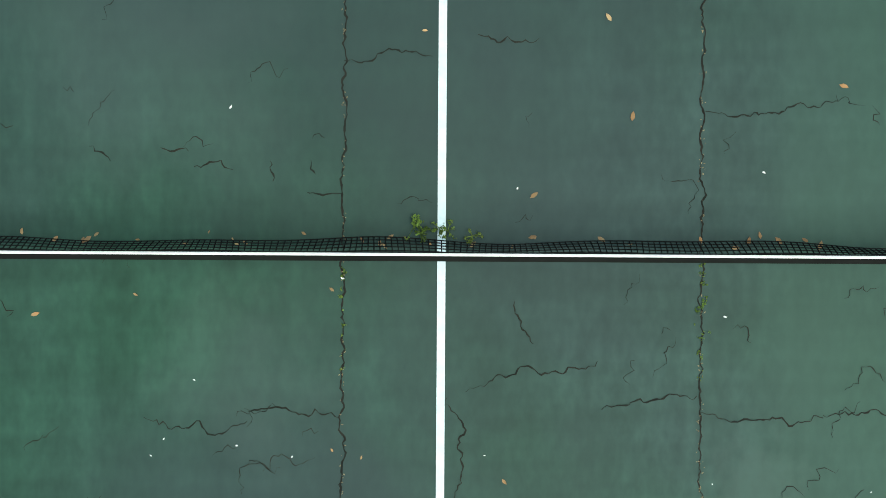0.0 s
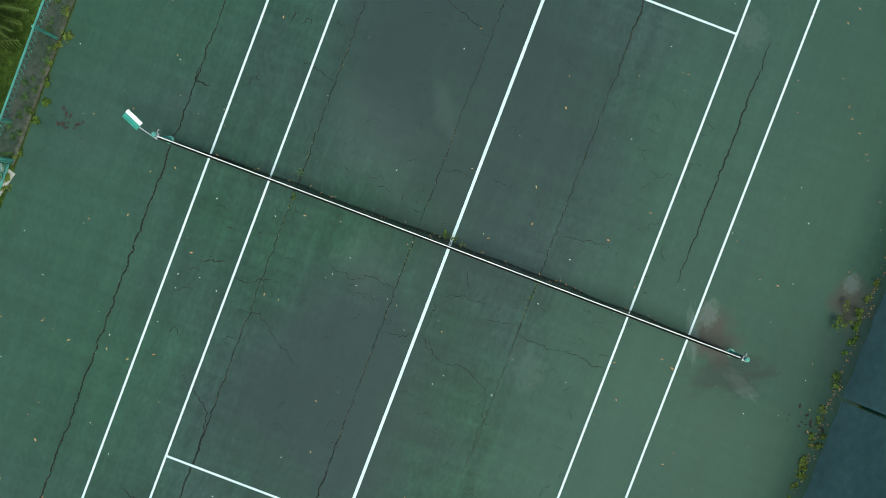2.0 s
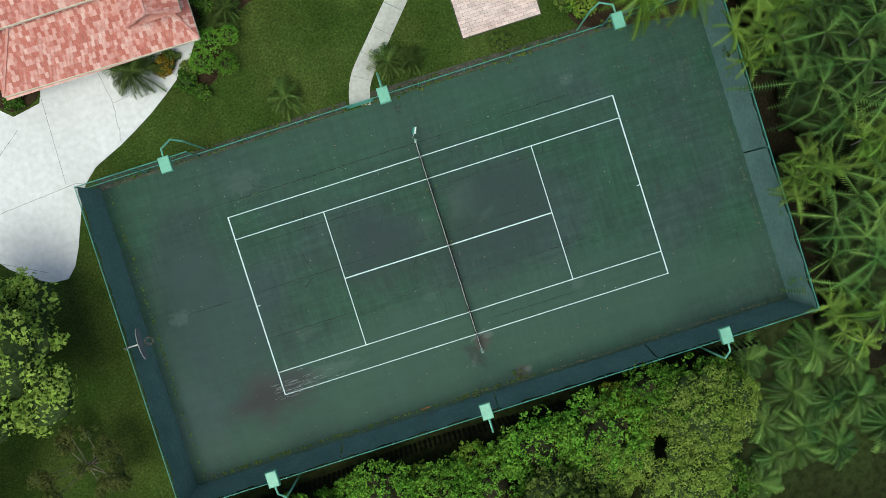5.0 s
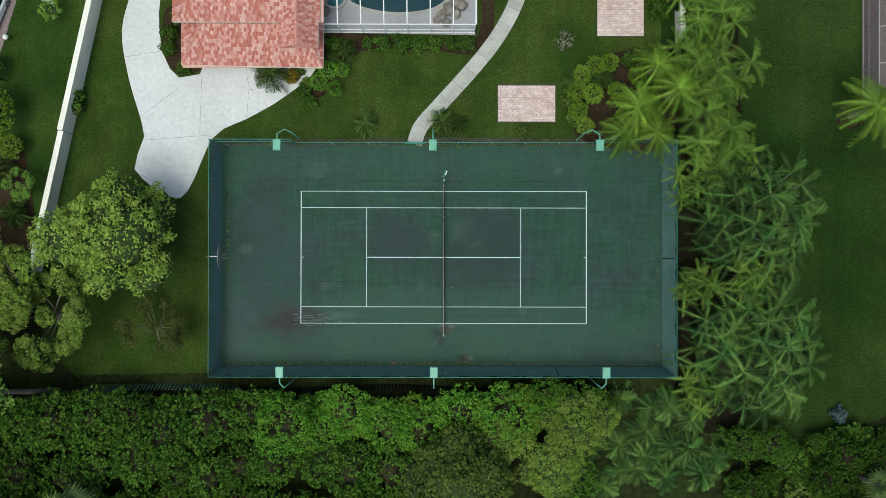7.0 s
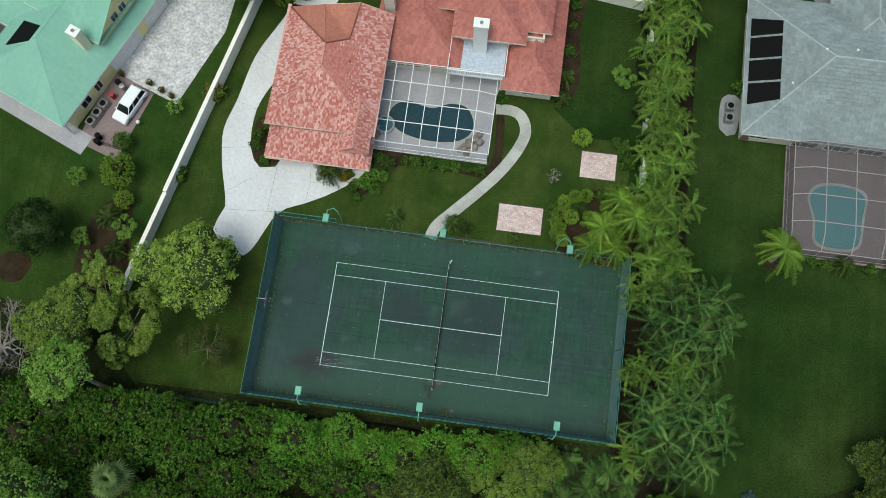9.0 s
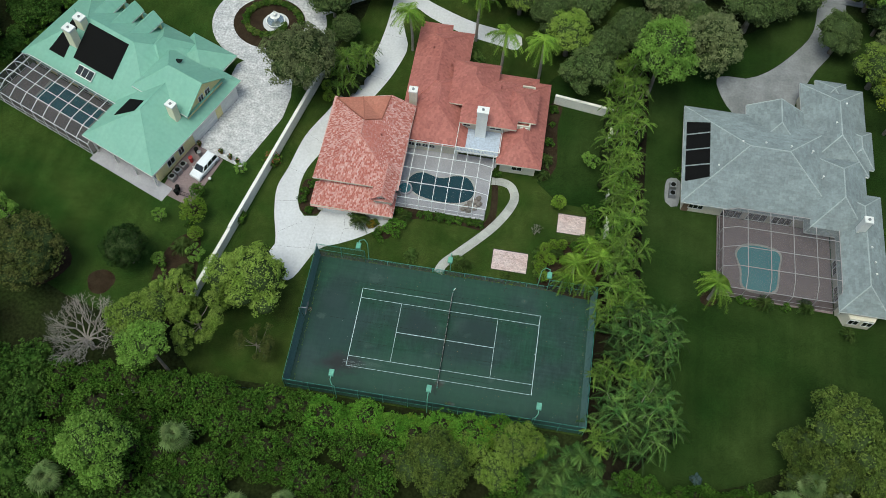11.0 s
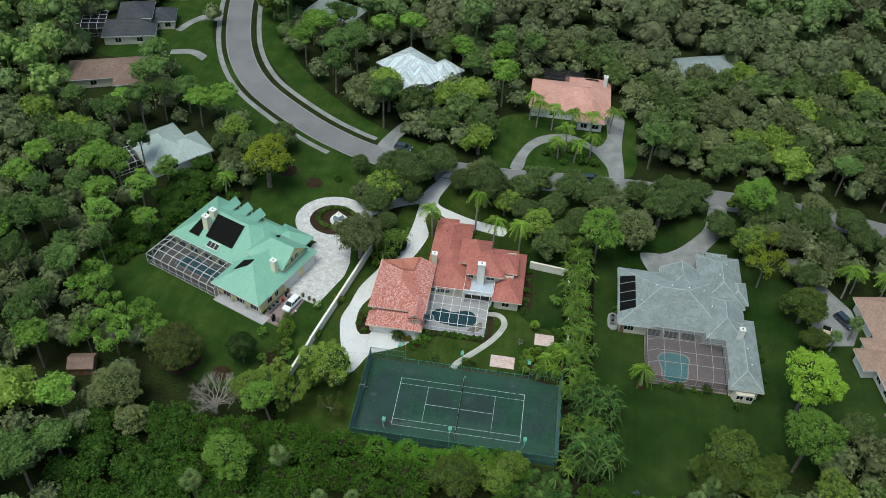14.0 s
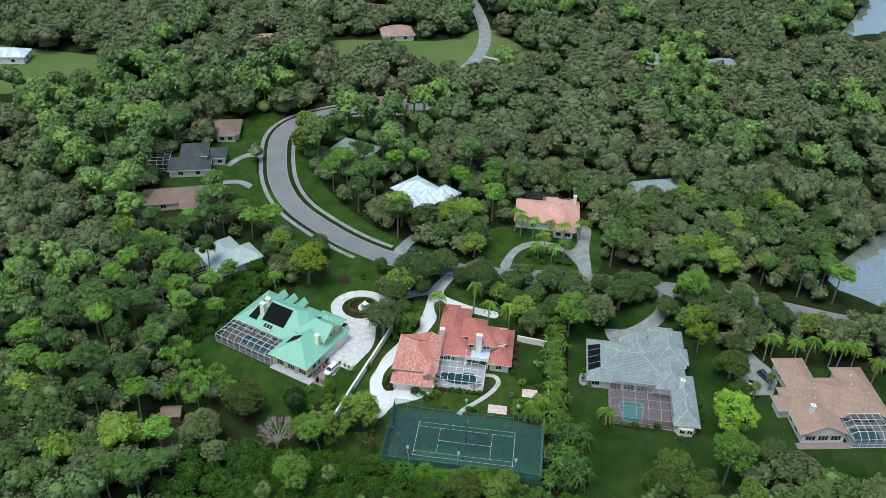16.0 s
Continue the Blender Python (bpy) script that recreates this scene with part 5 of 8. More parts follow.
for x, y in ((13.6, 9.7), (15.0, 9.7)):
    slope_mat(teal, (x - 0.35, 8.4, 7.25), (x + 0.35, 8.4, 7.25), (x + 0.35, 9.6, 6.7), (x - 0.35, 9.6, 6.7), M_glass, "skylight")
vents(teal, [(13.9, 27, 7.6), (14.0, 21.5, 7.7), (13.8, 16, 7.6), (10, 8.0, 6.7), (17.5, 6.0, 4.8), (16.4, 14, 5.5)], M_metal_teal)
Geo().tube([(-0.45, 2.0, 2.95), (-0.45, 13.5, 2.95)], 0.06, n=6).make("gutter", M_black, teal)
Geo().box(-1.8, 0.2, -0.1, 0.6, 13.2, 0.08).make("porch_floor", M_deck, teal)
for y in (2.2, 5.8, 9.4, 13.0):
    Geo().box(-0.3, y - 0.1, 0.0, -0.1, y + 0.1, 2.7).make("porch_post", M_white, teal)
for y in (4.0, 7.6, 11.2):
    window(teal, 0.58, y, 0.2, 2.2, 2.1, "w", cols=3)
for y in (18, 22, 26, 29.5):
    window(teal, 6.78, y, 0.2, 2.0, 2.1, "w")

# grey-tiled house
grey = thing("grey_tiled_house", "pale stucco house under weathered grey tile roofs", "house")
GT = dict(tw=0.9, th=0.42, lift=0.09, fascia=M_white, cap_r=0.10, cap_m=M_ridge)
wall_box(grey, 29.6, 25.1, 50.4, 40.4, 2.85, M_stucco)
wall_box(grey, 50.6, 12.2, 55.8, 26, 2.85, M_stucco)
wall_box(grey, 46.6, 33.8, 54.6, 47.6, 2.85, M_stucco)
roof(grey, hip(29.0, 24.5, 51.0, 41.0, 3.0, 6.8), M_tile_grey, label="weathered grey tile roof", **GT)
roof(grey, hip(50.0, 11.4, 56.5, 30, 3.0, 5.2), M_tile_grey, **GT)
roof(grey, hip(45.8, 22.6, 54.6, 36, 3.0, 6.3, "y"), M_tile_grey, **GT)
roof(grey, hip(46.0, 33.2, 55.2, 48.4, 3.0, 5.7, "y"), M_tile_grey, **GT)
roof(grey, hip(38.0, 34.5, 46.5, 42.8, 3.0, 5.5, "y", "n"), M_tile_grey, **GT)
roof(grey, hip(51.5, 34.5, 56.0, 41.0, 3.0, 4.8), M_tile_grey, **GT)
roof(grey, hip(48.3, 44.8, 52.8, 49.4, 3.0, 4.5), M_tile_grey, **GT)
chimney(grey, 52.6, 23.2, 1.0, 0.9, 3.0, 7.5, M_white)
def gz(x):
    return 3.0 + (x - 29.0) * 3.8 / 8.25
for y0, y1 in ((27.8, 30.2), (30.5, 32.9), (33.2, 35.6), (35.9, 38.0)):
    slope_mat(grey, (29.4, y0, gz(29.4)), (32.4, max(y0, 28.2), gz(32.4)), (32.4, min(y1, 37.4), gz(32.4)), (29.4, y1, gz(29.4)), M_solar)
vents(grey, [(33.5, 30, 4.9), (36.4, 33.6, 6.3), (39.5, 33.8, 6.5), (43, 33.8, 6.5), (46, 33.6, 6.4), (50, 40, 5.4), (51.8, 44, 5.0), (53.6, 36.5, 4.3), (54.3, 18.5, 4.6), (54.4, 16.8, 4.5), (53.9, 20.6, 4.8), (47.6, 30.2, 5.6)])
window(grey, 31.4, 25.08, 1.0, 1.9, 1.3, "s", cols=3)
panel_door(grey, 29.9 + 0.2, 25.08, 0.9, 2.0, "s", M_wood, "door", 1)
for x in (36.5, 40, 43.5):
    window(grey, x, 25.08, 0.2, 2.6, 2.2, "s", cols=3)
for x in (51.5, 53.2, 54.9):
    window(grey, x, 12.18, 0.9, 1.3, 1.4, "s")
for y in (15, 19):
    window(grey, 50.58, y, 0.3, 2.0, 2.1, "w")
bay = Geo().slab([(50.9, 12.3), (51.6, 10.9), (54.8, 10.9), (55.5, 12.3)], 0.0, 2.4).make("bay", M_stucco, grey)
window(grey, 52.3, 10.88, 1.0, 1.2, 1.1, "s"), window(grey, 54.1, 10.88, 1.0, 1.2, 1.1, "s")

# tan-tiled house to the east, in its own axes
tan = thing("tan_tiled_house", "white house under pinkish tan clay tile roofs", "house", 80.65, 12.75, 0, 10)
NT = dict(tw=0.5, th=0.40, lift=0.05, fascia=M_white, cap_r=0.1)
wall_box(tan, 0.7, 0.5, 11.3, 16.5, 2.9, M_white)
wall_box(tan, -1.8, 9.2, 6, 13.6, 2.9, M_white)
wall_box(tan, 3.5, 14, 10.5, 27.6, 2.9, M_white)
wall_box(tan, 8, 7.0, 24.9, 19.8, 2.9, M_white)
wall_box(tan, 17.9, 14, 24.9, 23.9, 2.9, M_white)
roof(tan, hip(0, 0, 12, 17, 3.0, 5.9, "y", "s"), M_tile_tan, label="pinkish tan clay tile roof", **NT)
gable_wall(tan, [(0.5, 0.55, 2.95), (11.5, 0.55, 2.95), (6, 0.55, 5.65)], M_white)
roof(tan, hip(-2.5, 8.5, 7, 14.2, 3.0, 4.9, "x"), M_tile_tan, **NT)
roof(tan, hip(2.8, 14, 11.2, 28.4, 3.0, 5.8, "y"), M_tile_tan, **NT)
roof(tan, hip(7, 6.2, 25.6, 20.5, 3.0, 6.4, "x"), M_tile_tan, **NT)
roof(tan, hip(17.2, 14, 25.6, 24.6, 3.0, 5.6, "y"), M_tile_tan, **NT)
chimney(tan, 4.3, 6.0, 1.0, 1.0, 3.5, 7.4, M_white)
for x in (2.8, 6.0, 9.2):
    window(tan, x, 0.48, 0.9, 2.4, 1.5, "s", cols=3)
for y in (4, 7.5):
    window(tan, 0.68, y, 0.9, 1.6, 1.3, "w")
for y in (18, 23):
    window(tan, 3.48, y, 0.9, 1.6, 1.3, "w")
for x in (14, 17.5, 21):
    window(tan, x, 6.98, 0.3, 2.4, 2.1, "s", cols=3)
Geo().box(-0.6, -1.6, -0.1, 12.5, 0.5, 0.08).make("terrace", M_deckpink, tan, "red brick terrace")
vents(tan, [(6.6, 10, 5.7), (8.4, 14, 5.4), (9.4, 22, 5.2), (14, 15, 6.0), (18, 14.6, 6.1), (21.5, 12, 5.6), (20, 19, 5.2)])

# houses further off among the trees
def far_house(label, x, y, rz, blocks, material, wall_m, tw=0.6, th=0.45):
    h = thing("house", label, "house", x, y, 0, rz)
    for x0, y0, x1, y1, z0, z1 in blocks:
        wall_box(h, x0 + 0.6, y0 + 0.6, x1 - 0.6, y1 - 0.6, z0 - 0.12, wall_m)
        roof(h, hip(x0, y0, x1, y1, z0, z1), material, tw, th, 0.04, M_white, cap_r=0.1)
        window(h, x0 + (x1 - x0) * 0.3, y0 + 0.58, 0.9, 1.6, 1.3, "s"), window(h, x0 + (x1 - x0) * 0.7, y0 + 0.58, 0.9, 1.6, 1.3, "s")
        window(h, x1 - 0.58, (y0 + y1) / 2, 0.9, 1.5, 1.3, "e")
    return h
pink = far_house("house with a bright salmon pink tile roof", 16.5, 105, 0, [(-11, -6.5, 10.5, 8, 3, 6.4), (1.5, -10.5, 9, 0, 3, 5.6), (-2, -3, 10.5, 11, 3, 6.0)], M_tile_pink, M_white)
chimney(pink, 8.6, 6.5, 1.0, 1.0, 3, 7.0, M_white)
slope_mat(pink, (3.2, 8.1, 4.5), (6.8, 8.1, 4.5), (6.8, 6.2, 5.3), (3.2, 6.2, 5.3), M_solar)
far_house("house with a patchy pale blue metal roof", -27, 112, -38, [(-9, -7, 9, 6, 3, 6.2), (-3, -10, 6, 0, 3, 5.6), (2, 0, 10, 9, 3, 5.6)], M_tile_silver, M_white, 0.5, 6.0)
far_house("white house with a sage grey metal roof", -81.5, 63.2, -44, [(-7.5, -6.3, 7.5, 6.3, 3, 6.0), (-1, 0, 8.5, 9.5, 3, 5.6)], M_tile_sage, M_white, 0.45, 30)
far_house("house with a dark slate roof and cream walls", -111, 119, 16, [(-9, -8, 6, 2, 3, 5.6), (-5, -2, 5, 8, 5.2, 8.0), (3, 0, 11, 8, 3, 5.4)], M_tile_navy, M_stucco)
far_house("low house with a brown shingle roof", -108, 94, 20, [(-11, -5, 11, 5, 3, 5.8), (1, -9, 10, 2, 3, 5.4)], M_tile_brown, M_stucco)
far_house("house with a grey roof deep in the woods", 54, 129, 20, [(-9, -6, 9, 6, 3, 6.0)], M_tile_grey, M_stucco)
far_house("pale house with a grey roof behind trees", -56, 139, -20, [(-8, -6, 8, 5, 3, 6.0), (-2, -8, 5, 0, 4.5, 7)], M_tile_grey, M_stucco)
far_house("brown roofed house beyond the road", -112, 146, 12, [(-10, -6, 9, 6, 3, 5.8), (0, -8, 8, 0, 3, 5.2)], M_tile_brown, M_stucco)
far_house("distant house with a red tile roof", -78, 290, 10, [(-9, -6, 9, 6, 3, 6.0)], M_tile_red, M_stucco)
far_house("distant house with a tan tile roof", -62, 262, 20, [(-8, -6, 8, 6, 3, 6.2)], M_tile_tan, M_stucco)
far_house("distant house with a tan roof in the woods", -118, 238, 10, [(-9, -6, 9, 6, 3, 6.0)], M_tile_tan, M_stucco)
far_house("distant grey roofed house in the woods", 58, 252, -10, [(-9, -6, 9, 6, 3, 6.4)], M_tile_grey, M_stucco)
far_house("distant grey roofed house in the woods", 92, 250, 10, [(-9, -6, 9, 6, 3, 6.8)], M_tile_grey, M_stucco)
far_house("distant dark roofed house in the woods", 20, 284, 0, [(-8, -6, 8, 6, 3, 6.4)], M_tile_navy, M_stucco)
far_house("distant brown roofed house in the woods", -52, 180, 5, [(-8, -5, 8, 5, 3, 5.6)], M_tile_brown, M_stucco)
barn = far_house("white barn with a metal roof on the pasture", -226, 197, 10, [(-9, -5, 9, 5, 3.4, 5.8)], M_tile_silver, M_white, 0.6, 20)


# sheds at the edge of the woods
def shed(x, y, rz, w, d, label):
    t = thing("garden_shed", label, "shed", x, y, 0, rz)
    wall_box(t, 0, 0, w, d, 2.1, M_wood)
    roof(t, hip(-0.3, -0.3, w + 0.3, d + 0.3, 2.15, 3.3, "x", "we"), M_tile_brown, 0.5, 0.35, 0.03, M_wood, cap_r=0.06)
    for px in (0.1, w - 0.1):
        gable_wall(t, [(px, 0, 2.1), (px, d, 2.1), (px, d / 2, 3.15)], M_wood)
    panel_door(t, w / 2, -0.02, 1.0, 1.9, "s", M_rust, "door", 1)
shed(-73.4, -5.0, 12, 4.2, 3.2, "small brown wooden shed under the trees")
shed(-74.2, -10.6, 12, 3.4, 3.0, "weathered wooden shed half hidden by trees")


# ---- plants ----
def ico(sub=1):
    bm = bmesh.new()
    bmesh.ops.create_icosphere(bm, subdivisions=sub, radius=1.0)
    v = np.array([p.co[:] for p in bm.verts])
    f = np.array([[q.index for q in p.verts] for p in bm.faces])
    bm.free()
    return v, f
ICO1, ICO2 = ico(1), ico(2)


def tufts(rng, blobs, n, size, up=0.3, inner=0.72, fold=False, wide=0.75, loose=0.34):
    """Small leaf sprays strewn over the surface of blobs (x, y, z, rx, rz); fold: two bent halves. Returns corners and triangles."""
    B = np.array(blobs, float)
    wgt = B[:, 3] ** 2
    k = rng.choice(len(B), n, p=wgt / wgt.sum())
    d = rng.normal(size=(n, 3))
    d[:, 2] += up
    d /= np.linalg.norm(d, axis=1)[:, None]
    r = rng.uniform(inner, 1.08, n)[:, None]
    R = np.stack([B[k, 3], B[k, 3], B[k, 4]], 1)
    c = B[k, :3] + d * R * r
    nrm = d + rng.normal(size=(n, 3)) * loose + [0, 0, 0.25]
    nrm /= np.linalg.norm(nrm, axis=1)[:, None]
    a = np.cross(nrm, rng.normal(size=(n, 3)))
    a /= np.linalg.norm(a, axis=1)[:, None] + 1e-9
    b = np.cross(nrm, a)
    s = (size * rng.uniform(0.6, 1.3, n))[:, None]
    if fold:
        v = np.stack([c - a * s, c + b * s * 0.62 + nrm * s * 0.25, c + a * s, c - b * s * 0.62 + nrm * s * 0.25], 1).reshape(-1, 3)
        i = np.arange(n)[:, None] * 4
        return v, np.concatenate([i + [0, 1, 2], i + [0, 2, 3]], 1).reshape(-1, 3)
    v = np.stack([c - a * s, c + a * s * 0.6 + b * s * wide, c + a * s * 0.6 - b * s * wide], 1).reshape(-1, 3)
    return v, np.arange(n * 3).reshape(-1, 3)


def cores(rng, blobs, shrink=0.78, base=ICO1, rough=0.18):
    vs, fs, o = [], [], 0
    for x, y, z, r, rz in blobs:
        v = base[0] * (1 + rng.uniform(-rough, rough, (len(base[0]), 1)))
        vs.append(v * [r * shrink, r * shrink, rz * shrink] + [x, y, z])
        fs.append(base[1] + o)
        o += len(v)
    return np.concatenate(vs), np.concatenate(fs)


def join(parts):
    vs, fs, o = [], [], 0
    for v, f in parts:
        vs.append(v), fs.append(f + o)
        o += len(v)
    return np.concatenate(vs), np.concatenate(fs)


def np_mesh(name, v, f, material, second=None, first=0):
    me = bpy.data.meshes.new(name)
    me.vertices.add(len(v)), me.loops.add(len(f) * 3), me.polygons.add(len(f))
    me.vertices.foreach_set("co", np.asarray(v, np.float32).ravel())
    me.loops.foreach_set("vertex_index", np.asarray(f, np.int32).ravel())
    me.polygons.foreach_set("loop_start", np.arange(len(f), dtype=np.int32) * 3)
    me.update(calc_edges=True)
    me.materials.append(material)
    if second:
        me.materials.append(second)
        me.polygons.foreach_set("material_index", (np.arange(len(f)) >= first).astype(np.int32))
    return me


def geo_mesh(g, name, material):
    me = bpy.data.meshes.new(name)
    me.from_pydata(g.v, [], g.f)
    me.materials.append(material)
    return me


SHAPES = {  # central lobe (height, radius, half height), side lobes: count, reach, height spread, radius, then clumps: count, radius
    "oak": ((5.2, 2.8, 2.5), (8, 2.5, 1.7, 1.55), (74, 0.62)),
    "round": ((4.5, 3.0, 2.7), (5, 1.5, 1.2, 1.6), (64, 0.58)),
    "dome": ((8.6, 3.1, 2.7), (6, 2.3, 2.4, 1.75), (80, 0.62)),
    "pine": ((10.4, 2.2, 1.9), (6, 1.8, 2.2, 1.2), (50, 0.55)),
    "hedge": ((4.5, 3.0, 2.7), (5, 1.5, 1.2, 1.6), (340, 0.30)),
    "open": ((4.6, 0.6, 0.5), (11, 2.4, 2.2, 0.75), (50, 0.50)),
    "shrub": ((0.5, 0.55, 0.5), (4, 0.45, 0.25, 0.35), (22, 0.16)),
}
def crown_blobs(rng, kind, few=1.0):
    """The lobes of a crown and the leafy clumps over them, for a tree of about 10 m: (x, y, z, r, rz)."""
    (z0, r0, h0), (n, reach, dz, r1), (m, rc) = SHAPES[kind]
    lobes = [(0, 0, z0, r0, h0)]
    for k in range(n):
        a, q = 6.28 * k / n + rng.uniform(-0.35, 0.35), reach * rng.uniform(0.7, 1.15)
        r = r1 * rng.uniform(0.75, 1.25)
        lobes.append((q * math.cos(a), q * math.sin(a), z0 + dz * rng.uniform(-1.5 if kind == "oak" and k % 2 else -0.75, 0.45), r, r * rng.uniform(0.7, 0.9)))
    L = np.array(lobes)
    wgt = L[:, 3] ** 2
    clumps = []
    m, rc = int(m * few), rc / math.sqrt(few)
    while len(clumps) < m:
        x, y, z, r, rz = lobes[rng.choice(len(lobes), p=wgt / wgt.sum())]
        d = rng.normal(size=3) + [0, 0, 0.5]
        d /= np.linalg.norm(d)
        if d[2] < -0.45:
            continue
        c = np.array([x, y, z]) + d * [r, r, rz] * (rng.uniform(0.70, 1.06) if kind == "hedge" else rng.uniform(0.86, 1.04))
        if ((((c - L[:, :3]) / L[:, [3, 3, 4]]) ** 2).sum(1) < (0.42 if kind == "hedge" else 0.62)).any():
            continue
        s = rc * rng.uniform(0.6, 1.35)
        clumps.append((*c, s, s * 0.8))
    return lobes, clumps


def trunk_geo(rng, kind, lobes):
    g = Geo()
    top = {"oak": 4.6, "round": 3.8, "hedge": 3.6, "dome": 7.2, "pine": 10.4, "shrub": 0.3, "open": 3.6}[kind]
    r0 = {"oak": 0.42, "round": 0.25, "hedge": 0.2, "dome": 0.28, "pine": 0.21, "shrub": 0.04, "open": 0.18}[kind]
    lean = rng.uniform(-0.35, 0.35, 2)
    axis = [(lean[0] * t * t, lean[1] * t * t, top * t - 0.05) for t in (0, 0.3, 0.6, 1.0)]
    g.tube(axis, r0, r0 * 0.55, 8)
    for x, y, z, r, rz in lobes:
        t = rng.uniform(0.6, 0.97)
        p = (lean[0] * t * t, lean[1] * t * t, top * t)
        m = ((p[0] + x) * 0.5, (p[1] + y) * 0.5, p[2] + (z - p[2]) * 0.35)
        g.tube([p, m, (x, y, z + 0.3 * rz)], r0 * 0.34, r0 * 0.10, 5, False)
    return g


KINDS = {  # crown, leaf material, sprays, spray size, core, share of clumps
    "oak": ("oak", L_oak, 7600, 0.135, 0.86, 2.4), "fresh": ("hedge", L_fresh, 4800, 0.155, 0.40, 1.3), "willow": ("oak", L_willow, 10500, 0.118, 0.74, 2.8), "fence_fresh": ("hedge", L_fresh, 5600, 0.098, 0.42, 1.5), "fence_green": ("hedge", L_spring, 5600, 0.098, 0.42, 1.5), "croton": ("shrub", L_croton, 900, 0.07, 0.75, 1.5), "silver": ("shrub", L_silver, 700, 0.11, 0.6, 1.2), "leaf_oak": ("oak", L_leafoak, 8500, 0.135, 0.80, 2.4), "light": ("oak", L_light, 10500, 0.118, 0.82, 2.8), "olive": ("oak", L_olive, 9000, 0.125, 0.70, 2.6),
    "dark": ("round", L_dark, 6000, 0.140, 0.88, 2), "round": ("round", L_oak, 7200, 0.13, 0.85, 2.2), "brown": ("round", L_brown, 9000, 0.115, 0.86, 2.6),
    "pine": ("pine", L_pine, 3200, 0.150, 0.80, 1.5), "bright": ("dome", L_bright, 8500, 0.140, 0.72, 1.7), "hedge": ("hedge", L_hedge, 5200, 0.150, 0.40, 1.3), "deep_hedge": ("hedge", L_hedge, 3400, 0.165, 0.40, 1.2), "tall_pine": ("pine", L_bright, 4600, 0.130, 0.64, 1.8), "yellow": ("oak", L_yellow, 7000, 0.145, 0.80, 2),
    "shrub": ("shrub", L_hedge, 800, 0.075, 0.75, 1.5), "yshrub": ("shrub", L_weed, 800, 0.075, 0.72, 1.5), "leafy": ("open", L_bright, 3000, 0.145, 0.5, 1.8), "olive_open": ("open", L_brown, 7000, 0.085, 0.6, 3.2), "ytree": ("open", L_yellow, 3200, 0.11, 0.5, 1.2), "light_open": ("open", L_light, 9500, 0.115, 0.7, 3.4),
    "wild_oak": ("oak", L_oak, 1700, 0.25, 0.90, 1.3), "wild_olive": ("oak", L_olive, 1700, 0.25, 0.90, 1.3), "wild_light": ("oak", L_light, 1700, 0.25, 0.90, 1.3), "wild_round": ("round", L_oak, 1700, 0.25, 0.9, 1.2), "wild_pine": ("pine", L_pine, 2000, 0.195, 0.82, 1.2), "wild_bright": ("pine", L_bright, 2000, 0.195, 0.82, 1.2), "lime": ("dome", L_lime, 9500, 0.145, 0.66, 1.6),
}
CACHE = {}
def tree_meshes(kind, variant):
    if (kind, variant) not in CACHE:
        shape, material, n, size, core, few = KINDS[kind]
        if shape != "hedge":
            n, size = int(n * 0.8), size * 1.1
        rng = np.random.default_rng(abs(hash_of(kind)) + 31 * variant)
        lobes, clumps = crown_blobs(rng, shape, few)
        wild = kind[:4] == "wild"
        if not wild and shape not in ("hedge", "shrub"):
            n, size = int(n * 1.35), size * 0.86
        folded = kind[:5] == "fence"
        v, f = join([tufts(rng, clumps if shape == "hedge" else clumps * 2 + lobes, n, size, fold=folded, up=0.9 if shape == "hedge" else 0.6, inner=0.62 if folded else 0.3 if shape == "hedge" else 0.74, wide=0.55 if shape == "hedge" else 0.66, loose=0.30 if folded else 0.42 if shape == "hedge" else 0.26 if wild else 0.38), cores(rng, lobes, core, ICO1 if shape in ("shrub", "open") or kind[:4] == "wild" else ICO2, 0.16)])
        # the hull faces take the colour with painted inner shade
        CACHE[kind, variant] = geo_mesh(trunk_geo(rng, shape, lobes), "trunk", M_bark), np_mesh("crown", v, f, material, M_twig_shade if shape == "hedge" else None if wild else M_inner, n * (2 if folded else 1))
    return CACHE[kind, variant]
def hash_of(s):
    return sum((i + 1) * ord(c) for i, c in enumerate(s))


PLANTED = []
def plant(kind, x, y, scale=1.0, label="", name="tree", category="tree", variants=4, group="", tall=1.0, lean=None):
    k = len(PLANTED)
    trunk, crown = tree_meshes(kind, k % variants)
    t = thing(name, label, category, x, y, 0.0, (k * 137.5) % 360, group)
    t.scale = (scale, scale, scale * tall)
    if lean:
        t.rotation_euler = (radians(lean[0]), radians(lean[1]), 0)
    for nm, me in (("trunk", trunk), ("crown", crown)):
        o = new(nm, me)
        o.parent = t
    PLANTED.append((x, y, scale * (1.2 if "shrub" in kind else 4.2)))
    return t


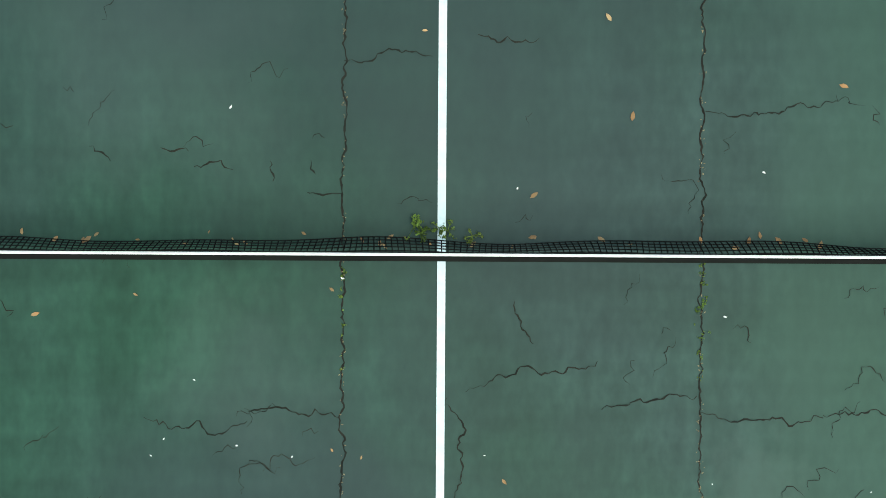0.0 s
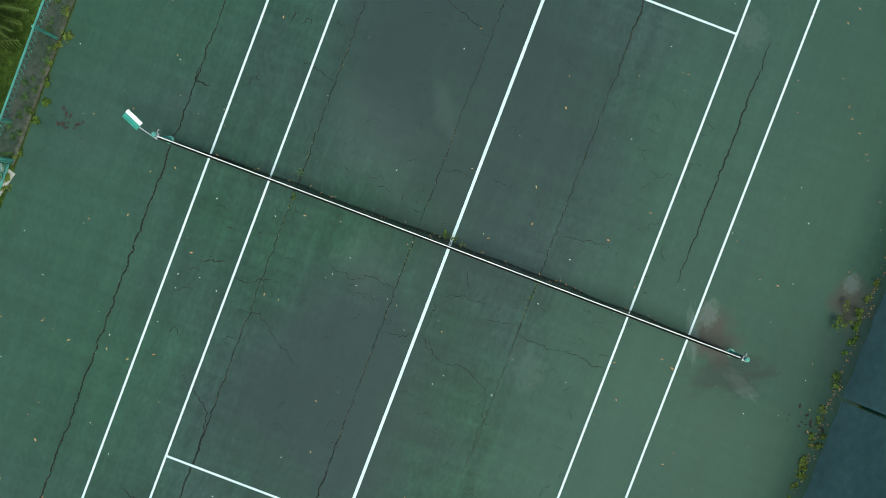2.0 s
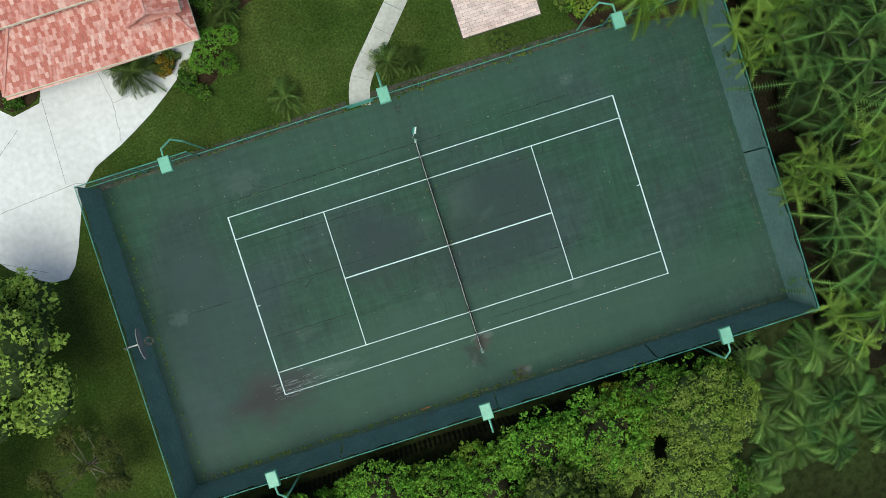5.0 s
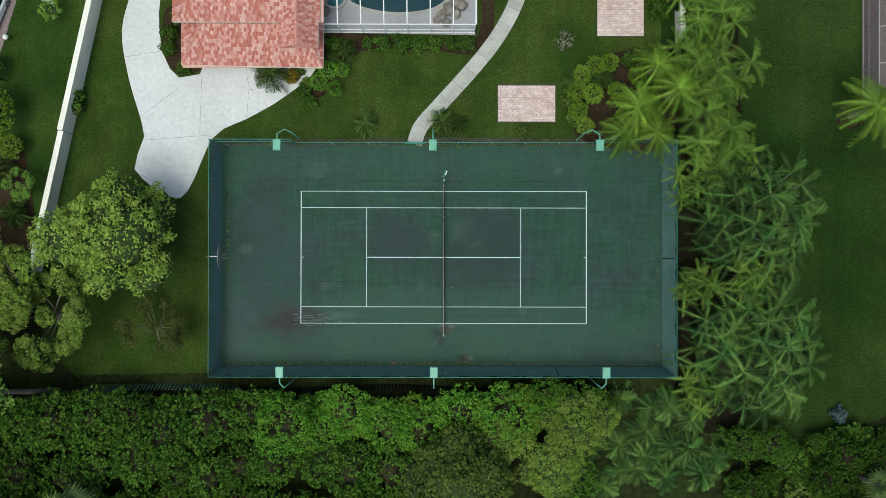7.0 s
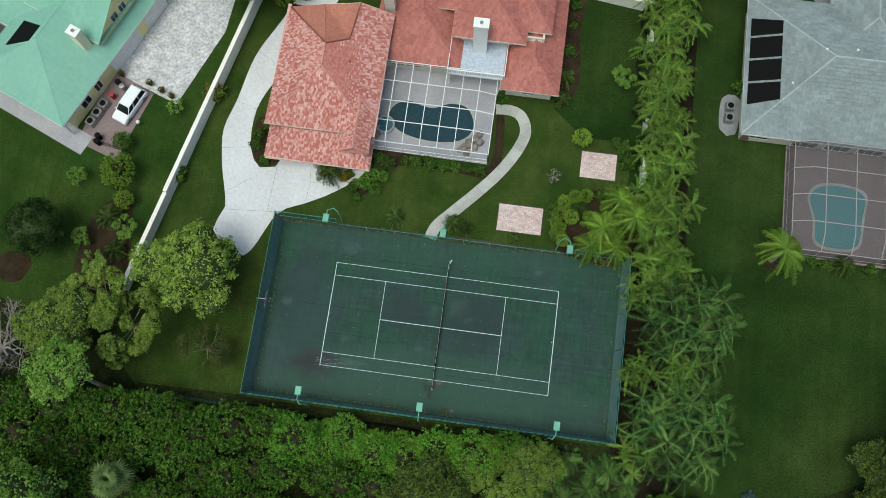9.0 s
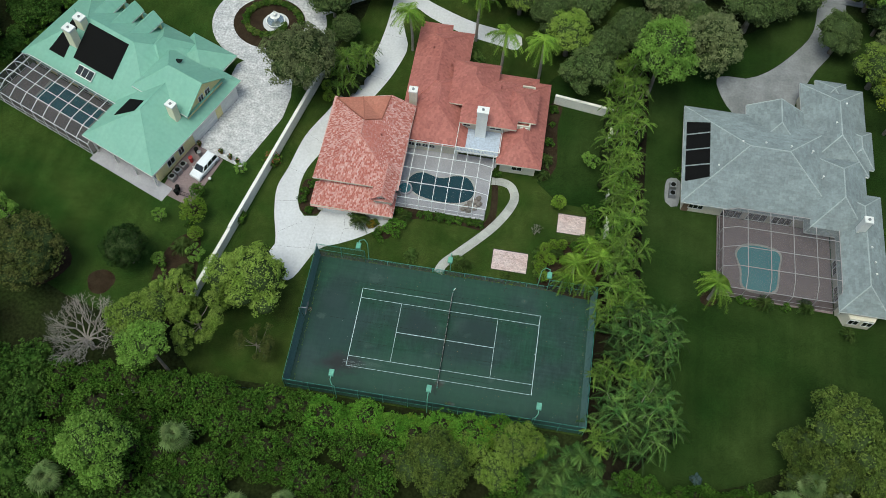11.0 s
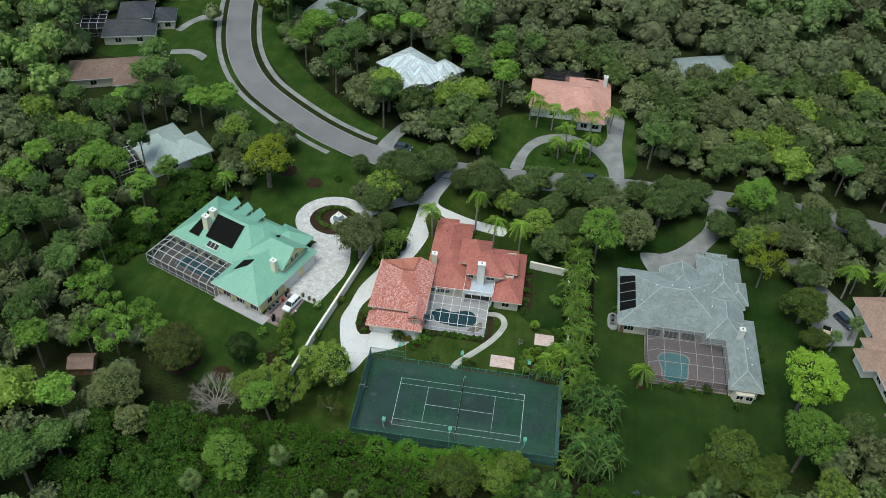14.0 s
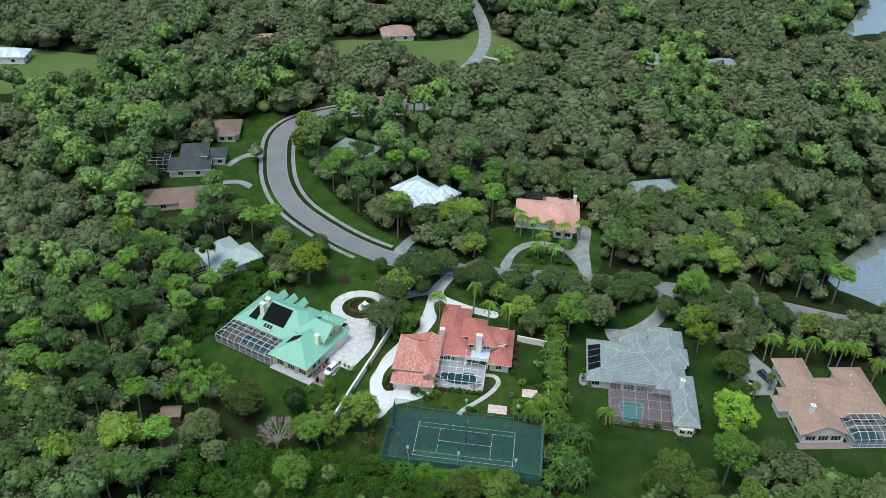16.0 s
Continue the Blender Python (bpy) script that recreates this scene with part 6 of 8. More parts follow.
def frond(rng, length, width, droop, lift, n=16, flat=0.35, slim=0.55):
    """One feather leaf along +x: an arching midrib with slim separate leaflets that hang (flat above 0) or rise. Returns corners and triangles."""
    bend, steep = rng.uniform(-0.30, 0.30), math.tan(min(lift, 1.25))
    def rib(t):
        out = length * (1 - 0.45 * min(1.0, lift / 1.4)) * t
        return np.array([out * math.cos(bend * t), out * math.sin(bend * t), length * (0.55 * steep / (1 + 0.45 * steep) * t * (1 - 0.35 * t) - droop * t ** 2.2)])
    R = [rib(0.05 + 0.95 * i / n) for i in range(n + 1)]
    vs, fs = [], []
    e = np.array([0, 0.018, 0])
    for p in [np.zeros(3)] + R:
        vs += [p + e, p - e]
    for i in range(n + 1):
        fs += [(2 * i, 2 * i + 1, 2 * i + 3), (2 * i, 2 * i + 3, 2 * i + 2)]
    for i in range(n):
        t = i / n
        w = width * math.sin(math.pi * min(0.96, 0.16 + 0.78 * t)) ** 0.7
        ahead = R[i + 1] - R[i]
        along = ahead / (np.linalg.norm(ahead) + 1e-9)
        side = np.cross([0.0, 0.0, 1.0], along)
        side /= np.linalg.norm(side) + 1e-9
        for s in (-1, 1):
            o, b = len(vs), 2 * (i + 1) + (0 if s > 0 else 1)
            ww = w * rng.uniform(0.8, 1.2)
            tip = R[i] + (along * rng.uniform(0.45, 0.7) + side * s) * ww - np.array([0, 0, flat * ww * rng.uniform(0.5, 1.5)])
            mid = (vs[b] + tip) / 2 + ahead * slim * 0.5 + np.array([0, 0, 0.12 * ww])
            vs += [vs[b] + ahead * slim, mid, tip]
            fs += [(b, o, o + 1), (b, o + 1, o + 2)] if s > 0 else [(b, o + 1, o), (b, o + 2, o + 1)]
    return np.array(vs), np.array(fs)


def rot_z(v, a):
    c, s = math.cos(a), math.sin(a)
    return v @ np.array([[c, s, 0], [-s, c, 0], [0, 0, 1]])


def palm_meshes(kind, variant):
    if (kind, variant) in CACHE:
        return CACHE[kind, variant]
    rng = np.random.default_rng(hash_of(kind) + 17 * variant)
    parts, g, core = [], Geo(), None
    if kind == "queen":
        h, lean = 6.5, rng.uniform(-0.5, 0.5, 2)
        axis = [(lean[0] * t * t, lean[1] * t * t, h * t) for t in (0, 0.25, 0.5, 0.75, 1)]
        g.tube(axis, 0.19, 0.12, 8)
        for k in range(22):
            v, f = frond(rng, rng.uniform(2.2, 2.9), 0.55, rng.uniform(0.4, 0.85), rng.uniform(0.1, 1.15), 16, 0.8, 0.6)
            parts.append((rot_z(v, k * 2.4 + rng.uniform(-0.2, 0.2)) + [lean[0], lean[1], h], f))
        material = L_palm
    elif kind == "royal":
        h, lean = 4.2, rng.uniform(-0.4, 0.4, 2)
        g.tube([(lean[0] * t * t, lean[1] * t * t, h * t) for t in (0, 0.3, 0.6, 1)], 0.22, 0.15, 8)
        for k in range(24):
            v, f = frond(rng, rng.uniform(2.5, 3.4), 0.58, rng.uniform(0.6, 1.0), rng.uniform(0.2, 1.2), 30, rng.uniform(0.2, 0.9), 0.48)
            parts.append((rot_z(v, k * 2.4 + rng.uniform(-0.2, 0.2)) + [lean[0], lean[1], h], f))
        material = L_palm
    elif kind == "clump":
        for s in range(8):
            a, q = s * 2.4, 0.25 + 0.21 * s
            x, y, h = q * math.cos(a), q * math.sin(a), rng.uniform(2.2, 4.2)
            g.tube([(x * 0.5, y * 0.5, 0), (x, y, h)], 0.06, 0.05, 5)
            for k in range(9):
                v, f = frond(rng, rng.uniform(1.3, 2.3), 0.27, rng.uniform(0.3, 0.75), rng.uniform(0.4, 1.25), 14, rng.choice([-0.9, -0.4, 0.9]), 0.55)
                parts.append((rot_z(v, k * 2.4 + rng.uniform(0, 0.9)) + [x, y, h], f))
        # dark inner hulls stand in for shade among the stems
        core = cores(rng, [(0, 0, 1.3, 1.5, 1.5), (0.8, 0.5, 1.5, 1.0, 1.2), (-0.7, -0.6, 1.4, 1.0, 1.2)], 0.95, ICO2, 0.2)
        material = L_areca
    elif kind == "grove":
        for s in range(34):
            a, q = s * 2.4, 4.0 * math.sqrt((s + 0.5) / 34)
            x, y, h = q * math.cos(a) + rng.uniform(-0.3, 0.3), q * math.sin(a) + rng.uniform(-0.3, 0.3), 4.3 - 0.13 * q * q + rng.uniform(-0.9, 0.9)
            g.tube([(x * 0.35, y * 0.35, 0), (x * 0.8, y * 0.8, h * 0.6), (x, y, h)], 0.06, 0.04, 5)
            for k in range(8):
                up = k / 7
                v, f = frond(rng, rng.uniform(1.9, 3.0) * (1 - 0.2 * up), 0.30, 0.72 - 0.3 * up + rng.uniform(-0.15, 0.15), 0.3 + 0.9 * up + rng.uniform(-0.15, 0.15), 24, rng.choice([-0.9, -0.5, 0.9]), 0.46)
                parts.append((rot_z(v, k * 2.4 + a + rng.uniform(-0.3, 0.3)) + [x, y, h], f))
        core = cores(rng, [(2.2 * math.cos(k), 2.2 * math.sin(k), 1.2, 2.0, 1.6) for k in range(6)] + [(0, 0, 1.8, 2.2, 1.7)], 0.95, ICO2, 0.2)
        material = L_clump
    elif kind in ("small_palm", "cycad"):
        h = 0.5 if kind == "cycad" else 1.0
        g.tube([(0, 0, 0), (0.05, 0, h)], 0.11, 0.09, 7)
        for k in range(36 if kind == "cycad" else 34):
            v, f = frond(rng, rng.uniform(1.0, 1.6) * (1.35 if kind == "cycad" else 1.15), 0.32 if kind == "cycad" else 0.42, rng.uniform(0.3, 0.6), rng.uniform(0.2, 1.2), 18 if kind == "cycad" else 26, rng.uniform(-0.3, 0.5), 0.55 if kind == "cycad" else 0.42)
            parts.append((rot_z(v, k * 2.4) + [0.05, 0, h], f))
        material = L_fern if kind == "small_palm" else L_clump
    else:  # fan palms
        h = 2.6 if kind == "sabal" else 0.9
        g.tube([(0, 0, 0), (0, 0, h)], 0.2, 0.18, 8)
        for k in range(46):
            a, e = k * 2.4, rng.uniform(0.9, 1.5) if k % 3 == 0 else rng.uniform(-0.5, 1.2)
            d = np.array([math.cos(a) * math.cos(e), math.sin(a) * math.cos(e), math.sin(e)])
            side = np.array([-math.sin(a), math.cos(a), 0])
            d2 = d * [0.9, 0.9, 0.45] + [0.5 * math.cos(a), 0.5 * math.sin(a), 0.1]
            d2 = d2 / np.linalg.norm(d2)
            up = np.cross(side, d2) * -1
            c = np.array([0, 0, h]) + d * rng.uniform(0.35, 1.0)
            vs, fs = [np.array([0, 0, h]), c], []
            for j in range(13):
                q = (j - 6) / 6 * 1.9
                tip = c + (d2 * math.cos(q) + side * math.sin(q)) * rng.uniform(0.50, 0.85) - [0, 0, rng.uniform(0.15, 0.45)]
                m = c + (d2 * math.cos(q + 0.12) + side * math.sin(q + 0.12)) * 0.34 + up * 0.03
                m2 = c + (d2 * math.cos(q - 0.12) + side * math.sin(q - 0.12)) * 0.34 + up * 0.03
                o = len(vs)
                vs += [m, m2, tip]
                fs += [(1, o, o + 1), (o, o + 2, o + 1)]
            parts.append((np.array(vs), np.array(fs)))
        material = L_silver if kind == "silver" else L_sabal
    first = sum(len(f) for v, f in parts)
    v, f = join(parts + ([core] if core else []))
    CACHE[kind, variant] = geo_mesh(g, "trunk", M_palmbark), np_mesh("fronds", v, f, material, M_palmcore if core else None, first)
    return CACHE[kind, variant]


def palm(kind, x, y, scale=1.0, label="", name="palm", category="palm", variants=3, group="", tall=1.0):
    k = len(PLANTED)
    trunk, crown = palm_meshes(kind, k % variants)
    t = thing(name, label, category, x, y, 0.0, (k * 137.5) % 360, group)
    t.scale = (scale, scale, scale * tall)
    for nm, me in (("trunk", trunk), ("fronds", crown)):
        o = new(nm, me)
        o.parent = t
    PLANTED.append((x, y, scale * 2))
    return t


# big trees that stand out
OAK = "broad spreading oak with dense grey-green foliage"
plant("light", -24.9, 1.7, 1.28, "broad tree with light yellowish green foliage")
plant("light_open", -30.5, -4.6, 1.25, "open-crowned tree with pale branches and light leaves"), plant("light_open", -33.8, -2.0, 1.1, "open-crowned tree with pale branches and light leaves")
plant("light", -37.4, -5.6, 1.05, "broad tree with light yellowish green foliage"), plant("light", -28.6, 0.2, 0.6, "broad tree with light yellowish green foliage")
plant("olive", -26.6, 36.6, 1.5, "broad spreading oak with pale olive foliage")
for x, y, s in ((-24, 56.5, 1.3), (-14.5, 67, 1.2), (-29, 54.5, 0.9), (-20.5, 59, 1.6), (-1.5, 59.5, 1.5), (-25.5, 51, 1.15), (14, 43.5, 1.05), (11, 50, 1.0), (20, 52, 1.05), (32.4, 51.6, 1.3), (38.5, 60, 1.25),
                (46, 67, 1.1), (33, 66, 1.0), (42, 63.5, 0.95), (57.5, 52, 1.05), (61, 62, 1.0), (66, 55, 1.05), (72, 62, 1.1), (69, 44, 0.9), 
                (-53.5, 72, 1.0), (-60, 66, 1.0), (-66, 72, 0.95), (-67.6, 66.5, 0.8), (-63.6, 60.8, 0.8), (-53.4, 70, 0.9), (6, 62, 1.0), (-8, 63, 0.9), (71.8, 4.9, 0.9), (66, -10, 1.0), (52, 58, 0.9), (26, 58, 1.0), (14, 57, 0.9), (-14, 71.5, 0.9), (76, 56, 1.0), (84, 58, 1.0), (92, 56, 1.0), (100, 55, 1.0), (-3, 65, 1.1), (10, 66, 1.0), (18, 64, 1.1), (25, 66, 1.0), (40, 68, 1.0), (58, 68, 1.0), (66, 65, 1.1), (74, 68, 1.0), (82, 64, 1.0), (-23, 65, 1.0), (-33, 66, 0.7), (8, 54, 0.95), (3, 57, 0.9), (30, 56, 0.95), (60, 56, 0.9), (16.5, 49, 0.9), (24, 62, 1.0), (-22.5, 46.5, 0.7)):
    kind = ("oak", "olive", "oak", "oak", "round", "oak", "light")[len(PLANTED) % 7]
    plant(kind, x, y, s, {"olive": "broad spreading oak with pale olive foliage", "light": "broad spreading oak with yellowish green foliage"}.get(kind, OAK))
for x, y, s in ((67.0, 34.6, 1.12), (68.3, 27.0, 0.72)):
    plant("leaf_oak", x, y, s, "rounded leafy oak beside the parking court")
OLIVE_OAK = "spreading oak with olive-green sunlit foliage"
plant("leaf_oak", 48.6, -6, 1.35, OLIVE_OAK), plant("leaf_oak", 46, -10, 1.1, OLIVE_OAK), plant("leaf_oak", 53, -11, 1.0, OLIVE_OAK)
for x, y, s in ((54.4, -7.6, 0.9), (44.6, -8.6, 0.85)):
    plant("leaf_oak", x, y, s, OLIVE_OAK)
plant("brown", -54.3, 0.8, 1.6, "large round tree with brownish olive foliage", tall=0.8)
plant("leaf_oak", 1.2, -17.5, 1.05, "olive-coloured tree with fine twiggy foliage"), plant("willow", -61, -10.5, 1.3, "pale grey-green airy spreading tree"), plant("willow", -56.5, -15, 0.8, "pale grey-green airy spreading tree"), plant("light", 4.5, -14.5, 0.62, "light olive-green bushy tree near the court"), plant("light", 8.8, -16.5, 0.7, "light olive-green bushy tree near the court")
plant("dark", -42.7, 4.0, 0.95, "compact dark green round tree")
plant("olive_open", -23, -5.5, 0.8, "thin-crowned small tree with sparse twigs", variants=2)
plant("yellow", -53.0, 56.8, 1.6, "round yellow-green tree on the lawn")
plant("ytree", 59.4, 43.6, 1.5, "sparse tree with clumps of yellow foliage", variants=1, tall=1.3)
for x, y, s in ((-35.9, -22.2, 1.12), (24.0, 44.5, 1.25), (59, 63, 1.15), (60.6, -3.2, 1.32)):
    plant("bright", x, y, s, "tall pine with bright green needle clumps")
plant("lime", 62.6, 9.6, 1.4, "rounded tree with lime green needle clumps")
plant("tall_pine", -32.0, -11.1, 1.0, "leaning pine with a broad green needle crown", lean=(-6, -14)).scale = (1.25, 1.25, 0.95)
for x, y, s in ((-75.0, 50.5, 0.95), (-76.6, 40.5, 1.2), (-84, 37, 1.3), (-84.5, 46.5, 1.35), (-91, 46, 1.3), (-72.5, 33.0, 0.95), (-81, 30.5, 1.25)):
    plant("tall_pine", x, y, s, "tall slender pine with bright airy crown", tall=0.8)
for x, y, s in ( (-83, 6, 1.0), (-86, 77, 1.0), (-90, 28, 1.0), (-84, 20, 1.0), (-92, 15, 1.1), (-90, 38, 1.0), (-83, 56, 1.1), (-79, 24, 0.9)):
    plant("pine", x, y, s, "slender pine with a high clumpy crown")
for x, y, s in ((-77, 16.5, 1.1), (-75, 12, 1.1), (-60.5, 6, 0.95), (-64, 8.5, 1.0), (-70, 8, 1.1), (-76, 13.0, 1.35), (-66.6, 1.4, 1.4), (-72, 1, 1.1)):
    plant("leafy", x, y, s, "feathery bright green tree at the lawn edge", tall=1.2)
for x, y, s in ((-41, 10.9, 0.36), (-32.2, 20.2, 0.3), (16.2, 30.0, 0.45), (-39, 4.4, 0.35), (-34.2, 5.8, 0.45), (-36.9, 1.8, 0.42)):
    plant("leafy", x, y, s, "small garden tree with light green leaves", name="small_tree")
# hedge south of the court
rh = random.Random(3)
for k in range(68):
    x = -45 + (k % 20) * 2.9 + rh.uniform(-0.8, 0.8)
    y = -13.3 - (k // 20) * 3.7 + rh.uniform(-0.9, 0.9)
    if x < 13 and not (-1 < x < 9 and y < -13.5) and (x + 35.9) ** 2 + (y + 22.2) ** 2 > 2.5 and (x + 44) ** 2 + (y + 8.8) ** 2 > 16:
        plant("fence_green" if k < 20 and x > -13 else "hedge" if k < 20 else "deep_hedge", x, y, rh.uniform(0.62, 0.9), "dense broad-leaved green hedge shrub", "hedge_shrub", "shrub", 4, "hedge south of the court", 0.8)
for k in range(17):
    plant("fence_fresh" if k % 3 else "fence_green", -8 + 1.35 * k + rh.uniform(-0.4, 0.4), -12.5 - 0.6 * (k % 2) + rh.uniform(-0.3, 0.3), rh.uniform(0.34, 0.52), "bright leafy shrub pressing against the fence", "fence_shrub", "shrub", 3, "shrubs by the south fence")
for k in range(16):
    plant("fence_green" if k % 4 else "fence_fresh", -29.5 + 1.4 * k + rh.uniform(-0.4, 0.4), -11.9 - 0.5 * (k % 2) + rh.uniform(-0.3, 0.3), rh.uniform(0.3, 0.46), "leafy green shrub behind the lath fence", "fence_shrub", "shrub", 3, "shrubs by the south fence")
plant("fence_green", 9.3, -11.6, 0.55, "yellow-green leafy shrub by the court fence", "shrub", "shrub"), plant("yellow", 6.8, -11.7, 0.42, "yellow-green bushy shrub by the court fence", "shrub", "shrub"), plant("fence_green", 8.2, -10.9, 0.5, "leafy shrub taller than the court fence", "shrub", "shrub", tall=1.25)
for k in range(22):
    plant("hedge", 24 + (k % 8) * 2.3 + rh.uniform(-0.8, 0.8), -15.5 - (k // 8) * 2.6 + rh.uniform(-0.7, 0.7), rh.uniform(0.3, 0.55), "low leafy shrub at the edge of the lawn", "lawn_edge_shrub", "shrub", 3, "shrubs below the east lawn")
for x, y, s in ((-22.8, 34.6, 0.3), (-22.6, 38.6, 0.36), (-23.4, 36.6, 0.3)):
    plant("fresh", x, y, s, "leafy yellow-green shrub between wall and drive", "shrub", "shrub")
for k in range(44):
    plant("shrub" if k % 4 else "yshrub", rh.uniform(23, 46), -14.2 - 0.12 * k + rh.uniform(-0.8, 0.8), rh.uniform(1.3, 2.2), "low tangled shrub at the edge of the lawn", "lawn_edge_shrub", "shrub", 3, "shrubs below the east lawn")
plant("light", 10.7, -13.1, 0.74, "bright bushy tree beside the court lamp"), plant("fresh", 12.4, -11.8, 0.45, "bright leafy shrub by the court corner", "shrub", "shrub")
# palms
for x, y, s in ((24.9, 2.9, 1.18), (24.7, -7.3, 1.20)):
    palm("grove", x, y, s, "broad dome of many arching feather-palm stems", "clumping_palm", "palm", group="palm row east of the court")
for x, y, s in ((20.0, -2.2, 0.9), (19.7, 5.6, 0.9), (20.4, -10.6, 0.9), (24.2, -2.1, 1.0), (21.8, 8.2, 1.0)):
    palm("clump", x, y, s, "thick clump of arching feather palms", "clumping_palm", "palm", group="palm row east of the court")
for k in range(24):
    y = 7.5 + k * 1.75
    palm("clump", (22.0 if y < 14 else 21.2) + 1.1 * math.sin(k * 2.1) - 0.03 * (y - 8), y, 1.12 + 0.22 * math.sin(k * 3.7), "narrow clump of feather palms along a boundary", "clumping_palm", "palm", group="palm hedge along the boundary")
for x, y, s in ((-20.9, 36.8, 1.15), (-19.9, 39.4, 1.3), (-18.9, 41.4, 1.2), (-21.6, 39.6, 1.0)):
    palm("clump", x, y, s, "leafy yellow-green palm clump between wall and drive", "clumping_palm", "palm")
palm("royal", 15.3, 11.6, 1.0, "bright green feather palm with long fronds"), palm("royal", 18.6, 13.4, 1.05, "bright green feather palm with long fronds"), palm("royal", 14.0, 9.9, 0.8, "bright green feather palm with long fronds")
palm("royal", 33.8, 11.8, 1.15, "palm with drooping yellowish fronds on the lawn")
for x, y, h in ((-12.3, 46.6, 1.05), (-3.0, 50.2, 1.3), (1.6, 43.8, 1.15), (7.4, 44.4, 1.15), (77.4, 43.6, 1.0), (79.6, 45.4, 0.85), (88.6, 44.4, 1.1), (85.9, 45.2, 0.8), (94.6, 43.8, 1.0), (96.6, 43.4, 1.05), (101.1, 45.3, 1.0), (104.6, 38.6, 1.0), (8, 94, 0.9), (12, 93.5, 0.95), (17, 93, 0.9), (22, 91.5, 0.9), (6, 97, 1.0), (27, 95, 0.9), (16, 85, 0.9), (-61.8, 51.6, 0.75), (18.4, 80.6, 0.75), (14.2, 81.6, 0.7), (22.2, 83.4, 0.8)):
    palm("queen", x, y, 1.25, "tall slim queen palm with a feathery head", tall=h)
for x, y, s in ((-6.4, 11.0, 0.85), (-0.1, 11.2, 0.85), (1.1, 10.9, 0.7), (-14.2, 15.0, 1.25), (-36.6, 7.0, 1.2), (-35.3, 3.5, 1.0), (11.3, 14.5, 1.0), (12.9, 14.8, 0.9), (9.8, 29.5, 1.0), (9.9, 27.0, 0.8), (-8.2, 17.0, 0.8), (-9.2, 16.2, 0.8), (52, 9.5, 0.8), (41, 12.0, 1.0), (46.5, 12.5, 1.0), (-3.5, 47, 1.2), (-2.5, 45.5, 1.2)):
    palm("small_palm", x, y, s, "small feathery garden palm", "small_palm")
for x, y in ((14.6, -11.6), (12.6, -13.8), (17.4, -12.4), (20.4, -13.2), (14.4, -15.6), (18.8, -15.4), (16.6, -16.4), (21.4, -17.8), (11.4, -17.2), (14.6, -17.6), (13.4, -12.6), (16.6, -14.2), (18.6, -12.2), (20.2, -15.6), (15.8, -17.4), (22.6, -16.5), (11.8, -15.2), (18.2, -18.2), (13.2, -18.8)):
    palm("cycad", x, y, rh.uniform(0.95, 1.25), "dark green feather-leaved palm shrub", "palm_shrub", "palm")
for x, y, s in ((32.6, -12.9, 0.8), (34.0, -14.7, 0.9), (28.0, -16.2, 0.7)):
    plant("silver", x, y, s * 1.3, "silvery blue spiky-leaved shrub", "silver_shrub", "shrub")
for x, y, s in ((76.6, 31.4, 1.2), (72.2, 27.6, 1.05), (34.4, -18, 1.25), (44.3, -13, 1.4), (42, -15, 1.2), (32.2, -21, 1.1), (-28.6, -19.4, 1.45), (-41.5, -26, 1.4), (-32, -29, 1.2), (-20, -25.5, 1.2), (-15, -24, 1.0)):
    palm("sabal", x, y, s, "sabal palm with stiff fan leaves", "sabal_palm", tall=1.5)
for x, y, s in ((11.3, 15.0, 0.26), (10.9, 13.6, 0.27), (11.0, 12.0, 0.26), (12.4, 15.8, 0.25), (12.2, 13.4, 0.28), (13.6, 16.0, 0.25), (11.6, 10.8, 0.24), (14.2, 13.6, 0.26), (15.8, 14.9, 0.26), (16.9, 12.4, 0.28), (18.3, 15.6, 0.26), (17.2, 10.9, 0.24), (14.8, 11.8, 0.22)):
    plant("fresh", x, y, s, "yellow-green leafy shrub in the palm bed", "shrub", "shrub")
for x, y, s in ((-74.5, 135.5, 1.5), (-72.0, 144.0, 1.35), (-76.5, 150.0, 1.3)):
    plant("light", x, y, s, "broad light green tree on the verge of the road")
plant("croton", -12.6, 15.0, 1.05, "golden-leaved shrub beside the garage", "shrub", "shrub"), plant("fresh", -36.2, 11.7, 0.62, "bushy citrus tree with light green leaves", "small_tree", "tree"), plant("hedge", -37.0, 15.4, 0.36, "bushy citrus tree with green leaves", "small_tree", "tree"), plant("fresh", -35.4, 9.0, 0.34, "bushy citrus tree with light green leaves", "small_tree", "tree"), plant("fresh", 12.5, 22.4, 0.34, "small round light green tree on the lawn", "small_tree", "tree"), plant("shrub", 17.7, 20.7, 1.5, "low leafy green garden shrub", "shrub", "shrub"), plant("shrub", 17.2, 22.0, 1.3, "low leafy green garden shrub", "shrub", "shrub"), plant("shrub", -30.5, 13.0, 1.55, "clipped round bush against the garden wall", "bush", "shrub")
for x, y, s in ((-9.5, 15.3, 0.26), (-9.0, 13.9, 0.22), (-10.3, 14.4, 0.24), (-8.4, 15.4, 0.2)):
    plant("fence_green", x, y, s, "leafy bright green shrub in the mulched bed", "shrub", "shrub")
for x, y, s in ((17.0, 9.9, 0.85), (17.0, 15.4, 0.9)):
    palm("royal", x, y, s, "bright green feather palm with long fronds")
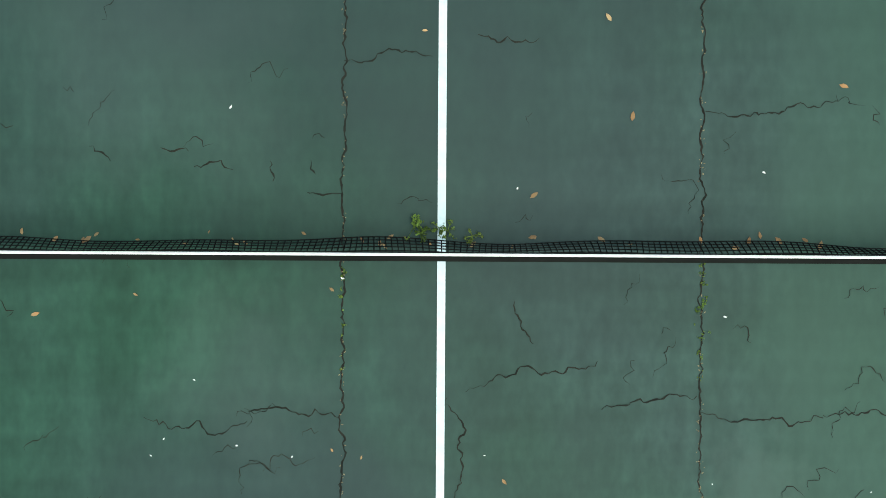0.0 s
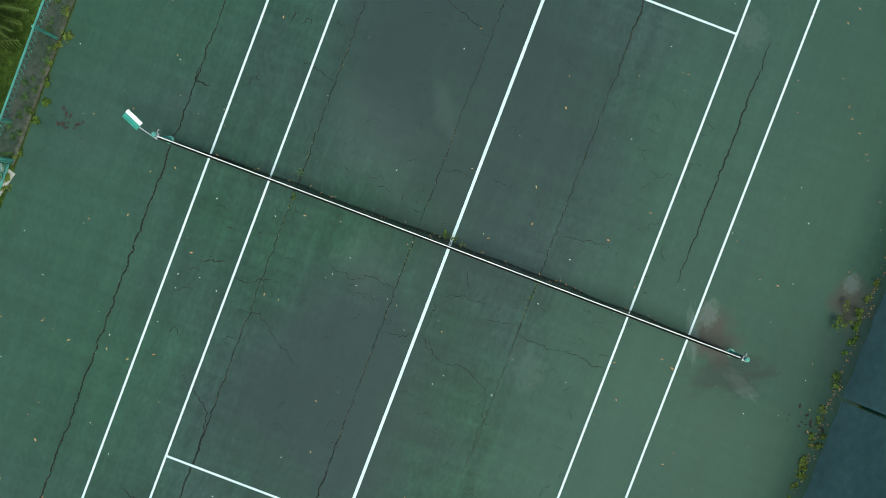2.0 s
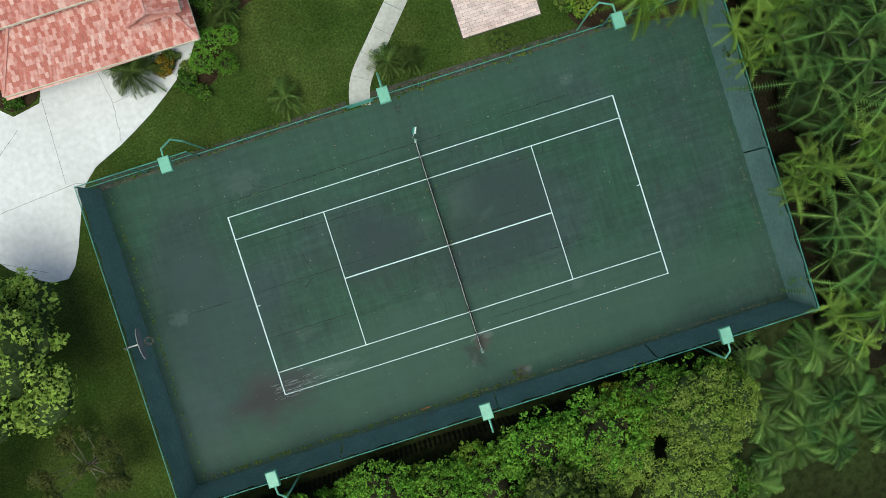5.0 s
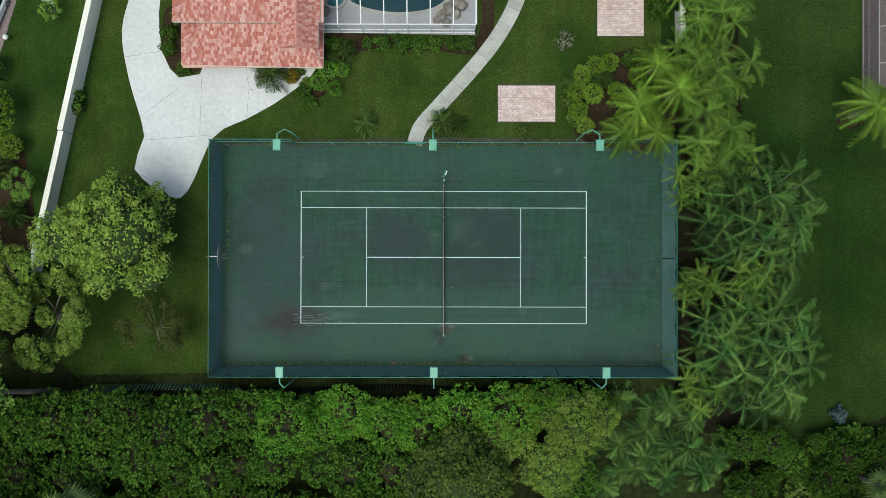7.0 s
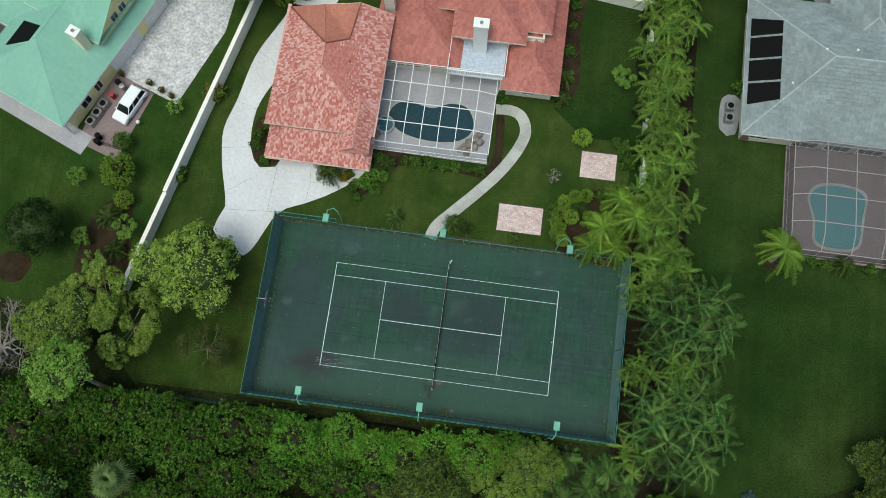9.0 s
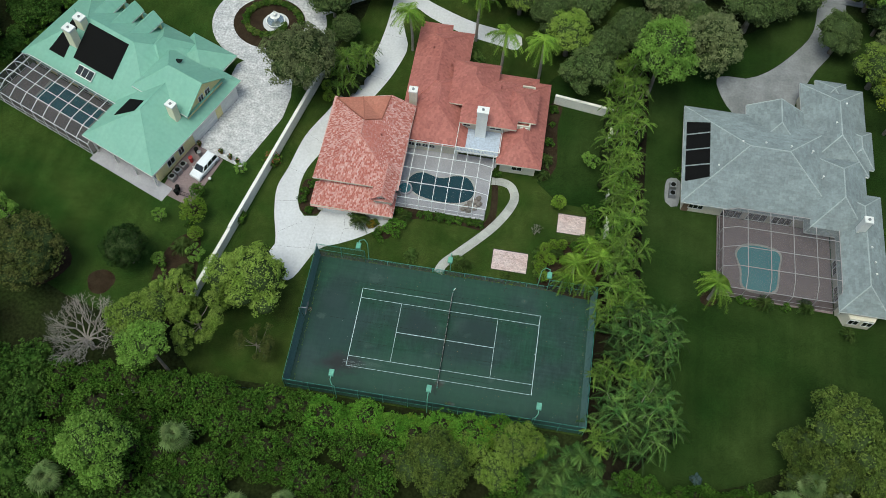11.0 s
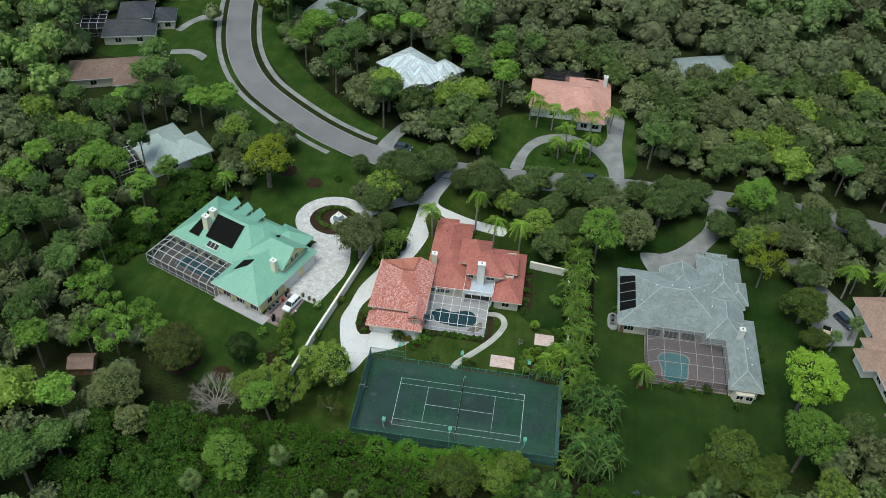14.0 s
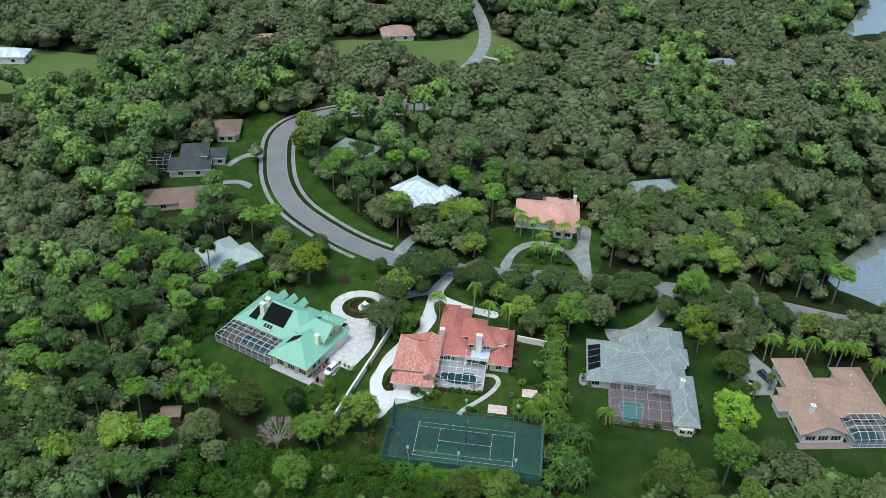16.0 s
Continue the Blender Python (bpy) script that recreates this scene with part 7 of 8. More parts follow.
# shrubs in the gardens
GARDEN_SHRUBS = (((-11.6, 13.7), (-11.0, 12.9), (-9.6, 16.2), (-9.1, 17.5), (-6.3, 17.7), (-5, 17.6), (-3.6, 17.6), (-2.2, 17.6), (-0.8, 17.6), (0.6, 17.7), (2.0, 17.7)), ((10.8, 13.6), (11.0, 12.2), (11.4, 10.9), (13.6, 16.2), (15.2, 16.4), (17, 16.2), (3.2, 26.1), (10.2, 33), (10.4, 36.2), (10.3, 38.8)),
                 ((-22.6, 18.6), (-22.8, 17.2), (-21.6, 15.7), (-21.9, 19.8), (12.4, 22.4), (16.5, 22.8), (17.6, 20.5)), ((38, 12.2), (39.5, 12.0), (44, 12.0), (30.4, 29), (29.2, 31), (57.8, 22), (58.2, 17), (57.9, 26), (47.2, 43)), ((-38.6, 4.2), (-37.8, 0.8), (-36.2, -1.6), (-37, 10.5)))
for row in GARDEN_SHRUBS:
    for x, y in row:
        plant("shrub", x, y, rh.uniform(0.75, 1.15), "low leafy green garden shrub", "shrub", "shrub")
for x, y in ((10.6, 14.6), (10.5, 13.0), (10.6, 11.6), (-11.3, 14.4), (-12.2, 15.4), (6.4, 10.3)):
    plant("yshrub", x, y, 0.85, "yellow-green low garden shrub", "shrub", "shrub")
for k in range(64):
    a, q = k * 2.4, 2.4 + 2.6 * ((k * 0.618) % 1)
    plant("shrub" if k % 2 else "yshrub", TC[0] + q * math.cos(a), TC[1] + 0.9 * q * math.sin(a), 0.6 + 0.3 * ((k * 0.37) % 1), "small clipped shrub in the round bed", "bed_shrub", "shrub", group="shrubs round the fountain")
for x, y, s in ((11.4, 82.4, 1.6), (15.8, 79.4, 1.4), (20.6, 80.6, 2.2), (17.7, 85.0, 1.8), (13.6, 84.2, 1.5), (23.6, 80.2, 1.8), (-38.1, 62.4, 1.2), (-37.4, 61.8, 0.9)):
    plant("shrub", x, y, s, "leafy green shrub in an island bed", "shrub", "shrub")
for x, y, s in ((-68.1, 42.1, 2.6), (-64.6, 44.9, 2.4), (-73.4, 44.2, 2.8), (-77.7, 35.1, 2.6), (-63.7, 52.7, 2.2), (-59.7, 50.2, 2.0), (-70.6, 40.0, 2.6), (-66.4, 48.6, 2.4), (-72.6, 48.4, 2.8), (-69.4, 52.6, 2.6), (-75.4, 37.0, 2.6), (-80, 33.4, 2.8)):
    plant("shrub", x, y, s, "large dark green thicket shrub", "thicket_shrub", "shrub", group="thicket west of the lawn")
for k in range(40):
    t = k / 40
    plant("shrub", -82 + rh.uniform(-4, 6) + 20 * t, 24 + 26 * t + rh.uniform(-3, 3), rh.uniform(1.2, 2.4), "tangled green thicket shrub", "thicket_shrub", "shrub", group="thicket west of the lawn")

# ---- woods ----
KEEP_CLEAR = [list(p) for n, p in LAWNS.items()] + [list(p) for p in FIELDS.values()] + [list(p) for p in LAKES.values()]
HOUSES = ((-71, -6, 8), (16.5, 105, 15), (-27, 112, 12), (-78, 62, 14), (-80, 53, 9), (-111, 119, 14), (-112, 110, 9), (-108, 94, 13), (-106, 85, 9), (-26, 104, 8), (-56, 132, 7), (172, 308, 18), (186, 330, 18), (162, 300, 14), (113, 92, 9), (110, 80, 9), (-190, 178, 16), (-205, 165, 14), (54, 129, 9), (-56, 139, 10), (-101, 143, 11), (-78, 290, 11), (-62, 262, 12), (-118, 238, 10), (58, 252, 11), (92, 250, 11), (20, 284, 10), (-52, 180, 8), (-226, 197, 14), (91, 29, 21))
def near_line(x, y, pts, d):
    return any((x - p[0]) ** 2 + (y - p[1]) ** 2 < d * d for p in pts)
def is_open(x, y, pad=0.0):
    if any(inside(x, y, p) for p in KEEP_CLEAR):
        return False
    if near_line(x, y, ROAD, 7.5) or near_line(x, y, FAR_ROAD, 6.0):
        return False
    if any((x - a) ** 2 + (y - b) ** 2 < r * r for a, b, r in HOUSES):
        return False
    if x < -100 - 0.56 * (y + 60) or x > 115 + 0.28 * (y + 60):
        return False
    if y < -40 or (x > 20 and y < -20):
        return False
    if -64 < x < 24 and y < -9:
        return False
    return not (-62 < x < 66 and -10 < y < 48)
woods = random.Random(11)
grid, taken = {}, []
def far_enough(x, y, d):
    c = (int(x // 8), int(y // 8))
    for i in (-1, 0, 1):
        for j in (-1, 0, 1):
            if any((x - a) ** 2 + (y - b) ** 2 < d * d for a, b in grid.get((c[0] + i, c[1] + j), ())):
                return False
    return True
for x, y, r in PLANTED:
    grid.setdefault((int(x // 8), int(y // 8)), []).append((x, y))
spots = []
for k in range(30000):
    x, y = woods.uniform(-350, 270), woods.uniform(-80, 430)
    d = woods.uniform(5.0, 7.6) if y < 140 else woods.uniform(5.8, 8.6)
    if far_enough(x, y, d) and is_open(x, y):
        grid.setdefault((int(x // 8), int(y // 8)), []).append((x, y))
        spots.append((x, y))
def piney(x, y):
    """How far pines prevail over oaks: mostly west of the road, in patches elsewhere."""
    n = noise.noise((x * 0.022, y * 0.022, 1.0)) + 0.4 * noise.noise((x * 0.2, y * 0.2, 5.0))
    return n + (0.17 if x < -25 and y < 190 else -0.27)
near = [(x, y) for x, y in spots if -115 < x < 110 and -34 < y < 125]
near.sort(key=lambda p: (p[0] - 0) ** 2 + (p[1] - 40) ** 2)
near = near[:290]
chosen = set(near)
for x, y in near:
    if piney(x, y) > 0:
        plant("wild_pine" if woods.random() < 0.65 else "wild_bright", x, y, woods.uniform(1.15, 1.5), "wild pine with a clumpy needle crown", group="woodland trees", tall=woods.uniform(0.62, 0.85))
    else:
        plant(woods.choice(("wild_oak", "wild_oak", "wild_olive", "wild_light", "wild_round")), x, y, woods.uniform(1.0, 1.4), "wild oak in the woodland canopy", group="woodland trees")

PROTO = {}
for kind in ("oak", "pine"):
    for vv in range(6):
        rg = np.random.default_rng(90 + vv + (40 if kind == "pine" else 0))
        lobes, clumps = crown_blobs(rg, kind, 1.0)
        trunk = np.array([(0.3 * math.cos(a), 0.3 * math.sin(a), z) for z in (0, 9 if kind == "pine" else 5) for a in (0, 2.1, 4.2)])
        tf = np.array([(0, 1, 4), (0, 4, 3), (1, 2, 5), (1, 5, 4), (2, 0, 3), (2, 3, 5)])
        skirt = [(rg.uniform(-1, 1), rg.uniform(-1, 1), 2.7, 3.0, 2.4)] if kind == "oak" else [(rg.uniform(-1.5, 1.5), rg.uniform(-1.5, 1.5), 2.0, 2.3, 2.2), (rg.uniform(-1.5, 1.5), rg.uniform(-1.5, 1.5), 1.6, 2.0, 1.8)]
        for far, n, size in ((0, 700, 0.36), (1, 330, 0.56)):
            PROTO[kind, vv, far] = join([tufts(rg, clumps * 2 + lobes + skirt, n, size, up=0.8, inner=0.8, loose=0.20), cores(rg, lobes + skirt, 0.97, ICO1, 0.1), (trunk, tf)])
# these crowns carry the painted haze in their leaf colour
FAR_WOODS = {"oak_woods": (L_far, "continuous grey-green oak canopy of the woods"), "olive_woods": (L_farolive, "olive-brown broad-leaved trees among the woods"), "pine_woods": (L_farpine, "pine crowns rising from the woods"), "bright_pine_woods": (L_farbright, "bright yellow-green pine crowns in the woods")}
stock = {nm: [] for nm in FAR_WOODS}
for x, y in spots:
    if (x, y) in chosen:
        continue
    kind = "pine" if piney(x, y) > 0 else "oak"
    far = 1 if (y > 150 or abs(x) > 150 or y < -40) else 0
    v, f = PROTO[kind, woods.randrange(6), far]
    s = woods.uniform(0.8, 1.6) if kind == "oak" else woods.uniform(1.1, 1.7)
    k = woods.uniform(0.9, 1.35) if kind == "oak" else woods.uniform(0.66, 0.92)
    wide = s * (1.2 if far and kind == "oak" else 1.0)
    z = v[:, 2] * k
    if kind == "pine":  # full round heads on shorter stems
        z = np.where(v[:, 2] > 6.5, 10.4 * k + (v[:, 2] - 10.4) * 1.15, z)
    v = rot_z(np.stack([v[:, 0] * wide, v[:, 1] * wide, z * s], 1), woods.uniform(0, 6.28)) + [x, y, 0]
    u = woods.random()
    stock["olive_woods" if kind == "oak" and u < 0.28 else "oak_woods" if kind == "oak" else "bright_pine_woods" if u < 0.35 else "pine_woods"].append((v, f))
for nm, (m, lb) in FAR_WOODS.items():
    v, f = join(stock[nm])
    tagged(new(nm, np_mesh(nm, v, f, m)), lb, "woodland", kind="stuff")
# undergrowth between the nearer trees
low = []
for vv in range(4):
    rg = np.random.default_rng(500 + vv)
    lobes, clumps = crown_blobs(rg, "round", 0.7)
    low.append(join([tufts(rg, clumps * 2 + lobes, 180, 0.54, up=0.9, inner=0.75), cores(rg, lobes, 0.85, ICO1, 0.2)]))
under = []
for k in range(26000):
    x, y = woods.uniform(-140, 130), woods.uniform(-40, 135)
    if len(under) < 520 and far_enough(x, y, 3.7) and is_open(x, y):
        grid.setdefault((int(x // 8), int(y // 8)), []).append((x, y))
        v, f = low[woods.randrange(4)]
        s = woods.uniform(0.55, 0.95)
        under.append((rot_z(v * s, woods.uniform(0, 6.28)) + [x, y, 0], f))
v, f = join(under)
tagged(new("undergrowth", np_mesh("undergrowth", v, f, L_far)), "bushy green undergrowth between the woodland trees", "undergrowth", kind="stuff")
# low broad-leaved thicket beyond the hedge
bushes = []
for vv in range(5):
    rg = np.random.default_rng(300 + vv)
    lobes, clumps = crown_blobs(rg, "hedge", 0.5)
    bushes.append(join([tufts(rg, clumps, 1600, 0.215, up=0.9, inner=0.35, loose=0.45), cores(rg, lobes, 0.64, ICO2, 0.2)]))
parts = []
for k in range(2000):
    x, y = woods.uniform(-70, 16), woods.uniform(-38, -11)
    if x > -47 and y > -23.2 or x > -25 and y < -31 or (x + 35.9) ** 2 + (y + 22.2) ** 2 < 2.5 or y > -11.5 + 0.1 * (x + 47) or not far_enough(x, y, 2.9):
        continue
    grid.setdefault((int(x // 8), int(y // 8)), []).append((x, y))
    v, f = bushes[woods.randrange(5)]
    s = woods.uniform(0.6, 0.95)
    parts.append((rot_z(v * [s, s, s * 0.85], woods.uniform(0, 6.28)) + [x, y, 0], f))
for k in range(46):
    u, w = woods.uniform(2, 31), woods.uniform(34.8, 45)
    x, y = -41 + 0.386 * u - 0.923 * w, 15.3 + 0.923 * u + 0.386 * w
    v, f = bushes[k % 5]
    s = woods.uniform(0.4, 0.75)
    parts.append((rot_z(v * [s, s, s * 0.8], woods.uniform(0, 6.28)) + [x, y, 0], f))
v, f = join(parts)
tagged(new("thicket", np_mesh("thicket", v, f, L_thicket)), "dense dark green broad-leaved thicket", "thicket", kind="stuff")


# ---- boundary walls ----
def garden_wall(name, pts, h, steps=()):
    t = thing(name, "long cream-white stucco garden wall with a flat cap", "garden wall")
    for (a, b) in zip(pts, pts[1:]):
        Geo().rings([[(*p, 0), (*q, 0), (*q, z1), (*p, z1)] for p, q, z1 in zip(offset_line([a, b], -0.14), offset_line([a, b], 0.14), (h, h))]).make("wall", M_wallpaint, t)
        Geo().rings([[(*p, z0), (*q, z0), (*q, z0 + 0.08), (*p, z0 + 0.08)] for p, q, z0 in zip(offset_line([a, b], -0.22), offset_line([a, b], 0.22), (h, h))]).make("coping", M_wallpaint, t)
garden_wall("west_garden_wall", [(-33.5, -1.2), (-31.0, 10.2)], 1.95)
garden_wall("west_garden_wall", [(-31.0, 10.25), (-26.0, 33.0), (-24.6, 39.4)], 2.15)
garden_wall("east_garden_wall", [(19.45, 15.5), (19.1, 30), (18.7, 39.3)], 1.95)
garden_wall("back_garden_wall", [(18.6, 39.3), (10.2, 40.4)], 1.9)

# ---- pools and their screened enclosures ----
def pool(pts, material, z, name="swimming_pool", label="kidney-shaped swimming pool with dark teal water", wall=None):
    t = thing(name, label, "swimming pool")
    out = [(x, y) for x, y in pts]
    cx, cy = sum(p[0] for p in out) / len(out), sum(p[1] for p in out) / len(out)
    rim = [(cx + (x - cx) * 1.05 + 0.12 * (1 if x > cx else -1), cy + (y - cy) * 1.05 + 0.12 * (1 if y > cy else -1)) for x, y in out]
    n = len(out)
    g = Geo()
    g.add([(*p, z + 0.03) for p in out] + [(*p, z + 0.03) for p in rim] + [(*p, z - 0.1) for p in rim] + [(*p, z - 0.1) for p in out],
          [(k, n + k, n + (k + 1) % n, (k + 1) % n) for k in range(n)] + [(n + k, 2 * n + k, 2 * n + (k + 1) % n, n + (k + 1) % n) for k in range(n)] + [(k, (k + 1) % n, 3 * n + (k + 1) % n, 3 * n + k) for k in range(n)])
    g.make("coping", M_walk, t)
    Geo().slab(out, z - 0.2, z).make("water", material, t, "still pool water")


def cage(label, x, y, rz, w, d, h, nx, ny, frame_m, slope=0.8, screen=None, walls="sew"):
    """A pool enclosure: a grid of thin beams with mansard edges and insect screen. Local x and y from its front left corner."""
    t = thing("pool_enclosure", label, "pool enclosure", x, y, 0, rz)
    r = 0.055
    def bar(a, b, rr=r):
        Geo().tube([a, b], rr, n=4).make("beam", frame_m, t)
    zt = h + slope
    def top(px, py):
        e = min(px if "w" in walls else 9, w - px if "e" in walls else 9, py if "s" in walls else 9)
        return h + slope * min(1.0, max(0.0, e / 1.8))
    xs, ys = [w * i / nx for i in range(nx + 1)], [d * j / ny for j in range(ny + 1)]
    for px in xs:
        cuts = sorted({0.0, 1.8, d})
        for a, b in zip(cuts, cuts[1:]):
            bar((px, a, top(px, a)), (px, b, top(px, b)))
        if "s" in walls:
            bar((px, 0, 0), (px, 0, h))
    for py in ys:
        cuts = sorted({0.0, 1.8, w - 1.8, w})
        for a, b in zip(cuts, cuts[1:]):
            bar((a, py, top(a, py)), (b, py, top(b, py)))
        for px, s in ((0, "w"), (w, "e")):
            if s in walls:
                bar((px, py, 0), (px, py, h))
    for s, a, b in (("s", (0, 0), (w, 0)), ("w", (0, 0), (0, d)), ("e", (w, 0), (w, d))):
        if s in walls:
            for z in (0.08, 1.0, h):
                bar((*a, z), (*b, z), 0.04)
    g = Geo()
    gx, gy = sorted({0.0, 1.8, w - 1.8, w}), sorted({0.0, 1.8, d})
    for x0, x1 in zip(gx, gx[1:]):
        for y0, y1 in zip(gy, gy[1:]):
            q = [(x0, y0), (x1, y0), (x1, y1), (x0, y1)]
            g.add([(*p, top(*p) - 0.05) for p in q], [(0, 1, 2, 3)])
    for s, q in (("s", [(0, 0), (w, 0)]), ("w", [(0, d), (0, 0)]), ("e", [(w, 0), (w, d)])):
        if s in walls:
            g.add([(*q[0], 0.05), (*q[1], 0.05), (*q[1], h), (*q[0], h)], [(0, 1, 2, 3)])
    g.make("insect_screen", screen or M_cage, t, "fine dark insect screen")
    return t


LIGHT_SCREEN = sheer("pale_insect_screen", (0.16, 0.17, 0.18), 0.09)
DARK_SCREEN = sheer("dark_insect_screen", (0.035, 0.035, 0.04), 0.50)
MAUVE_SCREEN = sheer("mauve_insect_screen", (0.10, 0.095, 0.10), 0.45)
sheet("pool_deck_1", [(-10.5, 18.7), (2.6, 18.5), (2.7, 26.6), (3.2, 28.8), (-10.5, 28.8)], 0.09, M_deck, "pale grey pool deck", "pool deck")
pool(smooth_line([(-8.9, 22.6), (-8.4, 24.1), (-7.0, 24.8), (-5.4, 24.4), (-4.0, 24.3), (-2.4, 25.0), (-0.6, 24.9), (0.4, 23.6), (0.5, 22.1), (-0.6, 20.9), (-2.8, 20.4), (-5.4, 20.5), (-7.6, 21.2)], 0.5, True), mat("deep_pool_water", (0.005, 0.034, 0.048), (0.008, 0.042, 0.056), rough=0.08, var=0.06, bump=0.03, spec=0.12), 0.105)
spa = thing("hot_tub", "round raised hot tub with dark water", "hot tub", -9.1, 21.6, 0)
Geo().lathe([(1.05, 0), (1.05, 0.42), (0.85, 0.45), (0.85, 0.2)], 24).make("tub", M_deck, spa)
Geo().lathe([(0.84, 0.1), (0.84, 0.36)], 24).make("water", M_water, spa)
cage("white-framed screened enclosure over the swimming pool", -10.4, 18.7, 0, 13.0, 9.2, 2.7, 7, 4, M_alu, 0.5, LIGHT_SCREEN, "se")
for k, (x, y, s) in enumerate(((-0.2, 20.0, 0.5), (0.4, 20.6, 0.6), (1.0, 20.2, 0.45), (0.9, 21.2, 0.5), (1.5, 20.9, 0.5), (1.4, 21.8, 0.4), (0.2, 19.5, 0.4), (-0.6, 19.7, 0.35), (-9.9, 20.4, 0.45), (-10.0, 21.3, 0.4), (-10.1, 22.3, 0.4))):
    bm = bmesh.new()
    bmesh.ops.create_icosphere(bm, subdivisions=2, radius=s)
    for v in bm.verts:
        v.co *= 1 + 0.35 * noise.noise(v.co * 1.6 / s + Vector((k * 3.1, 0, 0)))
        v.co.z *= 0.75
    me = bpy.data.meshes.new("boulder")
    bm.to_mesh(me), bm.free()
    me.materials.append(M_rock)
    o = new("boulder", me)
    o.location = (x, y, 0.12 + s * 0.25)
    tagged(o, "rough brown landscape boulder beside the pool", "rock", "boulders by the pool")
# green-roofed house pool, laid out in the house's axes
def at_teal(u, v):
    p = teal.matrix_basis @ Vector((u, v, 0))
    return (p.x, p.y)
sheet("pool_deck_2", [at_teal(-1, 13.4), at_teal(6.6, 13.4), at_teal(6.6, 32.0), at_teal(-1, 32.0)], 0.09, mat("taupe_deck", (0.20, 0.18, 0.175), (0.17, 0.155, 0.15), rough=0.85), "taupe paved pool deck", "pool deck")
pool([at_teal(2.0, 17.0), at_teal(5.4, 17.0), at_teal(5.4, 22), at_teal(5.8, 24), at_teal(5.4, 27.0), at_teal(2.0, 27.0)], M_water, 0.105, label="long swimming pool with teal water")
tcx, tcy = at_teal(-1.0, 32.2)
cage("white-framed dark screened enclosure beside the house", tcx, tcy, 67.3 - 90, 18.9, 7.0, 2.6, 9, 4, M_alu, 0.9, DARK_SCREEN, "sw")
# grey house pool
sheet("pool_deck_3", [(34.8, 12.7), (50.4, 12.4), (50.4, 25), (34.8, 25)], 0.09, M_deckpink, "pinkish brick-paved pool deck", "pool deck")
pool(smooth_line([(37.6, 19.4), (38.8, 20.8), (41.4, 21.0), (43.4, 20.2), (43.2, 17.6), (42.7, 14.6), (40.4, 14.0), (38.4, 14.6), (38.2, 17)], 0.5, True), mat("turquoise_pool_water", (0.05, 0.25, 0.27), (0.06, 0.28, 0.30), rough=0.06, var=0.06, bump=0.03, spec=0.5), 0.105, label="freeform swimming pool with turquoise water")
cage("bronze-framed screened enclosure behind the grey house", 34.9, 12.7, 0, 15.4, 11.8, 2.7, 5, 4, M_bronze, 0.9, MAUVE_SCREEN, "sw")
def at_tan(u, v):
    p = tan.matrix_basis @ Vector((u, v, 0))
    return (p.x, p.y)
sheet("pool_deck_4", [at_tan(12.6, -1.4), at_tan(24.6, -1.4), at_tan(24.6, 7), at_tan(12.6, 7)], 0.09, M_deck, "pale pool deck beside the tan house", "pool deck")
pool([at_tan(15, 0.6), at_tan(21.5, 0.6), at_tan(21.5, 5), at_tan(15, 5)], M_water, 0.105, label="swimming pool beside the tan house")
cx, cy = at_tan(12.8, -1.2)
cage("dark screened enclosure with white beams", cx, cy, 10, 11.5, 8.0, 2.6, 6, 4, M_alu, 0.9, DARK_SCREEN, "sew")
cage("black screened enclosure behind the pink-roofed house", 19.8, 119.5, 180, 11.5, 7, 2.8, 6, 3, M_black, 0.8, DARK_SCREEN, "sew")
cage("blue-grey screened enclosure beside a white house", -95.2, 58.1, -44, 7.8, 7.6, 2.6, 4, 4, M_alu, 0.6, DARK_SCREEN, "sew")
cage("blue-grey screened enclosure before the slate-roofed house", -127.5, 112, 16, 9, 9, 2.6, 4, 4, M_alu, 0.6, DARK_SCREEN, "sw")

# ---- fountain and garden things ----
fount = thing("garden_fountain", "white tiered stone fountain in a round basin", "fountain", TC[0] + 1.0, TC[1] + 0.1, 0.0)
Geo().lathe([(2.0, 0), (2.0, 0.16), (1.9, 0.18), (1.85, 0.18)], 32).make("plinth", M_conc, fount)
Geo().lathe([(1.3, 0.18), (1.45, 0.5), (1.5, 0.75), (1.38, 0.75), (1.3, 0.6)], 32).make("basin", M_white, fount)
Geo().lathe([(1.31, 0.5), (1.31, 0.66)], 32).make("water", M_lake, fount)
Geo().lathe([(0.3, 0.6), (0.16, 0.9), (0.14, 1.3), (0.3, 1.42), (0.75, 1.62), (0.78, 1.7), (0.2, 1.68), (0.12, 2.0), (0.34, 2.2), (0.36, 2.26), (0.12, 2.3), (0.1, 2.6), (0.02, 2.75)], 24).make("tiers", M_white, fount)
globe = thing("garden_lamp", "white globe lamp on a short post", "garden lamp", -36.15, 18.1, 0.02)
Geo().tube([(0, 0, 0), (0, 0, 0.5)], 0.035, n=8).make("post", M_black, globe)
Geo().lathe([(0.06, 0.48), (0.18, 0.56), (0.22, 0.7), (0.18, 0.84), (0.05, 0.92)], 16).make("globe", M_white, globe, "white glass globe")


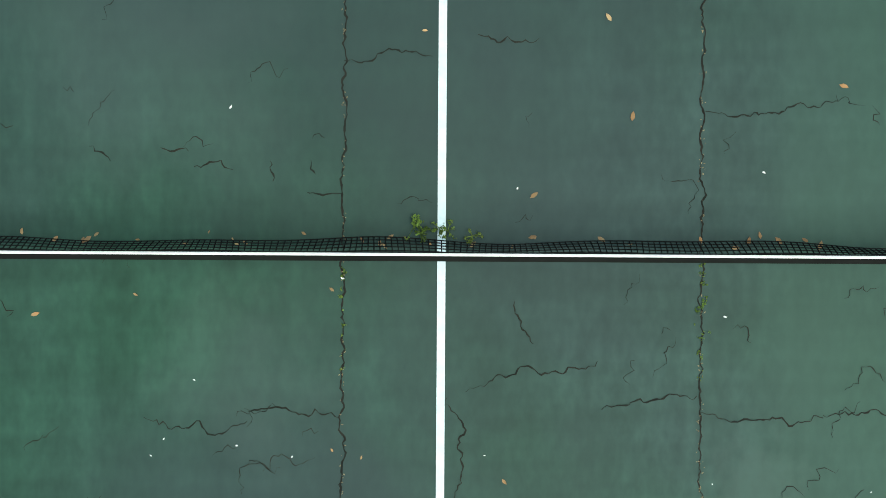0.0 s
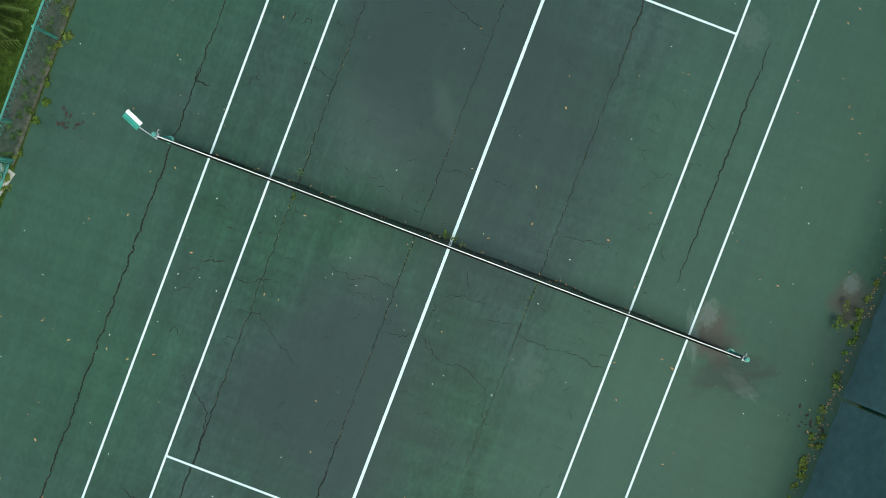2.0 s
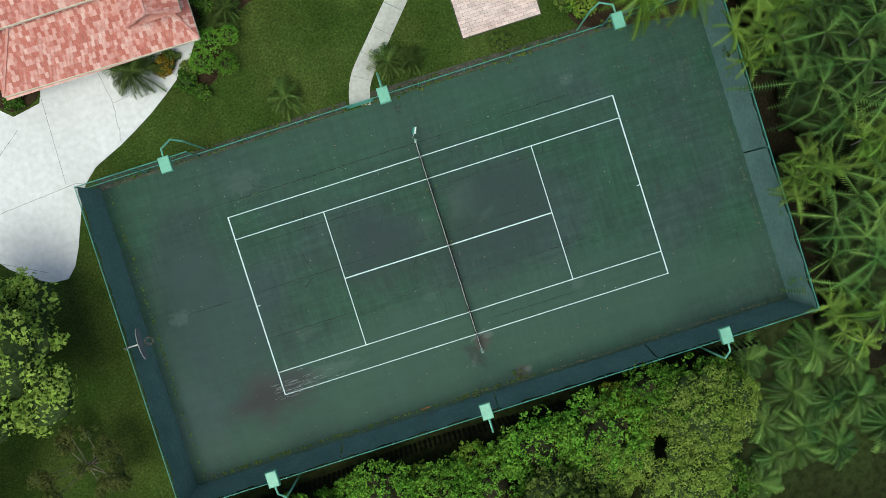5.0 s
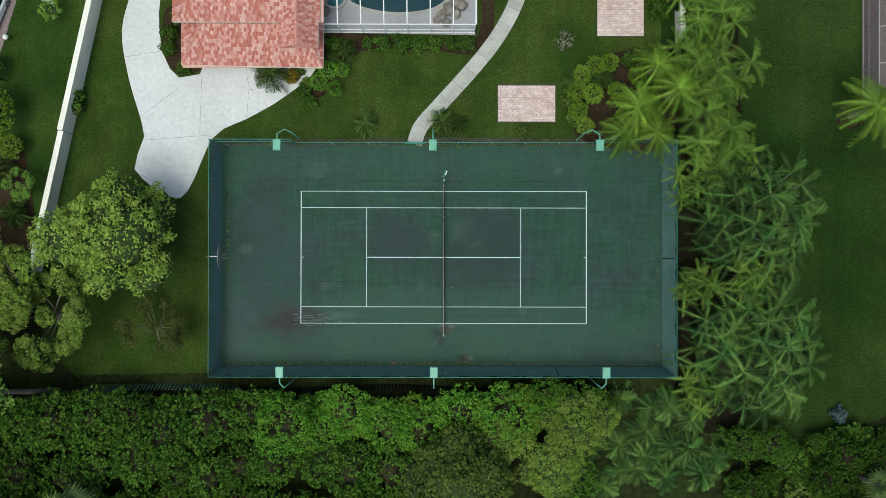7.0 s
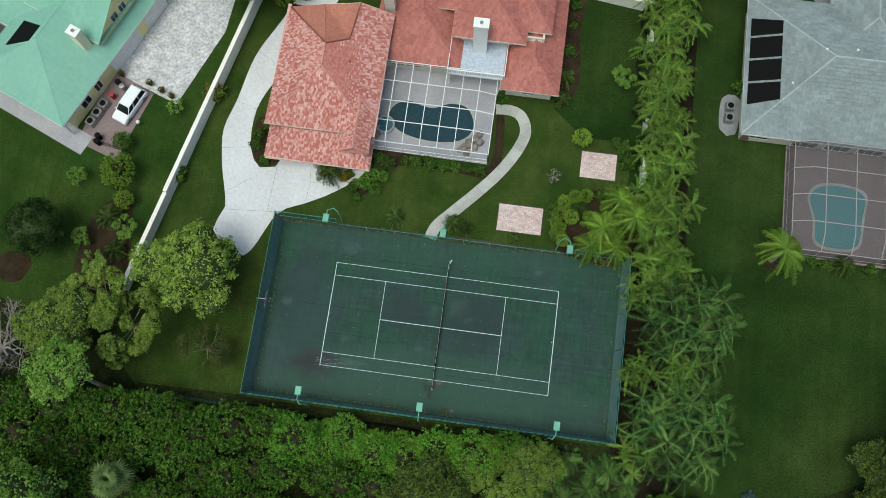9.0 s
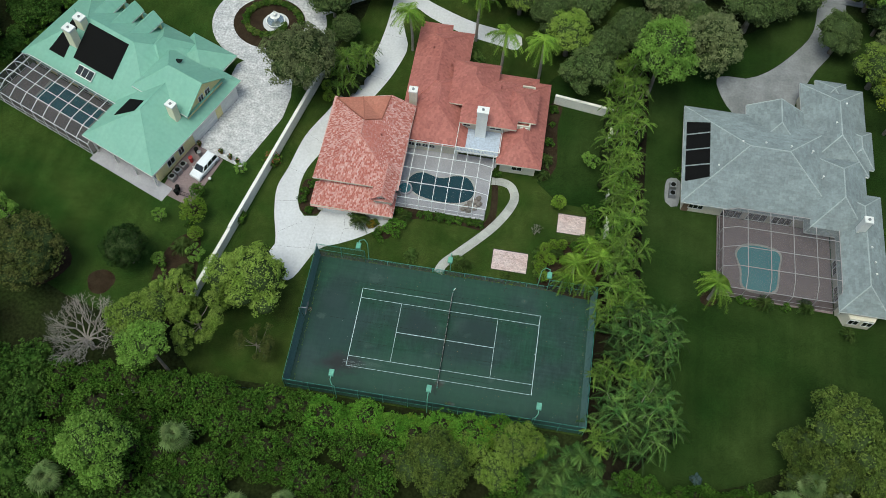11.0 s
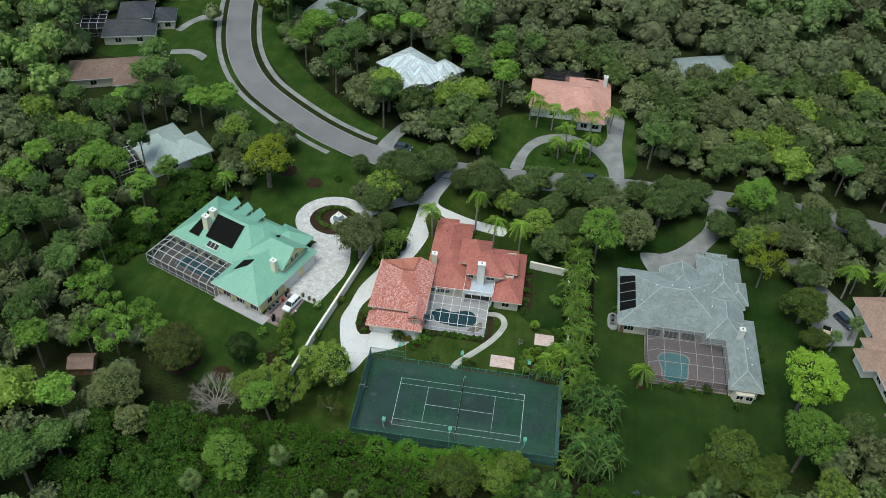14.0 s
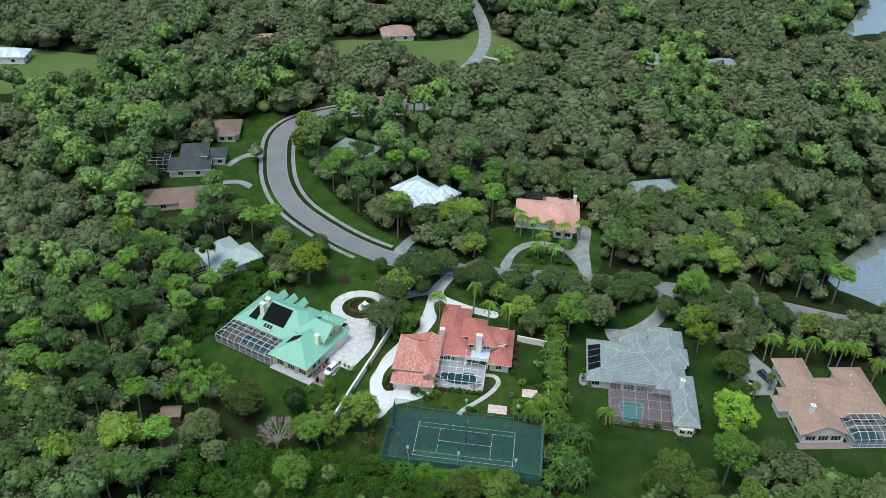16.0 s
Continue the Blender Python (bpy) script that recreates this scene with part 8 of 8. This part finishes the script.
# ---- vehicles ----
def wheel(car, x, y, r=0.33):
    w = Geo()
    w.rings([[(x + rr * math.cos(a), y + yy, r + rr * math.sin(a)) for a in (2 * math.pi * k / 18 for k in range(18))] for rr, yy in ((r * 0.6, -0.11), (r, -0.09), (r, 0.09), (r * 0.6, 0.11))])
    o = w.make("wheel", M_rubber, car)
    d = Geo()
    d.rings([[(x + rr * math.cos(a), y + yy, r + rr * math.sin(a)) for a in (2 * math.pi * k / 14 for k in range(14))] for rr, yy in ((r * 0.55, -0.125), (r * 0.6, 0), (r * 0.55, 0.125))])
    d.make("rim", M_steel, o, "grey alloy rim")


def car(label, x, y, rz, paint, L=4.5, W=1.8, H=1.7, roof_from=-1.9, roof_to=0.5, bed=False, name="car"):
    """A vehicle facing +x: shaped lower body, tapered cabin, glazing, lamps and wheels."""
    t = thing(name, label, "car", x, y, 0.05, rz)
    h, w = L / 2, W / 2
    prof = [(-h, 0.35), (-h + 0.05, 0.85), (-h + 0.15, 0.98), (roof_to + 0.75, 0.98), (h - 0.35, 0.88), (h - 0.05, 0.7), (h, 0.35)]
    rings = []
    for px, pz in prof:
        e = 0.10 if px in (-h, h) else 0.0
        rings.append([(px, -w + e, 0.28), (px, w - e, 0.28), (px, w - e, pz - 0.12), (px, w - 0.10 - e, pz), (px, -w + 0.10 + e, pz), (px, -w + e, pz - 0.12)])
    body = Geo().rings(rings).make("body", paint, t, smooth=False)
    a, b = roof_from, roof_to
    z0, z1, k = 0.95, H, 0.16
    base = [(a - 0.25, -w + 0.1), (b + 0.75, -w + 0.1), (b + 0.75, w - 0.1), (a - 0.25, w - 0.1)]
    topp = [(a, -w + 0.1 + k), (b, -w + 0.1 + k), (b, w - 0.1 - k), (a, w - 0.1 - k)]
    Geo().rings([[(*p, z0) for p in base], [(*p, z1 - 0.06) for p in topp]]).make("glazing", M_glass, t, "dark tinted windows")
    Geo().rings([[(a - 0.03, -w + 0.1 + k - 0.03, z1 - 0.07), (b + 0.08, -w + 0.1 + k - 0.03, z1 - 0.07), (b + 0.08, w - 0.1 - k + 0.03, z1 - 0.07), (a - 0.03, w - 0.1 - k + 0.03, z1 - 0.07)], [(a + 0.08, -w + 0.12 + k, z1), (b - 0.05, -w + 0.12 + k, z1), (b - 0.05, w - 0.12 - k, z1), (a + 0.08, w - 0.12 - k, z1)]]).make("roof", paint, t)
    for s in (-1, 1):
        for f in (0.0, 0.36, 0.7, 1.0):
            px0, px1 = a - 0.25 + (b + 1.0 - a) * f, a + (b - a) * f
            Geo().tube([(px0, s * (w - 0.1), z0), (px1, s * (w - 0.1 - k), z1 - 0.05)], 0.045, n=4).make("pillar", paint, t)
        Geo().soft_box(h - 0.28, s * w * 0.72 - 0.2, 0.62, h - 0.02, s * w * 0.72 + 0.2, 0.78, 0.03).make("headlight", M_alu, t, "clear headlight")
        Geo().soft_box(-h - 0.01, s * w * 0.82 - 0.1, 0.6, -h + 0.1, s * w * 0.82 + 0.1, 0.9, 0.02).make("tail_light", M_redpot, t, "red tail light")
        Geo().soft_box(b + 0.55, s * (w + 0.08) - 0.08, 0.95, b + 0.68, s * (w + 0.08) + 0.08, 1.1, 0.02).make("mirror", paint, t)
        for px in (-h + 0.85, h - 0.85):
            wheel(t, px, s * (w - 0.1))
    if bed:
        Geo().box(-h + 0.15, -w + 0.15, 0.985, a - 0.35, w - 0.15, 0.995).make("cargo_bed", M_black, t, "dark cargo bed")
    return t
car("white compact wagon parked beside the garage", -37.5, 20.0, 248, M_carwhite, name="parked_car")
car("beige pickup truck with a dark cargo bed", 71.8, 31.2, 252, M_cartan, 5.3, 1.9, 1.8, -0.4, 0.6, True, "pickup_truck")
car("dark blue wagon parked before the tan house", 76.6, 36.2, 304, M_cardark, 4.7, 1.85, 1.65, name="parked_car")
car("dark blue car parked on the road by the horseshoe drive", 22.9, 74.2, 5, M_cardark, 4.5, 1.8, 1.5, name="parked_car")
car("dark car parked by the roadside under trees", -24.5, 77.6, -12, M_cardark, 4.5, 1.8, 1.5, name="parked_car")


# ---- bits and pieces by the houses ----
def air_conditioner(x, y, rz=0):
    t = thing("air_conditioner", "grey outdoor air conditioner unit with a round fan grille", "air conditioner", x, y, 0.05, rz, group="air conditioners")
    Geo().soft_box(-0.46, -0.46, 0.0, 0.46, 0.46, 0.85, 0.03).make("cabinet", M_steel, t)
    Geo().lathe([(0.34, 0.85), (0.34, 0.88), (0.30, 0.88), (0.30, 0.86)], 20).make("grille_ring", M_black, t)
    g = Geo()
    for k in range(6):
        a = math.pi * k / 6
        g.tube([(-0.31 * math.cos(a), -0.31 * math.sin(a), 0.87), (0.31 * math.cos(a), 0.31 * math.sin(a), 0.87)], 0.008, n=3)
    g.make("grille", M_black, t)
for u, v in ((1.9, 1.2), (3.1, 1.2), (4.3, 1.2)):
    air_conditioner(*at_teal(u, v), 67)
for x, y in ((28.3, 27.2), (28.35, 28.6)):
    air_conditioner(x, y)
sheet("equipment_pad", smooth_line([(27.5, 26.0), (29.2, 25.6), (29.5, 29.8), (27.6, 29.8)], 0.6, True), 0.05, M_greyconc, "curved concrete equipment pad", "pavement")
def bin_thing(x, y, material, label, r=0.3, h=0.95):
    t = thing("bin", label, "bin", x, y, 0.05)
    Geo().lathe([(r * 0.8, 0), (r, h), (r * 1.08, h), (r * 1.08, h + 0.05)], 14).make("tub", material, t)
    Geo().lathe([(r * 1.1, h + 0.05), (r * 1.0, h + 0.12), (0.05, h + 0.16)], 14).make("lid", material, t)
for u, v, m, lb in ((0.9, -0.6, M_black, "black plastic waste bin with a lid"), (0.3, -0.9, M_black, "black plastic waste bin with a lid"), (7.2, 1.2, M_black, "black plastic waste bin with a lid"), (7.0, 0.5, M_steel, "grey plastic waste bin with a lid"), (5.6, 0.9, M_redpot, "red plastic tub beside the wall")):
    bin_thing(*at_teal(u, v), m, lb)
def potted(x, y, label):
    t = thing("potted_plant", label, "potted plant", x, y, 0.05)
    Geo().lathe([(0.16, 0), (0.25, 0.4), (0.28, 0.42), (0.24, 0.42), (0.22, 0.36)], 14).make("pot", M_rust, t)
    rg = np.random.default_rng(int(abs(x * 10)))
    v, f = tufts(rg, [(0, 0, 0.75, 0.38, 0.38)], 130, 0.09)
    o = new("foliage", np_mesh("foliage", v, f, L_hedge))
    o.parent = t
    v, f = tufts(rg, [(0, 0, 0.8, 0.4, 0.36)], 26, 0.06, inner=0.95)
    o = new("blossom", np_mesh("blossom", v, f, L_flower))
    o.parent = t
for x, y in ((-35.9, 22.9), (-34.4, 22.2), (-33.2, 21.7)):
    potted(x, y, "potted plant with red blossom on the forecourt edge")
potted(*at_teal(8.3, 1.6), "potted leafy plant beside the garage")
rose = plant("shrub", -28.3, 22.6, 1.7, "leafy bush dotted with red blossom", "flowering_shrub", "shrub")
rv, rf = tufts(np.random.default_rng(4), [(0, 0, 0.62, 0.72, 0.6)], 70, 0.08, up=0.8, inner=0.98)
rb = new("blossom", np_mesh("blossom", rv, rf, L_flower))
rb.parent = rose
service_fence = thing("service_fence", "low black metal fence beside the service pad", "fence")
for k in range(14):
    p = Vector(at_teal(0.2, -0.4)).lerp(Vector((-36.2, 14.6)), k / 13)
    Geo().tube([(*p, 0.03), (*p, 1.2)], 0.02, n=5).make("baluster", M_black, service_fence)
a, b = at_teal(0.2, -0.4), (-36.2, 14.6)
for z in (0.2, 1.18):
    Geo().tube([(*a, z), (*b, z)], 0.025, n=5).make("rail", M_black, service_fence)

# leafless tree with pale twigs
def bare_tree(x, y, s, label, n=7, seed=1):
    t = thing("bare_tree", label, "tree", x, y, 0, 30 * seed)
    t.scale = (s, s, s)
    rb = random.Random(seed)
    tr, tw = Geo(), Geo()
    tr.tube([(0, 0, 0), (0.1, 0.05, 1.6)], 0.22, 0.16, 7)
    def grow(p, d, l, r, depth):
        q = p + d * l
        (tr if depth < 2 else tw).tube([p, p.lerp(q, 0.5) + Vector((rb.uniform(-0.1, 0.1), rb.uniform(-0.1, 0.1), 0.08)) * l, q], r, r * 0.6, 4 if depth < 3 else 3, False)
        if depth < 4:
            for _ in range(3 if depth < 3 else 4):
                e = (d + Vector((rb.uniform(-0.9, 0.9), rb.uniform(-0.9, 0.9), rb.uniform(-0.2, 0.6)))).normalized()
                grow(q, e, l * rb.uniform(0.6, 0.8), r * 0.55, depth + 1)
    for k in range(n):
        a = 6.28 * k / n
        grow(Vector((0.1, 0.05, 1.5)), Vector((math.cos(a), math.sin(a), 0.9)).normalized(), 1.5, 0.11, 0)
    tr.make("trunk", L_dead, t), tw.make("branchwork", L_dead, t)
bare_tree(-43.8, -8.6, 1.45, "leafless tree with pale grey twigs", 12)
bare_tree(9.9, 17.8, 0.28, "small leafless shrub on the lawn", 6, 3)
bare_tree(2.2, -18.6, 0.9, "leafless tree with tangled pale twigs", 6, 5)

fallen = thing("fallen_trunk", "pale bare tree trunk lying in the thicket", "fallen tree", -36.2, -13.6, 1.0, 14)
Geo().tube([(-3.2, 0, -0.9), (-1, 0.1, 0.1), (1.2, 0, 0.5), (3.0, 0.1, 0.9)], 0.26, 0.16, 8).make("trunk", L_dead, fallen)
Geo().tube([(1.0, 0, 0.45), (1.8, 0.6, 0.9), (2.3, 1.2, 1.0)], 0.09, 0.03, 5).make("branch", L_dead, fallen)

# ---- litter, weeds and moss on the court ----
def scatter_leaves(name, spots, size, material, label, parent=None, z=0.036):
    g = Geo()
    rl = random.Random(hash_of(name))
    for x, y in spots:
        a, s = rl.uniform(0, 6.28), size * rl.uniform(0.5, 1.5)
        c, d = math.cos(a), math.sin(a)
        q = [(-1, 0, 0), (-0.3, 0.45, 0.25), (0.5, 0.35, 0.3), (1.1, 0, 0.05), (0.5, -0.35, 0.25), (-0.3, -0.45, 0.3)]
        g.add([(x + s * (px * c - py * d), y + s * (px * d + py * c), z + s * pz * rl.uniform(0.3, 1.2)) for px, py, pz in q], [(0, 1, 5), (1, 2, 4, 5), (2, 3, 4)])
    return tagged(g.make(name, material, parent), label, "leaf litter", kind="stuff")
rl = random.Random(21)
M_darkleaf = mat("wet_dark_leaf", (0.016, 0.014, 0.012), (0.03, 0.022, 0.016), rough=0.7, var=0.3)
scatter_leaves("dark_leaf_patches", [(x + rl.gauss(0, 0.14), y + rl.gauss(0, 0.22)) for x, y in ((12.9, 6.8), (14.6, 6.7), (11.1, 8.6), (12.7, 4.8), (6.9, 8.7), (12.8, -0.7), (-0.4, 8.6), (-0.8, -8.6), (15.8, 8.3), (16.6, 6.0)) for _ in range(16)], 0.05, M_darkleaf, "small patches of dark wet leaves on the court")
scuffs = Geo()
for k in range(95):
    x, y = -12.6 + abs(rl.gauss(0, 1.9)), -5.2 + rl.gauss(0, 0.26)
    l, w = rl.uniform(0.15, 0.9), rl.uniform(0.006, 0.018)
    e = rl.uniform(-0.05, 0.05)
    scuffs.add([(x, y - w, 0.0342), (x + l * 0.5, y - w * 0.4 + e, 0.0342), (x + l, y + e, 0.0342), (x + l * 0.5, y + w + e, 0.0342)], [(0, 1, 2, 3)])
tagged(scuffs.make("scuff_marks", mat("pale_scuff", (0.20, 0.24, 0.24), (0.12, 0.15, 0.15), rough=0.8, big=3, fine=20, var=0.3)), "pale scraped streaks over the worn patch", "scuff marks", kind="stuff")
scatter_leaves("fallen_leaves", [(rl.uniform(-17, 17), rl.gauss(0, 4.5) % 18 - 9) for _ in range(260)], 0.028, L_fallen, "scattered brown and yellow fallen leaves on the court")
scatter_leaves("pale_specks", [(rl.uniform(-17, 17), rl.uniform(-9, 9)) for _ in range(230)], 0.012, M_bristle_w, "small pale specks of debris on the court")
scatter_leaves("net_leaves", [(0.05 + rl.uniform(0, 0.12), rl.uniform(-5.5, 5.5)) for _ in range(46)], 0.026, L_fallen, "fallen leaves caught under the net")
scatter_leaves("leaf_drift", [(rl.uniform(-2, 18) if rl.random() < 0.85 else rl.uniform(-18, 0), -8.80 - abs(rl.gauss(0, 0.08))) for _ in range(700)], 0.022, L_fallen, "drift of fallen leaves along the windscreen")
scatter_leaves("leaf_drift_2", [(17.9 - abs(rl.gauss(0, 0.12)), rl.uniform(-9, 8)) for _ in range(160)], 0.022, L_fallen, "drift of fallen leaves along the windscreen")
crumbs = [(rl.uniform(-5, 7), y + rl.gauss(0, 0.014)) for y in (0.76, -2.03, 3.52) for _ in range(230)] + [(rl.uniform(-10, 4), 6.33 + rl.gauss(0, 0.02)) for _ in range(90)]
scatter_leaves("crack_crumbs", crumbs, 0.0075, mat("crack_grit", (0.10, 0.085, 0.05), (0.16, 0.13, 0.07), rough=0.95, big=4, fine=20, var=0.4, isl=0.5), "brown grit and leaf crumbs lying in the court cracks")
def moss(name, spots, size, n, label, material=None):
    rg = np.random.default_rng(hash_of(name))
    v, f = tufts(rg, [(x, y, 0.03, r, r * 0.7) for x, y, r in spots], n, size, up=1.2, inner=0.3)
    v[:, 2] = np.maximum(v[:, 2], 0.032)
    return tagged(new(name, np_mesh(name, v, f, material or L_weed)), label, "weeds", kind="stuff")
moss("fence_weeds", [(rl.uniform(-17.5, 3), -8.72 - abs(rl.gauss(0, 0.08)), rl.uniform(0.04, 0.13)) for _ in range(160)], 0.035, 2600, "low green weeds along the foot of the windscreen")
moss("crack_moss", [(rl.uniform(-0.8, 1.3) * 0.9, 3.52 + rl.gauss(0, 0.02), 0.022) for _ in range(26)] + [(rl.uniform(-1.0, -0.05), -2.03 + rl.gauss(0, 0.02), 0.028) for _ in range(24)] + [(rl.uniform(-0.9, -0.1), 0.77 + rl.gauss(0, 0.015), 0.022) for _ in range(20)] + [(rl.uniform(-11, -9.5), 6.3 + rl.gauss(0, 0.05), 0.04) for _ in range(20)], 0.011, 420, "tufts of moss and grass in the court cracks")
moss("west_weeds", [(-17.95 + rl.gauss(0, 0.06), rl.uniform(-8.8, 8.8), rl.uniform(0.03, 0.09)) for _ in range(120)], 0.035, 1300, "low weeds along the foot of the windscreen")
moss("soil_weeds", [(rl.uniform(-18, 18), 9.55 + rl.gauss(0, 0.16), rl.uniform(0.05, 0.16)) for _ in range(240)], 0.05, 3600, "grassy weeds in the soil under the fence")
def weed(x, y, s, seed, name="weed", flower=False):
    t = thing(name, "small leafy weed growing from the court", "weed", x, y, 0.03)
    rg = np.random.default_rng(seed)
    g = Geo()
    bl = []
    for k in range(9):
        a, l = rg.uniform(0, 6.28), rg.uniform(0.06, 0.16) * s
        g.tube([(0, 0, 0), (l * math.cos(a), l * math.sin(a), 0.10 * s)], 0.003, n=3)
        bl.append((l * math.cos(a), l * math.sin(a), 0.10 * s, 0.05 * s, 0.03 * s))
    g.make("stems", L_weed, t)
    v, f = tufts(rg, bl, 80, 0.020 * s, up=1.0, inner=0.2, fold=True)
    o = new("leaves", np_mesh("leaves", v, f, L_weed))
    o.parent = t
for k, (x, y, s) in enumerate(((0.16, 0.17, 0.5), (0.2, 0.02, 0.4), (0.18, -0.05, 0.5), (0.14, -0.24, 0.45), (0.2, 0.22, 0.6), (1.6, -8.4, 2.0), (-0.2, 3.5, 0.55), (0.35, 3.55, 0.55))):
    weed(x, y, s, k)
